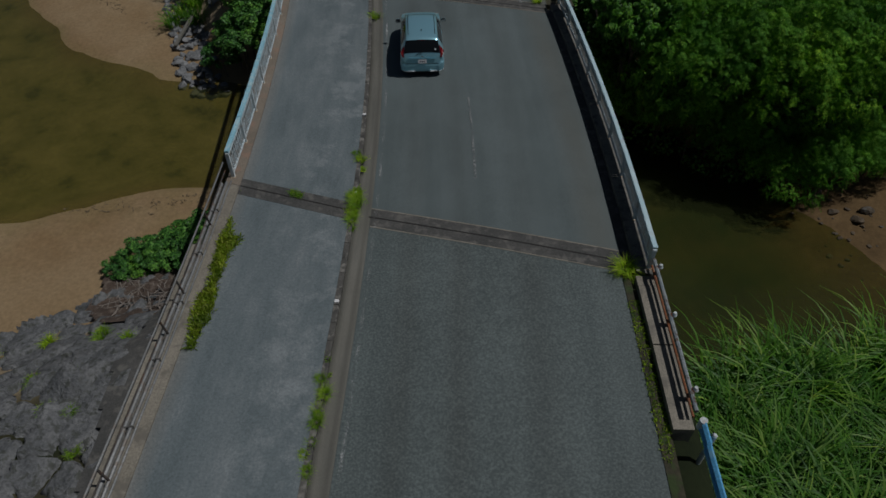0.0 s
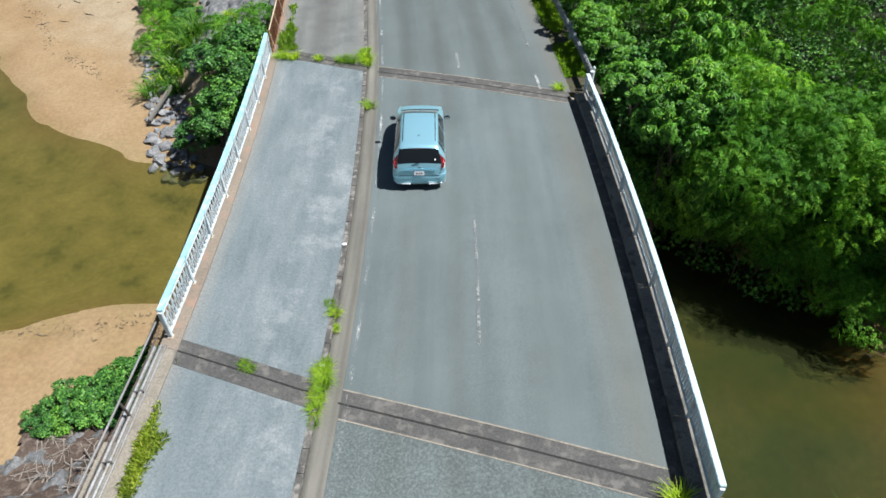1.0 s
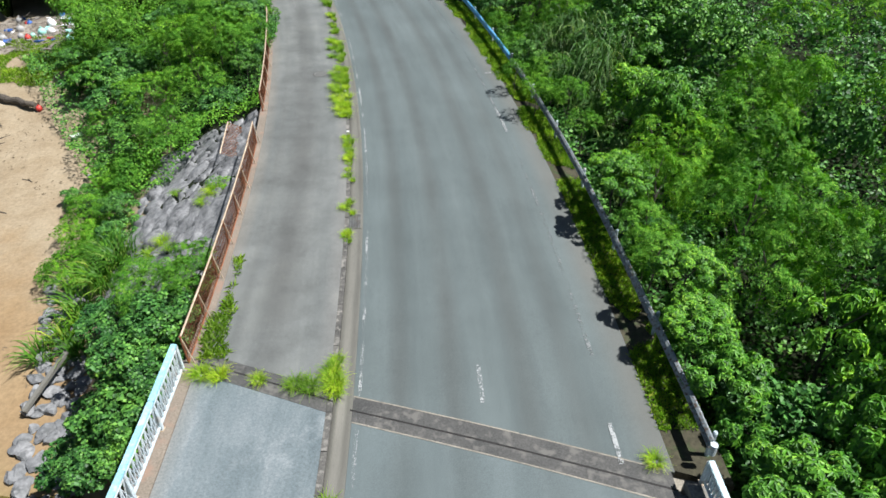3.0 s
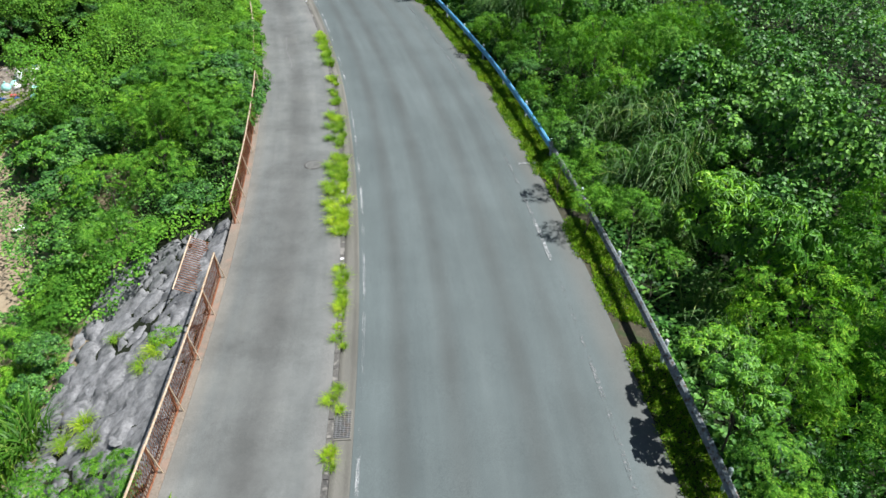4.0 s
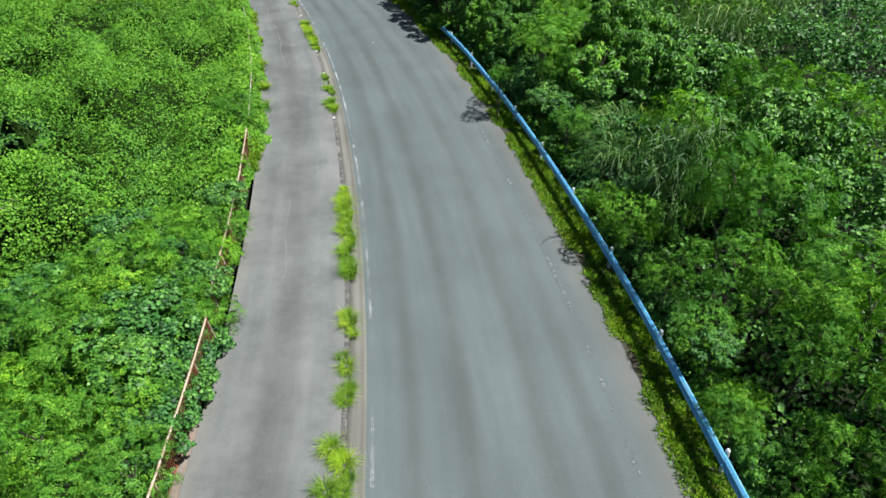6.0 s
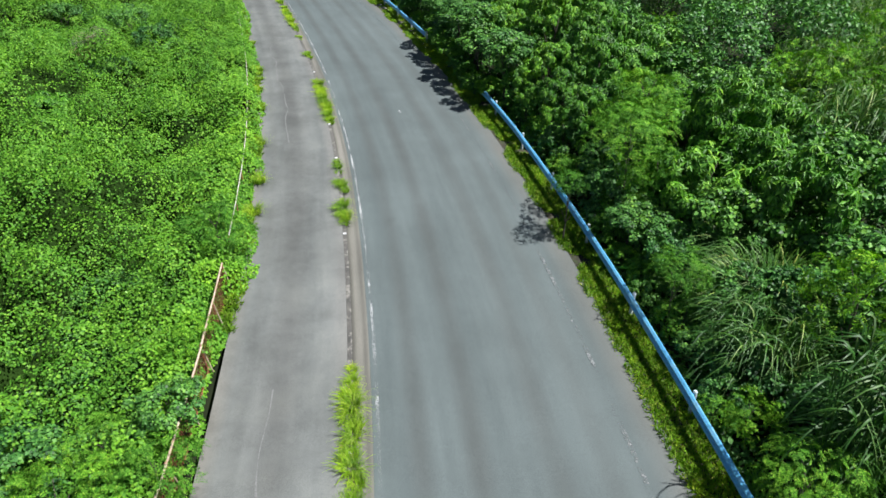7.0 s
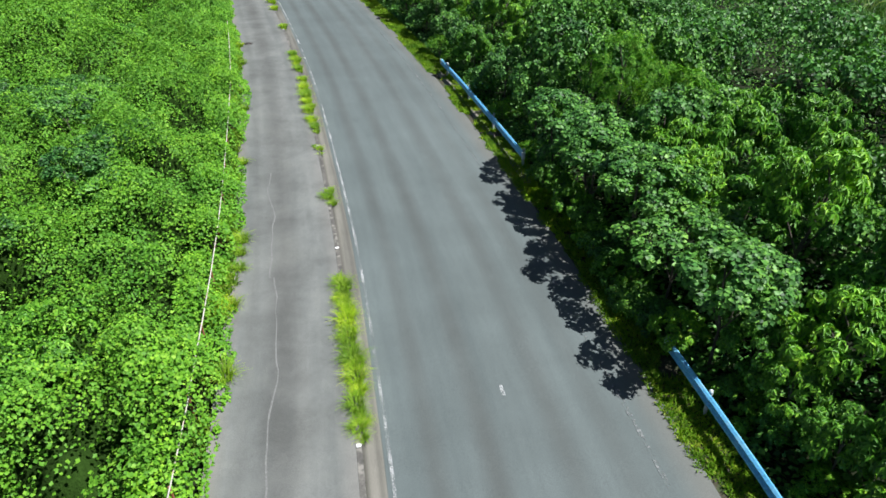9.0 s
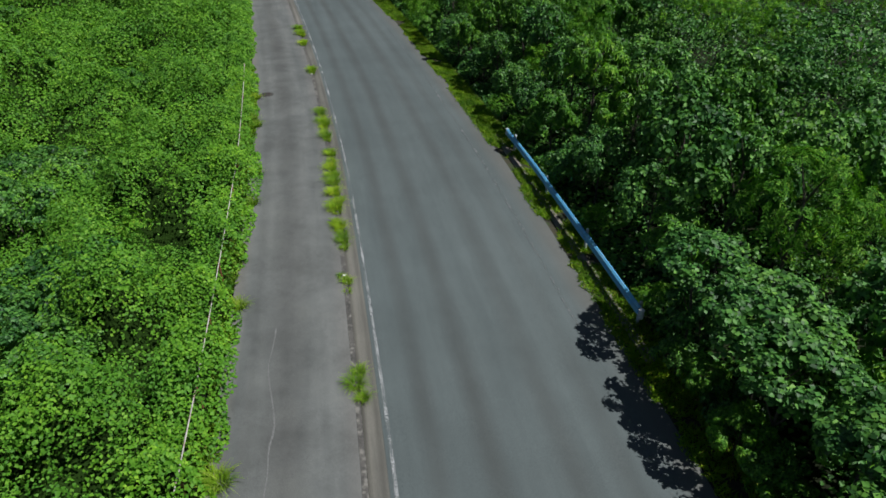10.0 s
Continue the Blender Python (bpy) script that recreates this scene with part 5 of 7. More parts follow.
# inner leaf layer of the trees over the right bank, added to block sun
kx_ = rng.uniform(6.6, 27, 48000)
ky_ = bank_edge(kx_) + 1.3 + 4.6 * rng.uniform(0, 1, 48000) ** 1.3
kz_ = -1.5 + 0.42 * (ky_ - bank_edge(kx_)) + 0.5 * bumps(kx_, ky_, 1.5, 2) + rng.uniform(-0.5, 0.3, 48000)
ok = (kx_ > 6.6) & (offset_of(kx_, ky_)[0] > 10.3)
v, f = round_leaves(rng, np.stack([kx_, ky_, kz_], 1)[ok], unit(np.array([0.2, 0, 1]) + rng.normal(size=(int(ok.sum()), 3)) * 0.5), 0.17)
joined_leaves("bank_canopy", "inner leaf layer added to shade the muddy bank under the trees", [(v, f)], LEAF_BROAD)

# trees further back, joined
far = []
for st in np.arange(24.0, 180.0, 2.5):
    for off in (20.4, 22.8, 25.4, 28.2, 31.2, 34.6, 38.0) + ((41.4, 45.2) if st > 74 else ()) + ((49.0, 53.0) if st > 104 else ()) if st < 146 else (11.0, 14.0, 17.2, 20.6, 24.2, 28.0, 32.0):
        x, y, zr = place(st + pick.uniform(-1, 1), off + pick.uniform(-1, 1))
        if in_wood(x, y):
            far.append((x, y, float(right_top(np.array(x), np.array(y))) + pick.uniform(-2.2, 1.3), pick.uniform(1.6, 2.5)))
sets = {"round": [], "feather": []}
for k, (x, y, top, rad) in enumerate(far):
    p, n = clump_points(rng, 15, 0.3, 600, 0.7)
    p = p * [rad, rad, rad * 0.85] + [x, y, top - rad * 0.8]
    if float(bumps(x, y, 7, 4)) > 0.15:
        sets["feather"].append(frond_leaves(rng, p[:110], n[:110], 0.17, 0.42))
    else:
        sets["round"].append(round_leaves(rng, p, n, 0.2))
joined_leaves("far_treetops", "round-leaved treetops further back in the wood", sets["round"], LEAF_BROAD)
joined_leaves("far_treetops", "feathery treetops further back in the wood", sets["feather"], LEAF_FEATHER)

# ---- left of the footway: shrubs on the slope beyond the bridge ----
for x, y, r, top, kind in ((-9.2, 33.6, 1.4, -0.2, "round"), (-10.4, 32.4, 1.5, -1.0, "round"), (-10.2, 33.8, 1.5, 0.2, "round"), (-11.4, 32.6, 1.3, -2.2, "round"), (-9.6, 31.6, 1.2, -1.4, "round"), (-11.0, 34.6, 1.3, -0.8, "round"), (-9.9, 32.6, 1.7, -0.6, "round"), (-11.2, 33.4, 1.5, -1.9, "round"), (-9.7, 34.8, 1.5, 0.7, "round"), (-12.0, 31.8, 1.3, -2.9, "round"), (-10.6, 31.2, 1.3, -1.6, "round"),
                           (-10.6, 36.4, 1.5, 0.5, "feather"), (-11.8, 35.6, 1.4, -0.4, "round"), (-12.0, 38.0, 1.2, -0.5, "feather"), (-13.2, 37.0, 1.1, -1.6, "round"), (-10.0, 38.4, 1.0, 0.1, "feather"),
                           (-10.9, 43.6, 0.6, -0.3, "feather"), (-15.6, 49.6, 1.7, 0.3, "feather"), (-17.6, 50.6, 1.8, -0.9, "round"), (-19.6, 52.4, 1.7, -1.4, "round"), (-17.2, 47.6, 1.2, -2.0, "feather"),
                           (-18.6, 54.4, 1.9, 0.2, "feather"), (-15.2, 53.6, 1.9, 1.3, "feather"), (-13.2, 51.6, 1.3, 0.6, "round"), (-21.6, 55.4, 1.8, -1.0, "round"), (-16.8, 57.2, 1.9, 2.2, "feather"),
                           (-14.6, 57.2, 1.6, 2.2, "feather"), (-19.2, 58.6, 1.9, 1.3, "feather"), (-22.4, 59.4, 2.0, 0.0, "round"), (-24.8, 58.2, 1.7, -1.2, "round"), (-15.0, 61.0, 1.7, 3.2, "round"), (-17.4, 61.6, 1.8, 2.6, "feather"),
                           (-14.2, 59.4, 1.3, 2.8, "round"), (-20.4, 63.0, 2.0, 1.8, "round"), (-23.6, 64.0, 2.0, 1.2, "feather"), (-26.6, 62.4, 1.9, 0.0, "feather"), (-16.4, 64.6, 1.4, 2.4, "round"), (-27.6, 66.6, 1.9, 0.6, "round"),
                           (-17.6, 67.8, 1.0, 1.8, "feather"), (-19.2, 66.6, 1.5, 2.2, "round"), (-17.3, 71.4, 1.0, 2.2, "feather"), (-19.0, 76.6, 1.4, 3.2, "feather"), (-20.4, 78.6, 0.9, 2.2, "round"), (-30.8, 75.0, 2.0, 2.0, "round"),
                           (-35.6, 74.0, 2.0, 1.2, "round"), (-39.0, 80.0, 2.2, 2.2, "round"), (-34.4, 99.6, 1.7, 3.2, "round"), (-37.0, 101.4, 1.8, 3.0, "round"), (-44.6, 110.4, 2.0, 2.8, "round"), (-9.2, 36.4, 0.9, 0.8, "feather")):
    tree(x, y, top, r, kind, 0.8, "on the slope below the footway")
for x, y, sz in ((-15.2, 40.4, 1.3), (-15.9, 39.2, 1.2), (-14.6, 39.6, 1.3), (-16.6, 40.6, 1.2), (-15.0, 41.4, 1.2), (-16.0, 37.9, 1.1), (-15.2, 38.4, 1.2), (-14.4, 40.8, 1.2), (-16.4, 36.9, 1.0), (-15.0, 37.2, 1.1), (-15.8, 41.8, 1.1)):
    plant(x, y, float(ground_z(x, y)), STRAP, sz, "screw_pine", "dark green strap-leaved plant on the river rocks", "plant", "strap-leaved plants on the rocks")
for k in range(34):
    x, y = pick.uniform(-20.5, -15.8), pick.uniform(40.5, 50.5)
    if x < -16.4 - 0.35 * (y - 40) - 1.2 or x > -14.9 - 0.22 * (y - 40):
        continue
    tree(x, y, float(ground_z(x, y)) + pick.uniform(0.9, 1.9), pick.uniform(0.9, 1.4), pick.choice(("feather", "feather", "round")), 0.8, "on the slope below the footway")
for k in range(32):
    x, y = pick.uniform(-33, -20), pick.uniform(53, 68)
    if y < 47.0 + (-18.6 - x) * 1.25 + 1.2 or (x < -29 and 64 < y < 74):
        continue
    tree(x, y, float(ground_z(x, y)) + pick.uniform(1.6, 3.2), pick.uniform(1.3, 2.0), pick.choice(("feather", "round", "whorl")), 0.8, "beside the beach")
for k in range(24):
    st, o = pick.uniform(82, 142), -pick.uniform(8.5, 26.0)
    x, y, zr = place(st, o)
    tree(x, y, zr + pick.uniform(1.4, 2.6), pick.uniform(1.3, 2.2), pick.choice(("round", "round", "whorl", "feather")), 0.8, "rising out of the vines")
# bushes by the near abutment
for x, y, r, top in ((-12.7, 17.0, 0.75, -4.1), (-12.1, 17.5, 0.9, -3.8), (-11.3, 17.7, 1.0, -3.6), (-10.7, 17.9, 1.0, -3.5), (-10.1, 18.3, 1.1, -3.3), (-9.4, 18.3, 1.1, -3.0)):
    tree(x, y, top, r, "round", 0.8, "below the bridge on the rocks")
# reeds on the near bank of the river, right
for k in range(150):
    x, y = pick.uniform(7.4, 19.0), pick.uniform(1.0, 12.6)
    if y > 10.6 + 0.25 * (x - 8) or (x < 8.2 and y > 9.5) or ((x - 12.4) / 6.9) ** 2 + ((y - 8.4) / 6.6) ** 2 > 1.0:
        continue
    plant(x, y, max(float(ground_z(x, y)), -5.1), RIVER_REED, pick.uniform(1.5, 2.4), "reed_clump", "tall bright reed grass with drooping blades by the water", "grass", "reed grass on the banks")
for k in range(60):
    x = pick.uniform(6.4, 13.0)
    y = 27.9 - 0.6 * max(0, x - 9) + pick.uniform(-0.6, 1.4)
    plant(x, y, float(ground_z(x, y)) + pick.uniform(0.0, 1.2), DEAD, pick.uniform(1.1, 1.7), "dry_reeds", "drooping dry reed blades under the trees", "grass", "dry reeds on the bank")


# ---- the vine blanket left of the footway ----
def vine_pit(x, y):
    """1 in the hollows between the heaps of vine."""
    off, st = offset_of(x, y)
    ridge = np.abs(bumps(x + 0.6 * bumps(x, y, 2.0, 3), y, 3.6, 5))
    return smooth(0.28, 0.05, ridge) * smooth(-0.2, 0.2, bumps(x, y, 5.0, 2)) * smooth(1.8, 4.0, -4.0 - off)


def vine_top(x, y):
    off, st = offset_of(x, y)
    away = -4.0 - off
    heap = 1.0 - np.abs(bumps(x, y, 3.4, 1))
    big = bumps(x, y, 6.0, 1) * 1.3 + (heap ** 2 - 0.5) * 2.0 + bumps(x, y, 1.7, 2) * 1.35
    small = bumps(x, y, 0.8, 3) * 0.75 + bumps(x, y, 0.4, 4) * 0.2
    z = level(st) + 0.05 - 2.3 * vine_pit(x, y) + 0.9 * smooth(-0.35, 0.7, away) + 0.3 * smooth(1, 5, away) + big * smooth(0.5, 3.2, away) + small * smooth(-0.2, 0.8, away)
    drop = smooth(74, 60, st + 0.35 * away)
    return z - 3.2 * drop * smooth(0.8, 7.0, away) - 0.5 * drop


def litter_beach(x, y):
    """The open hollow on the left where the tide leaves its litter."""
    return (x < -28.9 + 0.7 * bumps(x, y, 1.5, 2)) & (y > 63.0) & (y < 73.6 + 0.8 * bumps(x, y, 1.7, 3))


def vine_edge(st):
    """How far the vines creep over the footway's edge."""
    return -3.93 + 0.2 * smooth(88, 96, st) + 0.5 * smooth(1.3, 0.5, np.abs(st - 76.8)) + 0.22 * bumps(st, st * 0 + 3.0, 2.2, 5) + 0.2 * bumps(st, st * 0 + 9.0, 0.7, 2)


def vine_here(off, st):
    return st > 60 + np.clip(0.75 * (-7.0 - off), 0, 14) + 3.0 * bumps(off, st, 4.0, 3)


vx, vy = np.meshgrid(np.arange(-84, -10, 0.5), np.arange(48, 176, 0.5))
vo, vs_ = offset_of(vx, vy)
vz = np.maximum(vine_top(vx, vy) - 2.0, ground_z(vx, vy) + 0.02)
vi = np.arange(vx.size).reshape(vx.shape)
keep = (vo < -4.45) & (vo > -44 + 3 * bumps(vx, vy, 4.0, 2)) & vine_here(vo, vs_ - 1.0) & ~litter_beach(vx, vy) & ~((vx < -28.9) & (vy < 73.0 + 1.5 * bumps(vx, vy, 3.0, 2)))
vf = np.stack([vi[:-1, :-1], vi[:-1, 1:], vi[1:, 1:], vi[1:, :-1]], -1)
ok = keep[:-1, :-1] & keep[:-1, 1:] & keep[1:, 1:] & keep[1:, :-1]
# Near-black green stands in for the shade in gaps between the leaves.
SHADY = mottled("vine_gap_shade", (0.012, 0.03, 0.005), (0.024, 0.055, 0.009), None, 1.0, 12, 0.95, 0.8, 0.1, 0.0, 0.05)
thing("vine_mound", "near-black sheet painted as the shade between vine leaves", "vines", kind="stuff", data=bulk_mesh("vine_mound", np.stack([vx.ravel(), vy.ravel(), vz.ravel()], 1), vf[ok], SHADY, True))
# lower leaves that close the blanket between the heaps
cx, cy, co, cs = spread(42000, 56, 168, -4.3, -32, 1.2)
ok = vine_here(co, cs) & ~litter_beach(cx, cy)
cx, cy, co, cs = cx[ok], cy[ok], co[ok], cs[ok]
cz = np.maximum(vine_top(cx, cy) - 1.3 + rng.uniform(-0.12, 0.16, len(cx)), ground_z(cx, cy) + 0.15)
low_leaves = round_leaves(rng, np.stack([cx, cy, cz], 1), unit(np.array([0.0, 0.0, 1.0]) + rng.normal(size=(len(cx), 3)) * 0.35), 0.14)
# leaves grow on small heaps, each a dome, with dark gaps between them
n = 4600
qx, qy, qo, qs = spread(n, 56, 166, -3.4, -29, 1.35)
girth = 0.36 + 1.2 * rng.uniform(0, 1, n) ** 2.2
girth = girth * (0.6 + 0.4 * smooth(-3.8, -5.5, qo)) * (1 + 0.4 * smooth(110, 150, qs))
lift = rng.uniform(-0.35, 0.3, n) * smooth(-4.0, -5.0, qo)
weight = girth ** 1.7 * (1 - 0.6 * smooth(105, 150, qs))
which = rng.choice(n, 540000, p=weight / np.sum(weight))
n = len(which)
turn_ = rng.uniform(0, 2 * np.pi, n)
rim = np.sqrt(rng.uniform(0, 1, n))
up = np.sqrt(np.maximum(1 - rim * rim, 0)) + 0.15
dome = unit(np.stack([np.cos(turn_) * rim, np.sin(turn_) * rim, up], 1))
px, py = qx[which] + np.cos(turn_) * rim * girth[which], qy[which] + np.sin(turn_) * rim * girth[which]
pz = 0.6 * vine_top(qx, qy)[which] + 0.4 * vine_top(px, py) + lift[which] + girth[which] * 1.1 * up - 0.85 + rng.uniform(-0.08, 0.05, n)
po, ps = offset_of(px, py)
ok = (po < vine_edge(ps)) & vine_here(po, ps) & ~litter_beach(px, py) & (rng.uniform(0, 1, n) > 0.35 * vine_pit(px, py))
px, py, pz, po, ps, dome = px[ok], py[ok], pz[ok], po[ok], ps[ok], dome[ok]
n = len(px)
nr = unit(dome * 1.2 + np.array([0.05, -0.1, 0.25]) + rng.normal(size=(n, 3)) * 0.26)
al = unit(np.cross(nr, rng.normal(size=(n, 3))) - np.array([0, 0, 0.25]))
size = rng.uniform(0.075, 0.135, n) * (1 + 0.35 * smooth(-11, -26, po) + 0.7 * smooth(105, 150, ps))
pz = np.maximum(pz, vine_top(px, py) - 1.5 + rng.uniform(0, 0.2, n))
pz = np.maximum(pz, np.where(po > -4.2, level(ps) + 0.17, ground_z(px, py) + 0.2))
lv, lf = leaf_blades(np.stack([px, py, pz], 1), al, nr, size, size * rng.uniform(0.7, 0.95, n), 0.14, 0.12)
joined_leaves("vine_leaves", "dense blanket of bright green vine leaves", [(lv, lf), low_leaves], LEAF_VINE)


def vine_fringe(n, s0, s1):
    """Vines that swallow the fence and spill over the footway's edge."""
    x_, y_, o_, s_ = spread(n, s0, s1, -5.1, -3.0)
    edge_ = vine_edge(s_) + 0.22 - 0.22 * smooth(79, 75, s_) + 0.25 * np.maximum(bumps(s_, s_ * 0 + 4.0, 3.1, 1), 0)
    inside = edge_ - o_
    ok_ = (inside > 0) & vine_here(o_ - 1.5, s_)
    x_, y_, o_, s_, inside = x_[ok_], y_[ok_], o_[ok_], s_[ok_], inside[ok_]
    rise = 0.18 + (0.95 + 0.35 * bumps(s_, o_, 1.3, 2)) * smooth(0.0, 1.0, inside) + 2.0 * np.maximum(bumps(s_, s_ * 0 + 6.0, 1.6, 4) - 0.05, 0) * (0.25 + 0.75 * smooth(75, 80, s_)) * smooth(0.05, 0.5, inside) + 0.14 * bumps(x_, y_, 0.35, 3)
    z_ = level(s_) + np.maximum(rise * rng.uniform(0.72, 1.05, len(x_)), 0.17)
    n_ = unit(np.stack([np.full(len(x_), 0.5), np.full(len(x_), -0.15), np.ones(len(x_))], 1) + rng.normal(size=(len(x_), 3)) * 0.5)
    return round_leaves(rng, np.stack([x_, y_, z_], 1), n_, 0.11)


joined_leaves("vine_fringe", "bright green vines spilling over the fence and footway edge", [vine_fringe(62000, 63, 150)], LEAF_VINE)

bx, by, bo, bs = spread(80000, 44, 80, -4.4, -26, 1.2)
ok = (by > 46.0 + 0.4 * smooth(-15.5, -17.5, bx) + np.clip(-18.6 - bx, 0, 40) * 1.25) & (bs > 49.9 + 1.4 * np.clip(bo + 6.5, -4.2, 1.0) + 0.6 * bumps(bx, by, 0.9, 2)) & ~((bx < -29.5) & (by > 64) & (by < 74))
bx, by, bo, bs = bx[ok], by[ok], bo[ok], bs[ok]
bz = ground_z(bx, by) + 0.3 + 0.6 * smooth(-4.6, -7.5, bo) * (1 + bumps(bx, by, 2.2, 3)) + 0.25 * bumps(bx, by, 0.8, 1) + rng.uniform(-0.25, 0.15, len(bx))
for words, side, leaf in (("bright creepers on the slope beside the rocks", bs < 53.5, LEAF_VINE), ("low green undergrowth on the slope", bs >= 53.5, LEAF_BROAD)):
    at_ = np.stack([bx, by, bz], 1)[side]
    joined_leaves("slope_undergrowth", words, [round_leaves(rng, at_, unit(np.array([0.0, 0, 1]) + rng.normal(size=at_.shape) * 0.45), 0.125)], leaf)

# a dead shrub standing out of the vines
TWIGS = [blade_clump("twigs", 97 + k, 260, 0.8, 0.9, 0.012, DRY_GREY, 4, 0.8) for k in range(2)]
for x, y, h, sz in ((-39.2, 96.4, 2.2, 1.5), (-38.6, 97.2, 2.6, 1.6), (-39.6, 97.4, 2.2, 1.3), (-38.9, 95.7, 1.9, 1.2)):
    plant(x, y, h, TWIGS, sz, "dead_shrub", "dry grey leafless shrub standing out of the vines", "shrub", "dead shrubs in the vines")

# ---- verge grass and weeds ----
def short_grass(name, label, n, s0, s1, o0, o1, h0, tall, edge=0.3, wide=0.022, leaf=LEAF_WEED):
    gx_, gy_, go, gs = spread(n, s0, s1, o0, o1)
    patchy = bumps(gx_, gy_, 1.6, 2) + 0.6 * bumps(gx_, gy_, 0.6, 3)
    ok_ = patchy > (-0.35 if edge > 0 else -0.8 + 0.7 * smooth(o0 + 0.45, o0, go) + 0.4 * smooth(70, 64, gs) * smooth(45, 50, gs)) + edge * np.abs((go - (o0 + o1) / 2) / (o1 - o0) * 2)
    gx_, gy_, go, gs = gx_[ok_], gy_[ok_], go[ok_], gs[ok_]
    m = len(gx_)
    up = unit(np.stack([rng.normal(size=m) * 1.1, rng.normal(size=m) * 1.1, np.ones(m)], 1))
    face = unit(np.cross(up, rng.normal(size=(m, 3))))
    ln = rng.uniform(0.5, 1.2, m) * tall
    v_, f_ = leaf_blades(np.stack([gx_, gy_, level(gs) + h0], 1), up, face, ln, np.full(m, wide) + ln * (0.05 if wide > 0.01 else 0.02), 0.1, 0.3)
    joined_leaves(name, label, [(v_, f_)], leaf)


short_grass("verge_grass", "yellow-green grass on the verge under the guard rail", 120000, 46, 160, R_OFF + 0.12, R_OFF + 1.5, -0.03, 0.2, 0.0, 0.022, LEAF_VERGE)
short_grass("verge_grass", "sparse grass under the rusty guard rail", 17000, 30.2, 46.4, R_OFF + 0.3, R_OFF + 1.5, -0.03, 0.17, 0.0, 0.018, LEAF_VERGE)
short_grass("edge_grass", "yellow-green grass along the footway edge before the bridge", 3200, 12.4, 15.9, F_OFF - 0.1, F_OFF + 0.32, 0.15, 0.16, 1.3, 0.002, LEAF_DRY)
short_grass("edge_grass", "thick yellow-green grass spilling over the footway edge", 5200, 9.6, 13.8, F_OFF - 0.08, F_OFF + 0.55, 0.15, 0.22, 1.3, 0.002, LEAF_DRY)
short_grass("edge_grass", "yellow-green grass along the foot of the rusty fence", 2200, 33.0, 38.2, F_OFF - 0.1, F_OFF + 0.75, 0.15, 0.24, 1.0)
short_grass("edge_grass", "long yellow-green grass hanging over the footway edge", 11000, 74, 130, F_OFF - 0.55, F_OFF + 0.25, 0.17, 0.28, 0.9, 0.03)
short_grass("moss_strip", "dark green moss and grass beside the plinth", 2500, -4, 11.6, R_OFF - 0.02, R_OFF + 0.3, 0.035, 0.08)
WEEDS = ((5.0, 0.7), (6.4, 0.55), (7.6, 0.7), (8.4, 0.75), (9.4, 0.3), (15.3, 1.0), (15.6, 1.0), (14.6, 0.8), (17.6, 0.75), (31.9, 1.4), (32.3, 1.2), (38.8, 0.8), (40.6, 0.9), (43.0, 0.8), (44.4, 1.0), (45.0, 0.9), (45.9, 1.1),
         (48.9, 1.0), (49.6, 1.2), (50.8, 1.1), (51.8, 0.9), (52.6, 1.3), (53.3, 1.2), (54.2, 1.2), (55.8, 1.1), (57.1, 1.2), (58.3, 1.3), (60.5, 1.2), (61.6, 1.1), (63.5, 1.3), (66.2, 1.5), (67.3, 1.4), (68.6, 1.5),
         (69.6, 1.4), (70.6, 1.6), (71.5, 1.0), (80.4, 1.3), (81.2, 1.4), (83.1, 1.3), (84.9, 1.1), (90.4, 1.1), (91.1, 1.3), (92.0, 1.4), (92.8, 1.5), (93.6, 1.4), (94.4, 1.6), (95.2, 1.2), (96.0, 1.5), (101.9, 1.3), (106.4, 0.9),
         (108.8, 1.2), (109.8, 1.3), (111.2, 1.5), (112.3, 1.4), (113.4, 1.6), (114.6, 1.5), (116.0, 1.3), (118.0, 1.4), (119.6, 1.6), (121.0, 1.5), (128.0, 1.5), (134.0, 1.6), (136.4, 1.8), (138.0, 1.6))
for y, sz in WEEDS:
    weed(y, 0.1 + pick.uniform(-0.08, 0.12), sz * 0.8, 0.12)
    weed(y + pick.uniform(0.2, 0.5), 0.08 + pick.uniform(-0.12, 0.15), sz * 0.6, 0.12)
    weed(y - pick.uniform(0.2, 0.5), 0.16 + pick.uniform(-0.15, 0.15), sz * 0.55, 0.08)
for y, o, sz in ((48.6, -0.1, 0.9), (49.3, -0.25, 1.0), (50.0, -0.2, 1.1), (50.6, -0.4, 0.9), (51.4, -0.25, 1.1), (52.0, -0.4, 1.0), (52.9, -0.2, 1.1), (53.6, -0.35, 1.0), (54.4, -0.1, 0.9), (56.3, -0.3, 0.9), (57.6, -0.25, 1.0), (58.8, -0.2, 1.0)):
    weed(y, o, sz, 0.15)
weed(28.35, 0.32, 0.9, 0.0)
for k in range(14):
    weed(pick.uniform(78, 128), -3.55 + pick.uniform(-0.15, 0.2), pick.uniform(0.9, 1.5), 0.16)
for y, o, sz in ((J1 + 0.5, -1.9, 0.5), (J1 + 0.4, -1.7, 0.4), (J2 + 0.3, -0.5, 1.0), (J2 + 0.4, -0.9, 0.9), (J2 + 0.6, -1.9, 0.7), (J2 + 0.8, -3.0, 0.9), (J2 + 0.9, -3.5, 1.0), (J1 - 2.6, 8.3, 1.1), (J2 - 2.2, 8.1, 0.8), (J1 - 2.8, 8.5, 0.7)):
    weed(y, o, sz, 0.15 if o < 0 else 0.02)


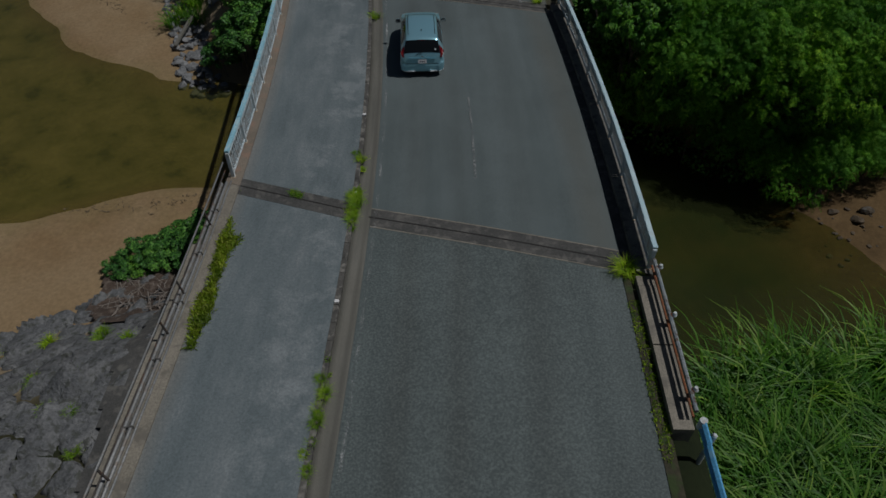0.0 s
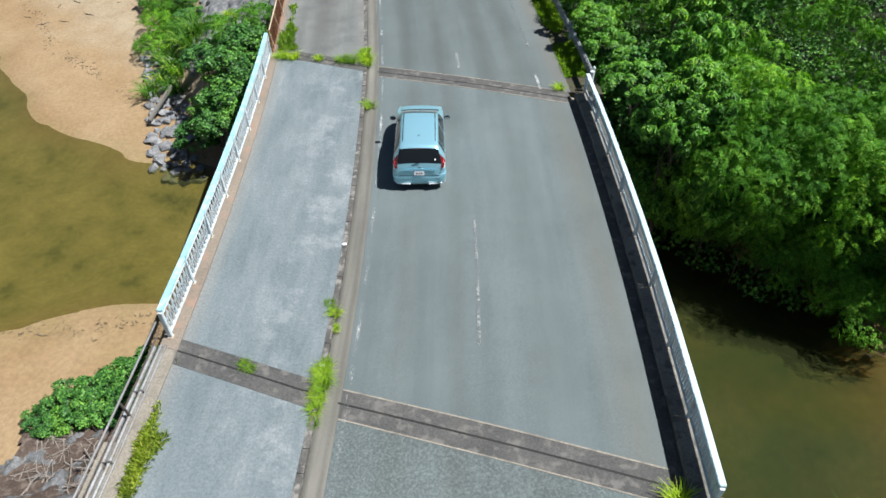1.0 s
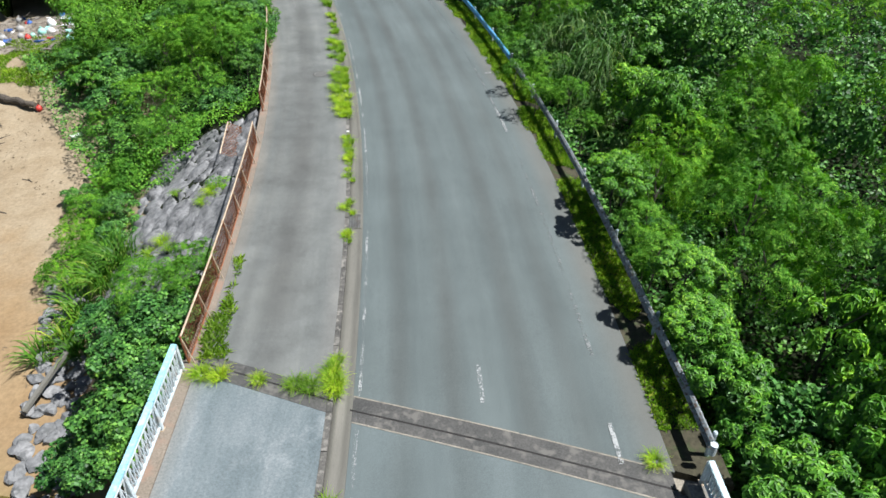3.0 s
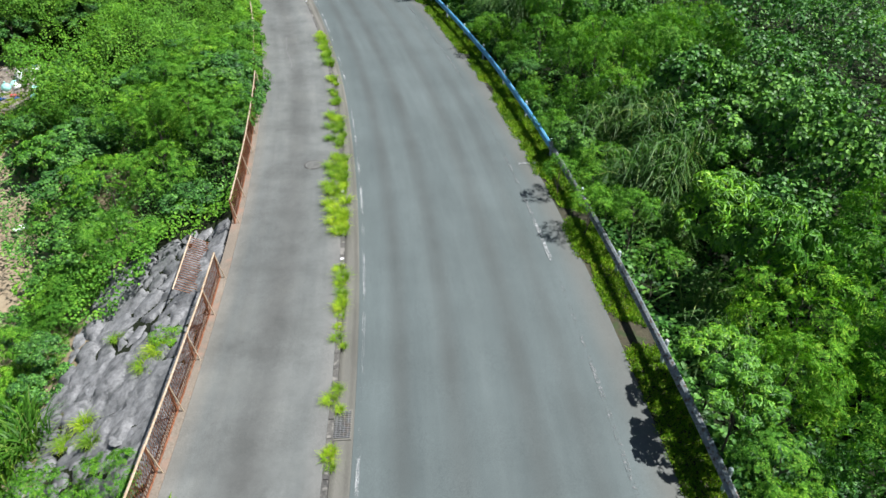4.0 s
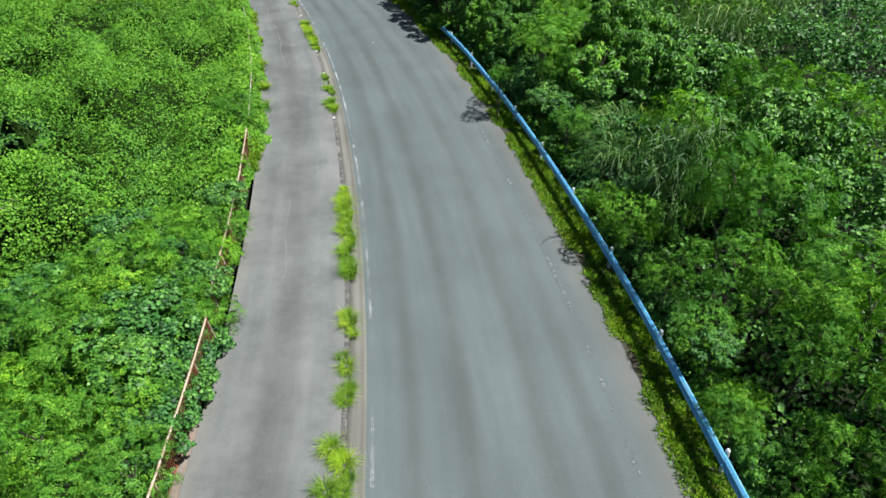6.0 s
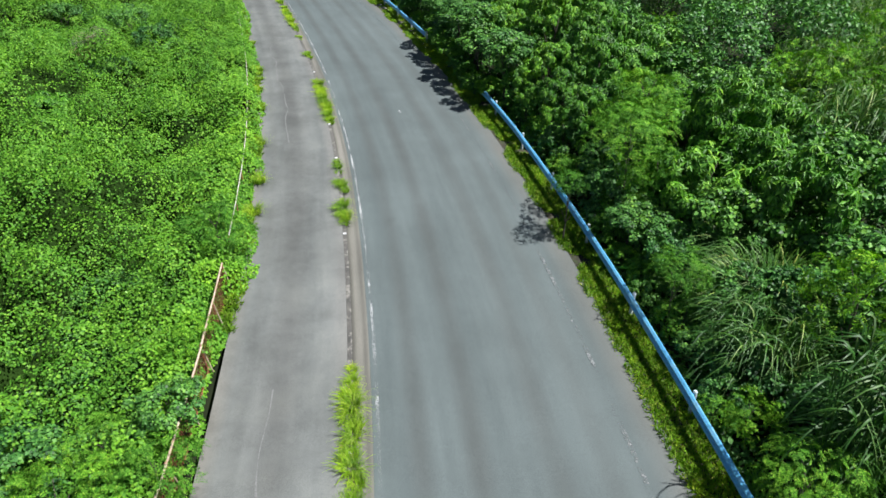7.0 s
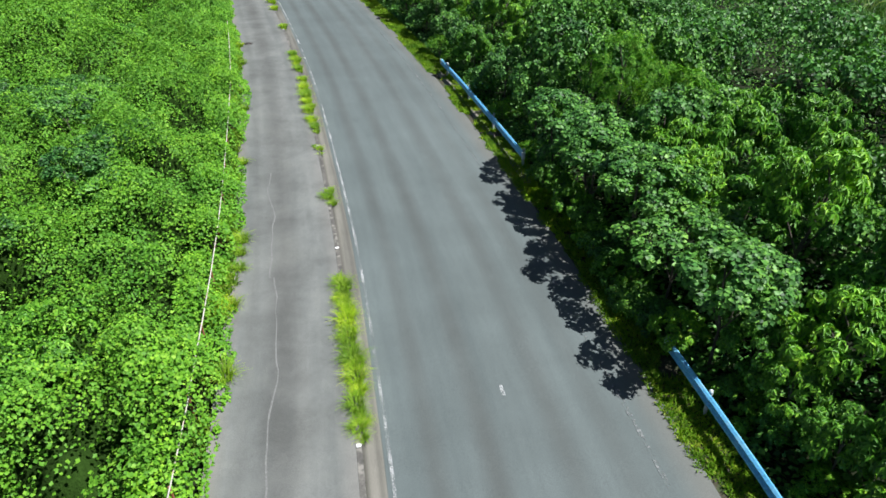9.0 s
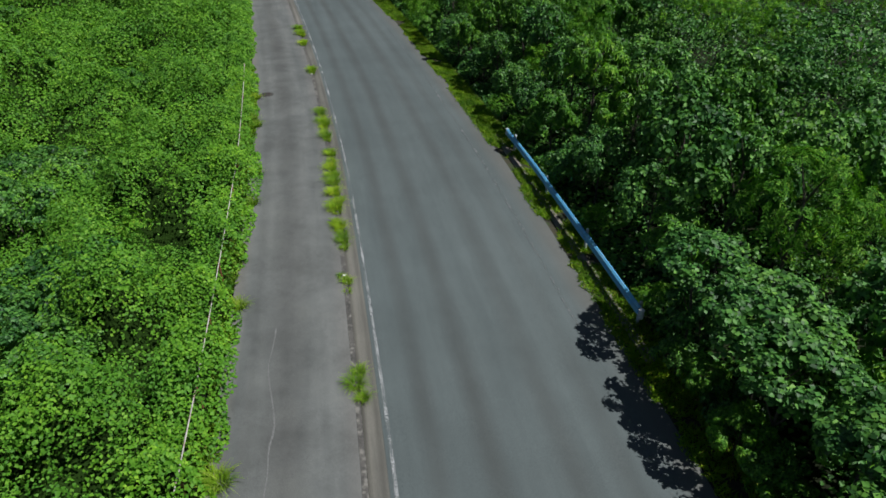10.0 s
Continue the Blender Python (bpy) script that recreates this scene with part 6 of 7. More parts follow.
# ---- rocks ----
def rock_mesh(seed, material=ROCK):
    r = random.Random(seed)
    bm = bmesh.new()
    bmesh.ops.create_icosphere(bm, subdivisions=2, radius=0.5)
    sx, sy, sz = r.uniform(0.8, 1.2), r.uniform(0.7, 1.1), r.uniform(0.45, 0.7)
    cuts = [(Vector((r.gauss(0, 1), r.gauss(0, 1), r.gauss(0, 1))).normalized(), r.uniform(0.22, 0.4)) for _ in range(13)]
    for v in bm.verts:
        for n_, d_ in cuts:
            over = v.co.dot(n_) - d_
            if over > 0:
                v.co -= n_ * over
        v.co = Vector((v.co.x * sx, v.co.y * sy, v.co.z * sz)) + Vector((r.uniform(-0.015, 0.015), r.uniform(-0.015, 0.015), r.uniform(-0.015, 0.015)))
    me = bpy.data.meshes.new("rock")
    bm.to_mesh(me)
    bm.free()
    me.materials.append(material)
    return me


ROCKS = [rock_mesh(90 + k) for k in range(8)]
DARK_ROCKS = [rock_mesh(90 + k, ROCK_DARK) for k in range(8)]
BROWN_ROCKS = [rock_mesh(90 + k, ROCK_BROWN) for k in range(8)]


def rock_field(name, label, spots, lo, hi, flat=0.8, pool=ROCKS):
    ob = thing(name, label, "rocks", kind="structure")
    for x, y in spots:
        z = float(ground_z(x, y))
        s = pick.uniform(lo, hi)
        child("rock", pick.choice(pool), ob, at=pose(x, y, z + 0.06 * s, pick.uniform(-14, 14), pick.uniform(-14, 14), pick.uniform(0, 360)) @ Matrix.Diagonal((s, s, s * flat, 1)))


def jitter_grid(x0, x1, y0, y1, step, test):
    out = []
    for x in np.arange(x0, x1, step):
        for y in np.arange(y0, y1, step):
            p, q = x + pick.uniform(-0.35, 0.35) * step, y + pick.uniform(-0.35, 0.35) * step
            if test(p, q):
                out.append((p, q))
    return out


rock_field("rock_revetment", "grey rock revetment below the near abutment", jitter_grid(-20, -8.4, 1.5, 17, 3.4, lambda x, y: y < 13.9 + 0.55 * (x + 15.5) + 0.4 and not (x > -10.6 and y > 14.2)), 0.4, 0.8, 0.3, DARK_ROCKS)
rock_field("rock_pile", "grey rocks piled at the river's edge", jitter_grid(-18.2, -11.4, 30.4, 41.5, 0.5, lambda x, y: abs(x - (-14.2 + (33.5 - y) * 0.4)) < 1.15 and not (y > 37 and x > -15.6)), 0.6, 0.95, 0.9)
rock_field("rock_slope", "grey stone paving on the slope below the fence", jitter_grid(-17.2, -9.8, 38.6, 49.4, 2.1, lambda x, y: x < -9.9 - 0.24 * (y - 38) + 0.2 and x > -14.2 - 0.2 * (y - 38)), 0.6, 1.15, 0.3)
rock_field("bank_rocks", "dark rocks on the far muddy bank", [(15.6, 22.2), (16.3, 22.6), (16.9, 21.9), (17.4, 22.4), (17.0, 20.6), (17.8, 20.0), (18.4, 20.6), (16.4, 21.2)], 0.45, 0.9, 0.8, BROWN_ROCKS)
def bed(name, label, x0, x1, y0, y1, test, lift, cell, tilt=0.09, rough=0.02, material=ROCK):
    """Stones set in mortar on the slope: flat facets, tilted a little each way, with open cracks here and there."""
    bx_, by_ = np.meshgrid(np.arange(x0, x1, 0.11), np.arange(y0, y1, 0.11))
    r_ = np.random.default_rng(17)
    sx_, sy_ = np.meshgrid(np.arange(x0 - cell, x1 + cell, cell), np.arange(y0 - cell, y1 + cell, cell))
    sx_, sy_ = (sx_ + r_.uniform(-0.42, 0.42, sx_.shape) * cell).ravel(), (sy_ + r_.uniform(-0.42, 0.42, sy_.shape) * cell).ravel()
    wx_, wy_ = bx_ + 0.12 * bumps(bx_, by_, 0.45, 2), by_ + 0.12 * bumps(bx_, by_, 0.45, 3)
    first, second, own = np.full(bx_.shape, 99.0), np.full(bx_.shape, 99.0), np.zeros(bx_.shape, int)
    for k_ in range(len(sx_)):
        d_ = np.hypot(wx_ - sx_[k_], wy_ - sy_[k_])
        nearer = d_ < first
        second = np.where(nearer, first, np.minimum(second, d_))
        own = np.where(nearer, k_, own)
        first = np.where(nearer, d_, first)
    tx_, ty_, tz_ = r_.normal(size=(3, len(sx_)))
    face = 0.05 * tz_[own] + tilt * tx_[own] * (wx_ - sx_[own]) + tilt * ty_[own] * (wy_ - sy_[own])
    crack = smooth(0.15, 0.03, second - first) * (0.09 + 0.4 * smooth(-0.05, 0.25, bumps(bx_, by_, 1.3, 4)))
    bz_ = ground_z(bx_, by_) + lift + face - crack + rough * bumps(bx_, by_, 0.25, 1) + rough * bumps(bx_, by_, 0.6, 2)
    bi = np.arange(bx_.size).reshape(bx_.shape)
    good = test(bx_, by_)
    q = np.stack([bi[:-1, :-1], bi[:-1, 1:], bi[1:, 1:], bi[1:, :-1]], -1)[good[:-1, :-1] & good[1:, 1:]]
    thing(name, label, "rocks", kind="structure", data=bulk_mesh(name, np.stack([bx_.ravel(), by_.ravel(), bz_.ravel()], 1), q, material))


bed("rock_bed_slope", "grey stone slope with open cracks between the stones", -17.4, -8.0, 37.6, 49.8, lambda x, y: (offset_of(x, y)[0] < -4.12) & (x > -14.4 - 0.2 * (y - 38)), 0.16, 0.8, 0.13, 0.035)
bed("rock_bed_near", "grey stone slope with open cracks below the near abutment", -20.4, -7.6, 1.0, 17.2, lambda x, y: (y < 14.2 + 0.55 * (x + 15.5)) & (offset_of(x, y)[0] < -4.15) & ~((x > -10.6) & (y > 15.0)) & (x > -19.0 + 1.2 * bumps(x, y, 2.0, 1)) & (y > 2.6 + 1.2 * bumps(x, y, 2.0, 3)), 0.26, 1.05, 0.13, 0.035, ROCK_DARK)
bar = thing("concrete_post", "fallen pale concrete post lying on the rocks", "post")
pa, pb = Vector((-15.55, 34.3, -4.62)), Vector((-15.0, 36.6, -3.95))
part("shaft", box_bm((0.17, (pb - pa).length, 0.15), (pa + pb) / 2, 0.015, None, (pb - pa).to_track_quat("Y", "Z").to_matrix().to_4x4()), GUTTER, bar)
DRIFTWOOD = mottled("bleached_wood", (0.16, 0.14, 0.12), (0.27, 0.24, 0.21), None, 2.0, 14, 0.9, 0.5, 0.02)
# dead branches beside the near abutment
for k in range(48):
    x, y = pick.uniform(-12.6, -9.8), pick.uniform(14.3, 17.2)
    me = bpy.data.meshes.new("branch")
    bm = rod_bm((-0.6, 0, 0), (0.1, 0.1, 0.08), 0.022, None, 6)
    rod_bm((0.1, 0.1, 0.08), (0.7, -0.08, 0.02), 0.018, bm, 6, 0.006)
    rod_bm((0.1, 0.1, 0.08), (0.4, 0.45, 0.12), 0.012, bm, 5, 0.004)
    bm.to_mesh(me)
    bm.free()
    me.materials.append(DRIFTWOOD)
    thing("dead_branch", "bare grey-brown dead branch on the rocks", "branch", "dead branches on the rocks", data=me, at=pose(x, y, float(ground_z(x, y)) + 0.2, pick.uniform(-10, 10), pick.uniform(-10, 10), pick.uniform(0, 360)))
SEAL = mottled("crack_sealant", (0.135, 0.14, 0.137), (0.165, 0.17, 0.166), None, 2, 20, 0.85, 0.1, 0.002)
# pale crack sealing along the footway
for s0, s1, o0 in ((88.0, 97.0, -2.15), (97.0, 104.5, -2.3), (66.0, 71.5, -2.2)):
    ys = np.linspace(s0, s1, 26)
    bm = bmesh.new()
    rows = []
    for y in ys:
        o = o0 + 0.16 * float(bumps(y, 1.0, 2.0, 2)) + 0.06 * float(bumps(y, 5.0, 0.7, 3))
        w = 0.02 + 0.014 * float(bumps(y, 8.0, 0.9, 1))
        rows.append((bm.verts.new(place(y, o - w, 0.154)), bm.verts.new(place(y, o + w, 0.154))))
    for p_, q_ in zip(rows[:-1], rows[1:]):
        bm.faces.new((p_[0], p_[1], q_[1], q_[0]))
    me = bpy.data.meshes.new("crack_seal")
    bm.to_mesh(me)
    bm.free()
    me.materials.append(SEAL)
    thing("crack_seal", "pale sealed crack along the footway", "crack", kind="structure", data=me)
for k in range(34):
    x = pick.uniform(-18.5, -9.6)
    y = pick.uniform(2.5, 13.2 + 0.5 * (x + 15.5))
    plant(x, y, float(ground_z(x, y)) + 0.12, TUFT, pick.uniform(0.5, 0.9), "weed_tuft", "green weed tuft growing between the rocks", "weed", "weeds between the rocks")
for x, y, sz in ((-11.2, 42.6, 1.1), (-12.6, 41.0, 1.0), (-12.9, 40.4, 1.0), (-11.9, 40.2, 0.9), (-11.0, 43.2, 1.2), (-13.4, 44.6, 0.8)):
    plant(x, y, float(ground_z(x, y)) + 0.1, TUFT, sz, "weed_tuft", "green weed tuft growing between the rocks", "weed", "weeds between the rocks")


# dark lines of washed-up weed and leaf litter on the sand
def wrack(label, curve, n, wide):
    r = np.random.default_rng(21)
    t_ = r.uniform(0, 1, n)
    cx_, cy_ = curve(t_)
    x_, y_ = cx_ + r.normal(size=n) * wide, cy_ + r.normal(size=n) * wide
    ok_ = bumps(x_, y_, 1.3, 2) > -0.2
    x_, y_ = x_[ok_], y_[ok_]
    m = len(x_)
    a_ = unit(np.stack([r.normal(size=m), r.normal(size=m), r.normal(size=m) * 0.1], 1))
    ln = r.uniform(0.06, 0.28, m)
    v_, f_ = leaf_blades(np.stack([x_, y_, ground_z(x_, y_) + 0.02], 1), a_, np.tile([0.0, 0.0, 1.0], (m, 1)), ln, ln * 0.25, 0.1, 0.0)
    joined_leaves("wrack_line", label, [(v_, f_)], LITTER_BROWN)


LITTER_BROWN = mottled("washed_up_weed", (0.1, 0.075, 0.045), (0.17, 0.13, 0.08), None, 2, 20, 0.9, 0.2, 0.01)
wrack("thin dark line of washed-up weed across the sand", lambda t_: (-31 + 14.5 * t_ + np.sin(t_ * 7) * 0.5, 50.5 - 14.5 * t_ ** 0.8 + np.sin(t_ * 11) * 0.4), 260, 0.2)
wrack("dark washed-up weed along the near water's edge", lambda t_: (-17 + 7.2 * t_, 20.6 + 1.0 * t_ + np.sin(t_ * 9) * 0.2), 110, 0.25)
wrack("scattered dark litter on the upper beach", lambda t_: (-30 + 10 * t_, 56 - 9 * t_), 260, 1.4)

# ---- the car ----
def car():
    """A compact hatchback; its own axes: x across, y forward, origin on the road below its middle."""
    ob = thing("car", "pale metallic blue compact hatchback on the bridge lane", "car")
    PAINT, t, p = mat("car_paint", 0.28, 0.55, 0.5)
    p.inputs["Base Color"].default_value = (0.2, 0.44, 0.56, 1)
    p.inputs["Coat Weight"].default_value = 0.6
    p.inputs["Coat Roughness"].default_value = 0.06
    flake = noise_tex(t, 220.0, 2)
    t.links.new(ramp(t, flake, (0.3, (0.26, 0.55, 0.66)), (0.7, (0.33, 0.62, 0.72))), p.inputs["Base Color"])
    GLASS, t, p = mat("tinted_glass", 0.04, 0.0, 0.35)
    p.inputs["Base Color"].default_value = (0.008, 0.01, 0.011, 1)
    # The windscreen's pale reflection is painted as its base colour.
    SCREEN, t, p = mat("windscreen_glass", 0.05, 0.0, 0.6)
    t.links.new(ramp(t, noise_tex(t, 1.5, 2), (0.4, (0.1, 0.11, 0.1)), (0.6, (0.2, 0.2, 0.18))), p.inputs["Base Color"])
    BLACK = mottled("black_plastic", (0.01, 0.01, 0.011), (0.018, 0.018, 0.019), None, 3, 60, 0.5, 0.1, 0.002)
    RED, t, p = mat("red_lamp_lens", 0.12, 0.0, 0.6)
    p.inputs["Base Color"].default_value = (0.14, 0.004, 0.006, 1)
    CHROME = mottled("chrome", (0.6, 0.62, 0.64), (0.7, 0.72, 0.74), None, 4, 60, 0.15, 0.02, 0.001, 1.0)
    WHITE = mottled("white_plastic", (0.7, 0.71, 0.72), (0.78, 0.79, 0.8), None, 4, 60, 0.35, 0.02, 0.001)
    SILVER = mottled("silver_plastic", (0.62, 0.65, 0.66), (0.7, 0.73, 0.74), None, 4, 60, 0.35, 0.02, 0.001, 0.2)
    PINK, t, p = mat("pale_red_lens", 0.15, 0.0, 0.6)
    p.inputs["Base Color"].default_value = (0.5, 0.12, 0.12, 1)
    RUBBER = mottled("tyre_rubber", (0.015, 0.015, 0.015), (0.025, 0.025, 0.024), None, 5, 60, 0.85, 0.3, 0.004)

    # the outline of the body along its length: height, half width at the waist, half width of the roof
    ky = [-2.06, -2.05, -2.02, -1.98, -1.93, -1.84, -1.72, -1.64, -1.4, -1.0, -0.5, 0.0, 0.3, 0.7, 1.2, 1.3, 1.7, 1.93, 2.02, 2.05]
    top = [0.56, 0.72, 0.86, 0.96, 1.06, 1.24, 1.43, 1.475, 1.505, 1.53, 1.54, 1.52, 1.475, 1.29, 1.03, 0.985, 0.9, 0.78, 0.66, 0.55]
    wid = [0.66, 0.74, 0.8, 0.84, 0.86, 0.872, 0.876, 0.876, 0.873, 0.868, 0.866, 0.866, 0.865, 0.86, 0.845, 0.84, 0.8, 0.7, 0.6, 0.52]
    roof = [0.6, 0.66, 0.7, 0.735, 0.725, 0.69, 0.645, 0.625, 0.615, 0.618, 0.622, 0.62, 0.615, 0.62, 0.68, 0.69, 0.68, 0.62, 0.54, 0.46]
    fine_y = np.linspace(-2.06, 2.05, 138)
    ease = np.array([0.25, 0.5, 0.25])
    curves = []
    for line in (top, wid, roof):
        c = np.interp(fine_y, ky, line)
        for _ in range(2):
            c[1:-1] = np.convolve(c, ease, "valid")
        curves.append(c)
    top, wid, roof = curves
    ky = fine_y

    def at(y, v):
        """A point of the skin: y along the car, v from the sill (0) up the side over the roof's middle (9)."""
        zt, hw, ht = np.interp(y, ky, top), np.interp(y, ky, wid), np.interp(y, ky, roof)
        belt = min(0.95 + 0.05 * smooth(-0.4, -1.6, y), zt - 0.04)
        low = 0.2 + 0.06 * smooth(1.6, 2.05, abs(y))
        pts = [(hw * 0.9, low), (hw * 0.975, 0.3), (hw, 0.48), (hw * 0.992, min(0.72, belt - 0.02)), (hw * 0.965, belt), (hw * 0.965 * 0.55 + ht * 0.45, belt * 0.5 + (zt - 0.06) * 0.5),
               (ht, max(zt - 0.055, belt + 0.005)), (ht * 0.93, max(zt - 0.015, belt + 0.01)), (ht * 0.5, max(zt + 0.008, belt + 0.015)), (0.0, max(zt + 0.016, belt + 0.02))]
        i = min(int(v), 8)
        f = v - i
        return Vector((pts[i][0] * (1 - f) + pts[i + 1][0] * f, y, pts[i][1] * (1 - f) + pts[i + 1][1] * f))

    def patch(y0, y1, v0, v1, ny, nv, lift, side=0):
        """A piece of the skin, lifted off it; side: +1 right, -1 left, 0 across the middle."""
        bm = bmesh.new()
        grid = []
        vs = list(np.linspace(v0, v1, nv))
        line = [(v, 1) for v in vs] + ([(v, -1) for v in vs[::-1][1:]] if side == 0 else [])
        for y in np.linspace(y0, y1, ny):
            row = []
            for v, s in line:
                q = at(y, v)
                e = 0.01
                du, dv = at(min(y + e, 2.05), v) - at(max(y - e, -2.06), v), at(y, min(v + 0.05, 9)) - at(y, max(v - 0.05, 0))
                n = dv.cross(du)
                n = -n.normalized() if n.length > 1e-9 else Vector((0, 0, 1))
                if n.x < -0.2 or (abs(n.x) < 0.2 and n.z < 0):
                    n = -n
                q = q + n * lift
                row.append(bm.verts.new((q.x * s * (side or 1), q.y, q.z)))
            grid.append(row)
        for a, b in zip(grid[:-1], grid[1:]):
            for i in range(len(a) - 1):
                bm.faces.new((a[i], a[i + 1], b[i + 1], b[i]))
        bmesh.ops.remove_doubles(bm, verts=bm.verts, dist=0.0005)
        bmesh.ops.recalc_face_normals(bm, faces=bm.faces)
        return bm

    # body shell with closed ends
    bm = bmesh.new()
    rows = []
    yy = sorted(set(np.round(np.concatenate([np.linspace(-2.06, 2.05, 60)]), 4)))
    vs = np.concatenate([np.arange(0, 9.01, 0.5)])
    for y in yy:
        right = [at(y, v) for v in vs]
        rows.append([bm.verts.new(q) for q in right] + [bm.verts.new((-q.x, q.y, q.z)) for q in right[::-1][1:]])
    for a, b in zip(rows[:-1], rows[1:]):
        for i in range(len(a) - 1):
            bm.faces.new((a[i], a[i + 1], b[i + 1], b[i]))
        bm.faces.new((a[-1], a[0], b[0], b[-1]))
    bm.faces.new(rows[0])
    bm.faces.new(rows[-1][::-1])
    bmesh.ops.recalc_face_normals(bm, faces=bm.faces)
    part("body", bm, PAINT, ob, smooth=True)
    part("rear_window", patch(-1.955, -1.675, 6.3, 9, 12, 8, 0.006), GLASS, ob, "dark rear window", True)
    part("windscreen_header", patch(0.33, 0.47, 6.5, 9, 5, 8, 0.007), BLACK, ob, "black shade band above the windscreen", True)
    part("windscreen", patch(0.47, 1.14, 6.6, 9, 12, 6, 0.006), SCREEN, ob, "windscreen with its pale reflection painted in", True)
    part("scuttle", patch(1.14, 1.34, 6.4, 9, 4, 6, 0.006), BLACK, ob, "black strip below the windscreen", True)
    for s in (-1, 1):
        for y0, y1 in ((-1.45, -1.22), (-1.17, -0.28), (-0.2, 0.72)):
            part("side_window", patch(y0, y1, 4.15, 5.85, 10, 5, 0.005, s), GLASS, ob, "dark tinted side window", True)
        lamp = part("tail_lamp", patch(-2.0, -1.8, 4.0, 6.1, 10, 8, 0.013, s), RED, ob, "red tail lamp", True)
        part("reversing_lens", patch(-2.0, -1.93, 3.75, 4.0, 4, 3, 0.013, s), WHITE, lamp)
        part("lamp_band", patch(-1.97, -1.86, 4.7, 5.0, 5, 3, 0.017, s), PINK, lamp, "pale pink lens band")
        part("roof_seam", patch(-1.4, 0.3, 7.12, 7.22, 20, 2, 0.004, s), BLACK, ob, "black roof seam", True)
        part("head_lamp", patch(1.62, 1.95, 4.2, 5.8, 8, 4, 0.008, s), WHITE, ob, "clear head lamp", True)
        part("door_seam", patch(-0.25, -0.235, 1.2, 4.1, 3, 8, 0.003, s), BLACK, ob)
        for y in (-1.0, 0.0):
            part("door_handle", box_bm((0.03, 0.16, 0.03), (s * 0.845, y, 0.84), 0.008), PAINT, ob)
        part("sill", patch(-1.1, 1.05, 0.0, 0.9, 12, 3, 0.004, s), BLACK, ob)
        m = part("mirror", box_bm((0.2, 0.1, 0.14), (s * 0.95, 0.72, 1.02), 0.035), BLACK, ob, "door mirror with a black housing")
        part("mirror_cover", box_bm((0.17, 0.05, 0.1), (s * 0.955, 0.77, 1.035), 0.024), PAINT, m)
        part("mirror_glass", box_bm((0.15, 0.01, 0.1), (s * 0.95, 0.668, 1.02), 0.003), CHROME, m)
        part("bumper_vent", box_bm((0.3, 0.05, 0.055), (s * 0.6, -2.03, 0.38), 0.02, None, Matrix.Rotation(radians(-12 * s), 4, "Y")), BLACK, ob, "black bumper vent")
        part("lower_lip", box_bm((0.4, 0.06, 0.04), (s * 0.5, -2.055, 0.27), 0.01, None, Matrix.Rotation(radians(9 * s), 4, "Z")), SILVER, ob, "silver lower lip")
        part("corner_lip", box_bm((0.24, 0.05, 0.04), (s * 0.765, -1.985, 0.275), 0.012, None, Matrix.Rotation(radians(44 * s), 4, "Z")), SILVER, ob, "silver corner of the lower lip")
    part("spoiler", patch(-1.72, -1.5, 6.5, 9, 6, 8, 0.022), PAINT, ob, smooth=True)
    part("brake_light", box_bm((0.3, 0.02, 0.02), (0, -1.735, 1.43), 0.005), RED, ob)
    part("rear_bumper", patch(-2.06, -1.8, 0.5, 2.7, 10, 8, 0.014), PAINT, ob, smooth=True)
    for s in (-1, 1):
        part("hatch_seam", patch(-2.045, -1.96, 5.2, 5.32, 8, 2, 0.004, s), BLACK, ob, "dark seam beside the hatch", True)
    part("bumper_seam", box_bm((1.3, 0.012, 0.012), (0, -2.056, 0.6), 0.003), BLACK, ob, "dark seam above the bumper")
    part("hatch_lip", box_bm((1.12, 0.03, 0.03), (0, -2.035, 0.845), 0.012), PAINT, ob)
    part("rear_valance", box_bm((1.25, 0.08, 0.1), (0, -2.0, 0.23), 0.02), BLACK, ob, "black lower valance")
    part("hatch_crease", box_bm((1.1, 0.025, 0.02), (0, -2.045, 0.8), 0.008), PAINT, ob)
    plate = part("number_plate", box_bm((0.33, 0.012, 0.165), (0, -2.062, 0.7), 0.004, None, Matrix.Rotation(radians(-12), 4, "X")), WHITE, ob, "white number plate")
    for k, w in ((-0.08, 0.05), (0.0, 0.05), (0.08, 0.05)):
        part("bar", box_bm((w, 0.004, 0.06), (k, -2.071, 0.69), 0.0, None, Matrix.Rotation(radians(-12), 4, "X")), BLACK, plate)
    part("badge", box_bm((0.1, 0.015, 0.05), (0, -2.03, 0.88), 0.006), CHROME, ob)
    part("wiper", box_bm((0.34, 0.02, 0.02), (-0.1, -1.985, 1.0), 0.004, None, Matrix.Rotation(radians(-24), 4, "Y")), BLACK, ob)
    part("aerial", rod_bm((0, -1.1, 1.49), (0, -1.2, 1.6), 0.03, None, 8, 0.012), BLACK, ob)
    part("sticker", box_bm((0.05, 0.004, 0.05), (0.52, -1.915, 1.12), 0.0, None, Matrix.Rotation(radians(-50), 4, "X")), WHITE, ob)
    part("underbody", box_bm((1.5, 3.8, 0.1), (0, 0, 0.23), 0.02), BLACK, ob)
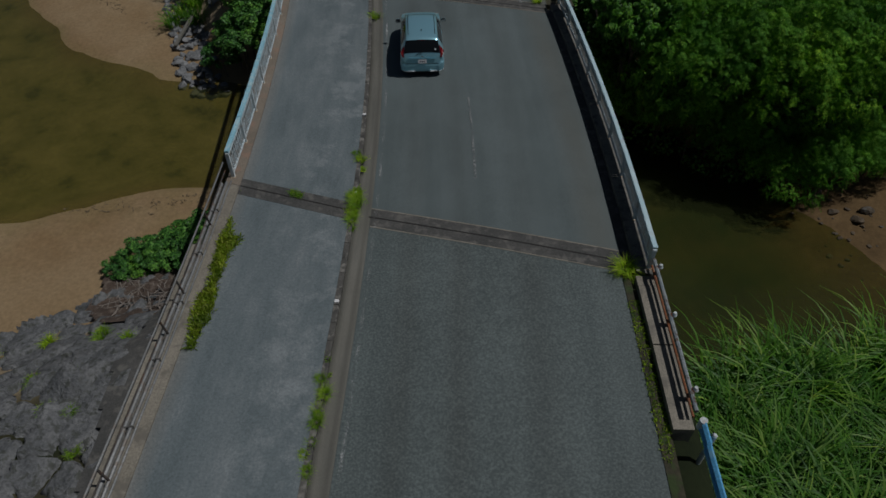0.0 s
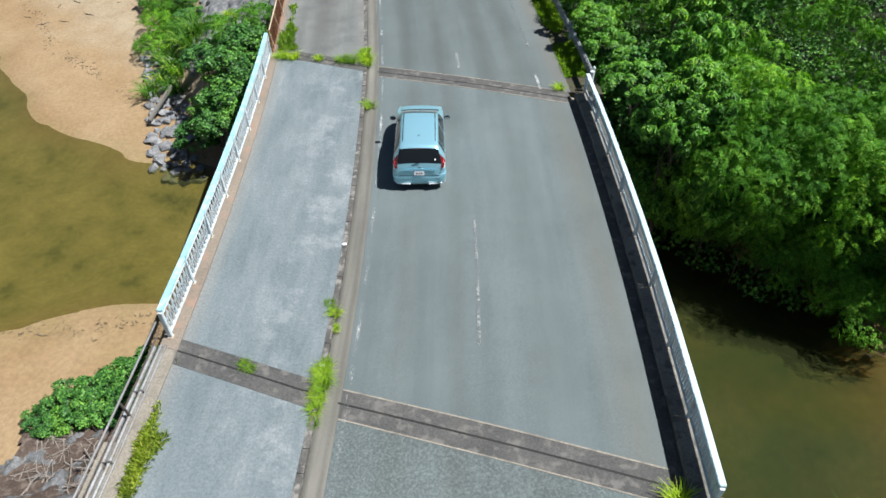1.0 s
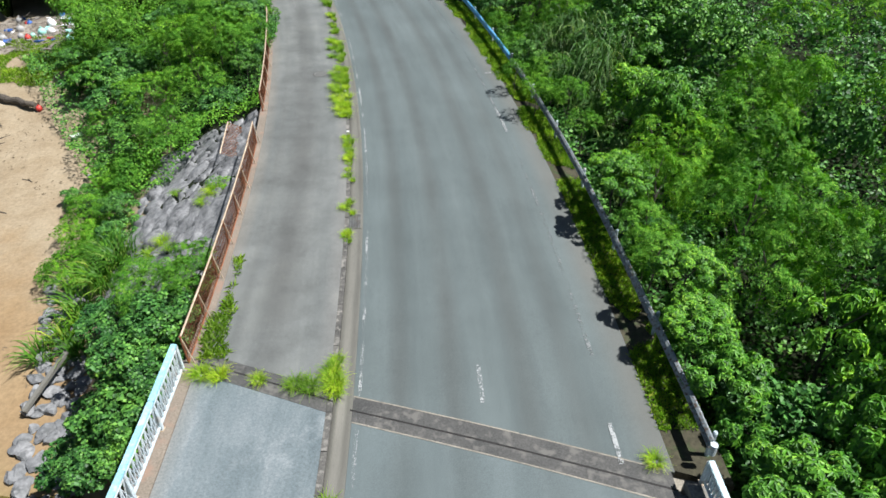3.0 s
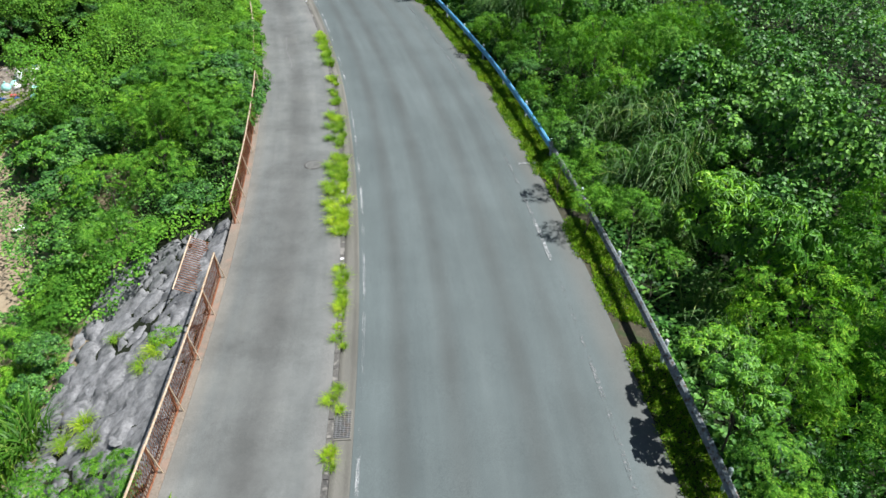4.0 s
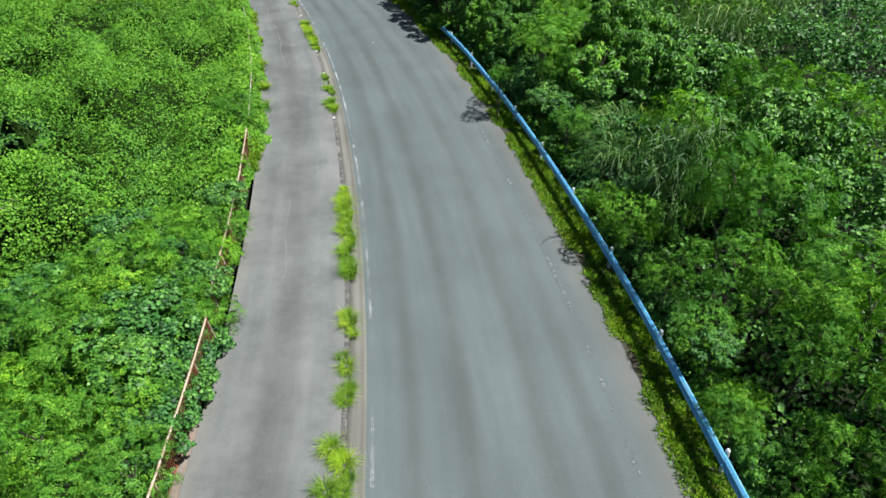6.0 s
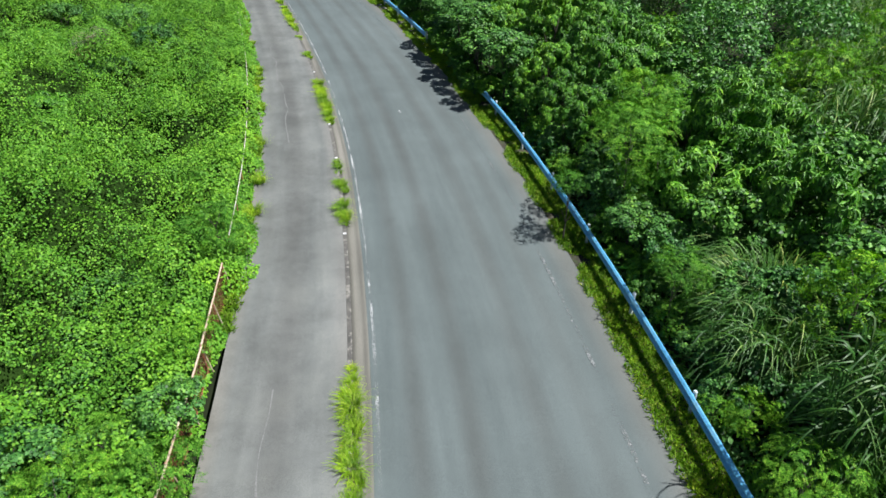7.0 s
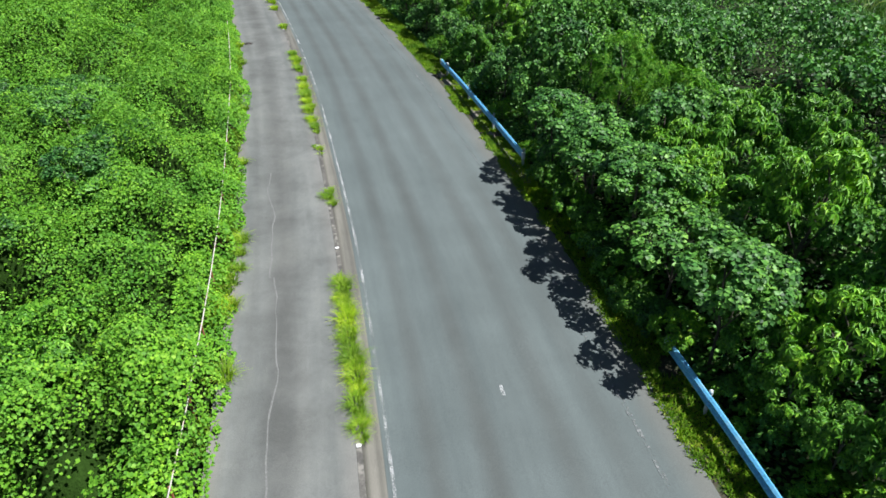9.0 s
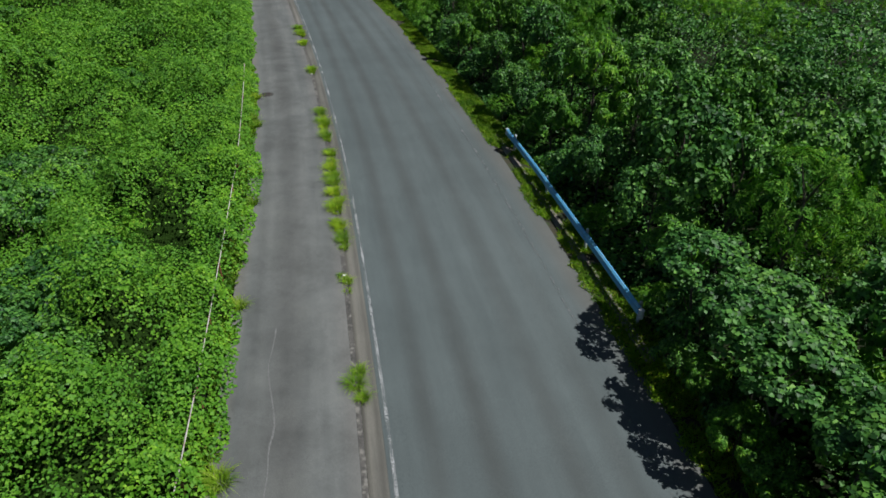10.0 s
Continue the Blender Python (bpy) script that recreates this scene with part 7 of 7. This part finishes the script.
    for s in (-1, 1):
        for y in (-1.27, 1.3):
            w = part("wheel", rod_bm((s * 0.62, y, 0.3), (s * 0.835, y, 0.3), 0.3, None, 28), RUBBER, ob, "black tyre")
            part("rim", rod_bm((s * 0.83, y, 0.3), (s * 0.842, y, 0.3), 0.2, None, 20), CHROME, w, "silver rim")
            for k in range(5):
                a = 2 * math.pi * k / 5
                part("spoke", box_bm((0.012, 0.04, 0.17), (s * 0.846, y + math.sin(a) * 0.1, 0.3 + math.cos(a) * 0.1), 0.0, None, Matrix.Rotation(-a, 4, "X")), CHROME, w)
            part("wheel_arch", rod_bm((s * 0.6, y, 0.31), (s * 0.84, y, 0.31), 0.345, None, 28), BLACK, ob)
    return ob


hatchback = car()
hatchback.matrix_basis = pose(-0.92, 25.27, 0.03, 0, 0, 2.6) @ Matrix.Scale(1.01, 4)


# ---- beach: driftwood log and litter ----
log = thing("driftwood_log", "brown driftwood log lying on the sand", "log", at=pose(-29.4, 57.6, float(ground_z(-29.4, 57.6)) + 0.2, 0, 88, -22))
bm = bmesh.new()
bend = [Vector((0.05 * math.sin(2.1 * k), 0.06 * math.sin(1.3 * k + 1), -1.9 + 0.4 * k)) for k in range(10)]
for k, (p, q) in enumerate(zip(bend[:-1], bend[1:])):
    rod_bm(p, q, 0.29 - 0.012 * k, bm, 11, 0.278 - 0.012 * k + 0.015 * math.sin(3.3 * k))
part("trunk", bm, BARK, log)
part("root_stub", rod_bm((0, 0, 1.5), (0.35, 0.2, 2.1), 0.16, None, 8, 0.05), BARK, log)
part("broken_end", rod_bm((0, 0, 1.68), (0.02, 0.03, 1.84), 0.21, None, 10, 0.17), BARK, log, "splintered broken end")
LITTER = {"white": (0.7, 0.72, 0.72), "blue": (0.03, 0.12, 0.4), "red": (0.5, 0.05, 0.04), "turquoise": (0.3, 0.62, 0.55), "grey": (0.3, 0.3, 0.29)}
LITTER_MATS = {k: mottled("litter_" + k, c, tuple(min(1, q * 1.25) for q in c), None, 3, 20, 0.5, 0.2, 0.01) for k, c in LITTER.items()}


def litter(x, y, colour, shape, s):
    """A washed-up bottle, float or scrap of sheet."""
    z = float(ground_z(x, y))
    if shape == "bottle":
        ob = thing("plastic_bottle", colour + " plastic bottle washed up on the beach", "litter", "litter on the beach", at=pose(x, y, z + 0.08 * s, 90, 0, pick.uniform(0, 360)))
        part("body", rod_bm((0, 0, -0.22 * s), (0, 0, 0.15 * s), 0.11 * s, None, 12), LITTER_MATS[colour], ob)
        part("neck", rod_bm((0, 0, 0.15 * s), (0, 0, 0.3 * s), 0.1 * s, None, 12, 0.04 * s), LITTER_MATS[colour], ob)
    elif shape == "float":
        ob = thing("fishing_float", colour + " plastic fishing float on the beach", "litter", "litter on the beach", at=pose(x, y, z + 0.2 * s))
        bm = bmesh.new()
        bmesh.ops.create_uvsphere(bm, u_segments=14, v_segments=8, radius=0.25 * s)
        part("shell", bm, LITTER_MATS[colour], ob, smooth=True)
        part("lug", rod_bm((0, 0, 0.22 * s), (0, 0, 0.34 * s), 0.05 * s, None, 8), LITTER_MATS[colour], ob)
    else:
        ob = thing("foam_scrap", colour + " scrap of sheet and foam on the beach", "litter", "litter on the beach", at=pose(x, y, z + 0.1 * s, pick.uniform(-15, 15), pick.uniform(-15, 15), pick.uniform(0, 360)))
        part("slab", box_bm((0.6 * s, 0.4 * s, 0.12 * s), (0, 0, 0), 0.03), LITTER_MATS[colour], ob)
        part("torn_edge", box_bm((0.25 * s, 0.3 * s, 0.06 * s), (0.36 * s, 0, 0.03), 0.02), LITTER_MATS[colour], ob)


# grey driftwood and scraps heaped on sand under the litter
DEBRIS = mottled("bleached_debris", (0.2, 0.175, 0.14), (0.32, 0.29, 0.24), (0.12, 0.1, 0.08), 0.9, 9, 0.9, 0.6, 0.04)
hx, hy = np.meshgrid(np.arange(-40, -29.2, 0.3), np.arange(65.6, 73.4, 0.3))
hz = ground_z(hx, hy) + 0.04 + 0.18 * np.maximum(bumps(hx, hy, 1.3, 4), 0) + 0.05 * bumps(hx, hy, 0.4, 1)
hi_ = np.arange(hx.size).reshape(hx.shape)
hf = np.stack([hi_[:-1, :-1], hi_[:-1, 1:], hi_[1:, 1:], hi_[1:, :-1]], -1).reshape(-1, 4)
thing("debris_bed", "bleached driftwood scraps and sand under the litter", "debris", kind="stuff", data=bulk_mesh("debris_bed", np.stack([hx.ravel(), hy.ravel(), hz.ravel()], 1), hf, DEBRIS, True))
dr = np.random.default_rng(44)
dx_, dy_ = dr.uniform(-39, -29.6, 420), dr.uniform(66, 73, 420)
da = unit(np.stack([dr.normal(size=420), dr.normal(size=420), dr.normal(size=420) * 0.12], 1))
dl = dr.uniform(0.3, 1.3, 420)
v, f = leaf_blades(np.stack([dx_, dy_, ground_z(dx_, dy_) + dr.uniform(0.12, 0.3, 420)], 1), da, np.tile([0.0, 0.0, 1.0], (420, 1)), dl, 0.03 + dl * 0.05, 0.4, 0.0)
joined_leaves("driftwood_sticks", "bleached grey driftwood sticks among the litter", [(v, f)], DEBRIS)
for k in range(70):
    x, y = pick.uniform(-38, -30), pick.uniform(67, 73.2)
    litter(x, y, pick.choice(("white", "white", "grey", "blue", "red", "turquoise", "grey")), pick.choice(("bottle", "float", "scrap", "scrap")), pick.uniform(0.6, 1.3))
for x, y, c, sh in ((-27.6, 59.6, "white", "scrap"), (-26.6, 58.2, "grey", "bottle"), (-23.6, 54.0, "white", "scrap"), (-27.0, 60.4, "blue", "bottle"), (-20.6, 49.6, "white", "bottle")):
    litter(x, y, c, sh, 0.9)
for k in range(40):
    x, y = pick.uniform(-33, -18), pick.uniform(45, 60)
    a = pick.uniform(0, 6.28)
    if y > 45 + (-18.6 - x) * 1.15:
        continue
    z = float(ground_z(x, y))
    me = bpy.data.meshes.new("stick")
    bm = rod_bm((-0.3, 0, 0), (0.1, 0.06, 0.02), 0.02, None, 6)
    rod_bm((0.1, 0.06, 0.02), (0.4, 0.0, 0.05), 0.017, bm, 6, 0.008)
    bm.to_mesh(me)
    bm.free()
    me.materials.append(BARK)
    thing("stick", "dark driftwood stick on the sand", "stick", "sticks on the beach", data=me, at=pose(x, y, z + 0.01, 0, 0, math.degrees(a)) @ Matrix.Scale(pick.uniform(0.7, 1.6), 4))

litter(-27.5, 56.9, "red", "float", 0.8)
# grass at the back of the beach
br = np.random.default_rng(52)
n = 26000
gx3, gy3 = br.uniform(-42, -26.5, n), br.uniform(59.6, 68.4, n)
ok = (bumps(gx3, gy3, 2.2, 3) + 0.5 * bumps(gx3, gy3, 0.7, 2) > -0.75 + 0.9 * smooth(62.0, 59.6, gy3) + 0.6 * smooth(66.0, 68.4, gy3)) & ~((gx3 > -28.5) & (gy3 < 61.5))
gx3, gy3 = gx3[ok], gy3[ok]
n = len(gx3)
gu = unit(np.stack([br.normal(size=n) * 0.9, br.normal(size=n) * 0.9, np.ones(n)], 1))
gl3 = br.uniform(0.12, 0.3, n)
v, f = leaf_blades(np.stack([gx3, gy3, ground_z(gx3, gy3)], 1), gu, unit(np.cross(gu, br.normal(size=(n, 3)))), gl3, 0.03 + gl3 * 0.12, 0.1, 0.3)
joined_leaves("beach_grass", "bright green grass at the back of the beach", [(v, f)], LEAF_WEED)


# ---- brown soil and dark apron beside the near abutment ----
BROWN_SOIL = mottled("brown_leaf_litter", (0.05, 0.036, 0.028), (0.095, 0.07, 0.054), (0.13, 0.105, 0.085), 1.2, 14, 0.95, 0.7, 0.05)


def cover(name, label, category, x0, x1, y0, y1, test, lift, lump, material):
    """A sheet laid over the ground where test holds."""
    cx_, cy_ = np.meshgrid(np.arange(x0, x1, 0.14), np.arange(y0, y1, 0.14))
    cz_ = ground_z(cx_, cy_) + lift + lump * bumps(cx_, cy_, 0.7, 3) + 0.4 * lump * bumps(cx_, cy_, 0.3, 1)
    ci = np.arange(cx_.size).reshape(cx_.shape)
    good = test(cx_, cy_)
    cq = np.stack([ci[:-1, :-1], ci[:-1, 1:], ci[1:, 1:], ci[1:, :-1]], -1)[good[:-1, :-1] & good[1:, 1:]]
    thing(name, label, category, kind="structure", data=bulk_mesh(name, np.stack([cx_.ravel(), cy_.ravel(), cz_.ravel()], 1), cq, material))


cover("soil_patch", "dark brown soil and leaf litter behind the rocks", "soil", -13.6, -9.0, 13.8, 18.6, lambda x, y: ((x + 11.2) / 2.1) ** 2 + ((y - 15.5) / 2.2) ** 2 + 0.35 * bumps(x, y, 0.8, 2) < 1, 0.26, 0.08, BROWN_SOIL)
cover("apron", "dark stained concrete apron below the footway", "apron", -10.6, -6.8, 5.0, 14.6, lambda x, y: (offset_of(x, y)[0] < -3.95) & (x > -9.9 + 0.12 * bumps(x, y, 0.9, 2) + 0.12 * np.clip(10.5 - y, 0, 9)), 0.34, 0.012, DARK_CONCRETE)
for x, y, rad, top in ((-12.3, 16.9, 0.7, -4.2), (-11.7, 17.1, 0.8, -4.0), (-11.0, 17.3, 0.9, -3.8), (-10.4, 17.6, 1.0, -3.6), (-9.7, 17.8, 1.0, -3.3), (-9.1, 17.5, 1.0, -3.0), (-8.6, 17.6, 0.9, -2.7)):
    tree(x, y, top, rad, "round", 0.8, "below the bridge on the rocks")
for st, o in ((66.5, 11.6), (68.3, 12.4), (70.0, 11.4), (71.8, 12.2), (73.6, 11.7), (75.4, 12.6)):
    x, y, zr = place(st, o)
    tree(x, y, zr + pick.uniform(1.8, 2.6), pick.uniform(1.1, 1.4), pick.choice(("round", "feather")), 0.9)
pr = random.Random(71)
spots = [(pr.uniform(15.2, 20.5), pr.uniform(16.8, 22.4)) for _ in range(46)]
rock_field("shore_stones", "small muddy stones strewn over the brown river shore", [s_ for s_ in spots if s_[0] + 0.3 * (s_[1] - 17) > 16.0], 0.1, 0.34, 0.7, BROWN_ROCKS)

# lit shrubs, reeds and a feathery crown behind the guard rail on the bend
for x, y, top, rad, kind in ((-4.3, 80.2, 3.0, 1.0, "round"), (-3.8, 80.7, 3.2, 1.2, "round"), (-3.1, 79.4, 3.1, 1.3, "round"), (-1.8, 81.7, 3.3, 1.4, "round"), (-0.5, 83.0, 3.3, 1.5, "round"), (-0.3, 81.0, 3.2, 1.3, "round"),
                             (-2.8, 78.3, 2.8, 1.2, "round"), (0.8, 84.6, 3.4, 1.5, "round"), (-0.4, 84.8, 3.4, 1.4, "round"), (-3.4, 85.0, 5.6, 1.5, "feather"), (-4.6, 84.6, 5.2, 1.3, "feather"), (-2.2, 86.0, 5.4, 1.4, "feather")):
    tree(x, y, top, rad, kind, 0.85)
for k in range(26):
    st, o = 75.5 + 9.5 * pr.random(), 12.2 + 6.0 * pr.random()
    x, y, zr = place(st, o)
    tree(x, y, zr + pr.uniform(2.7, 3.9), pr.uniform(1.0, 1.5), "round", 0.85)
for k in range(20):
    x, y = -1.1 + 1.8 * pr.random(), 75.6 + 3.2 * pr.random()
    plant(x, y, float(ground_z(x, y)) + 0.3, BEND_REED, pr.uniform(1.8, 2.5), "reed_clump", "tall arching green reed grass behind the guard rail", "grass", "reed grass on the banks")
for k in range(110):
    y = 94 + 34 * pr.random()
    x = 4.5 + 0.28 * (y - 96) + 6.0 * pr.random()
    cane(x, y, float(right_top(np.array(x), np.array(y))) - pr.uniform(0.6, 1.8))
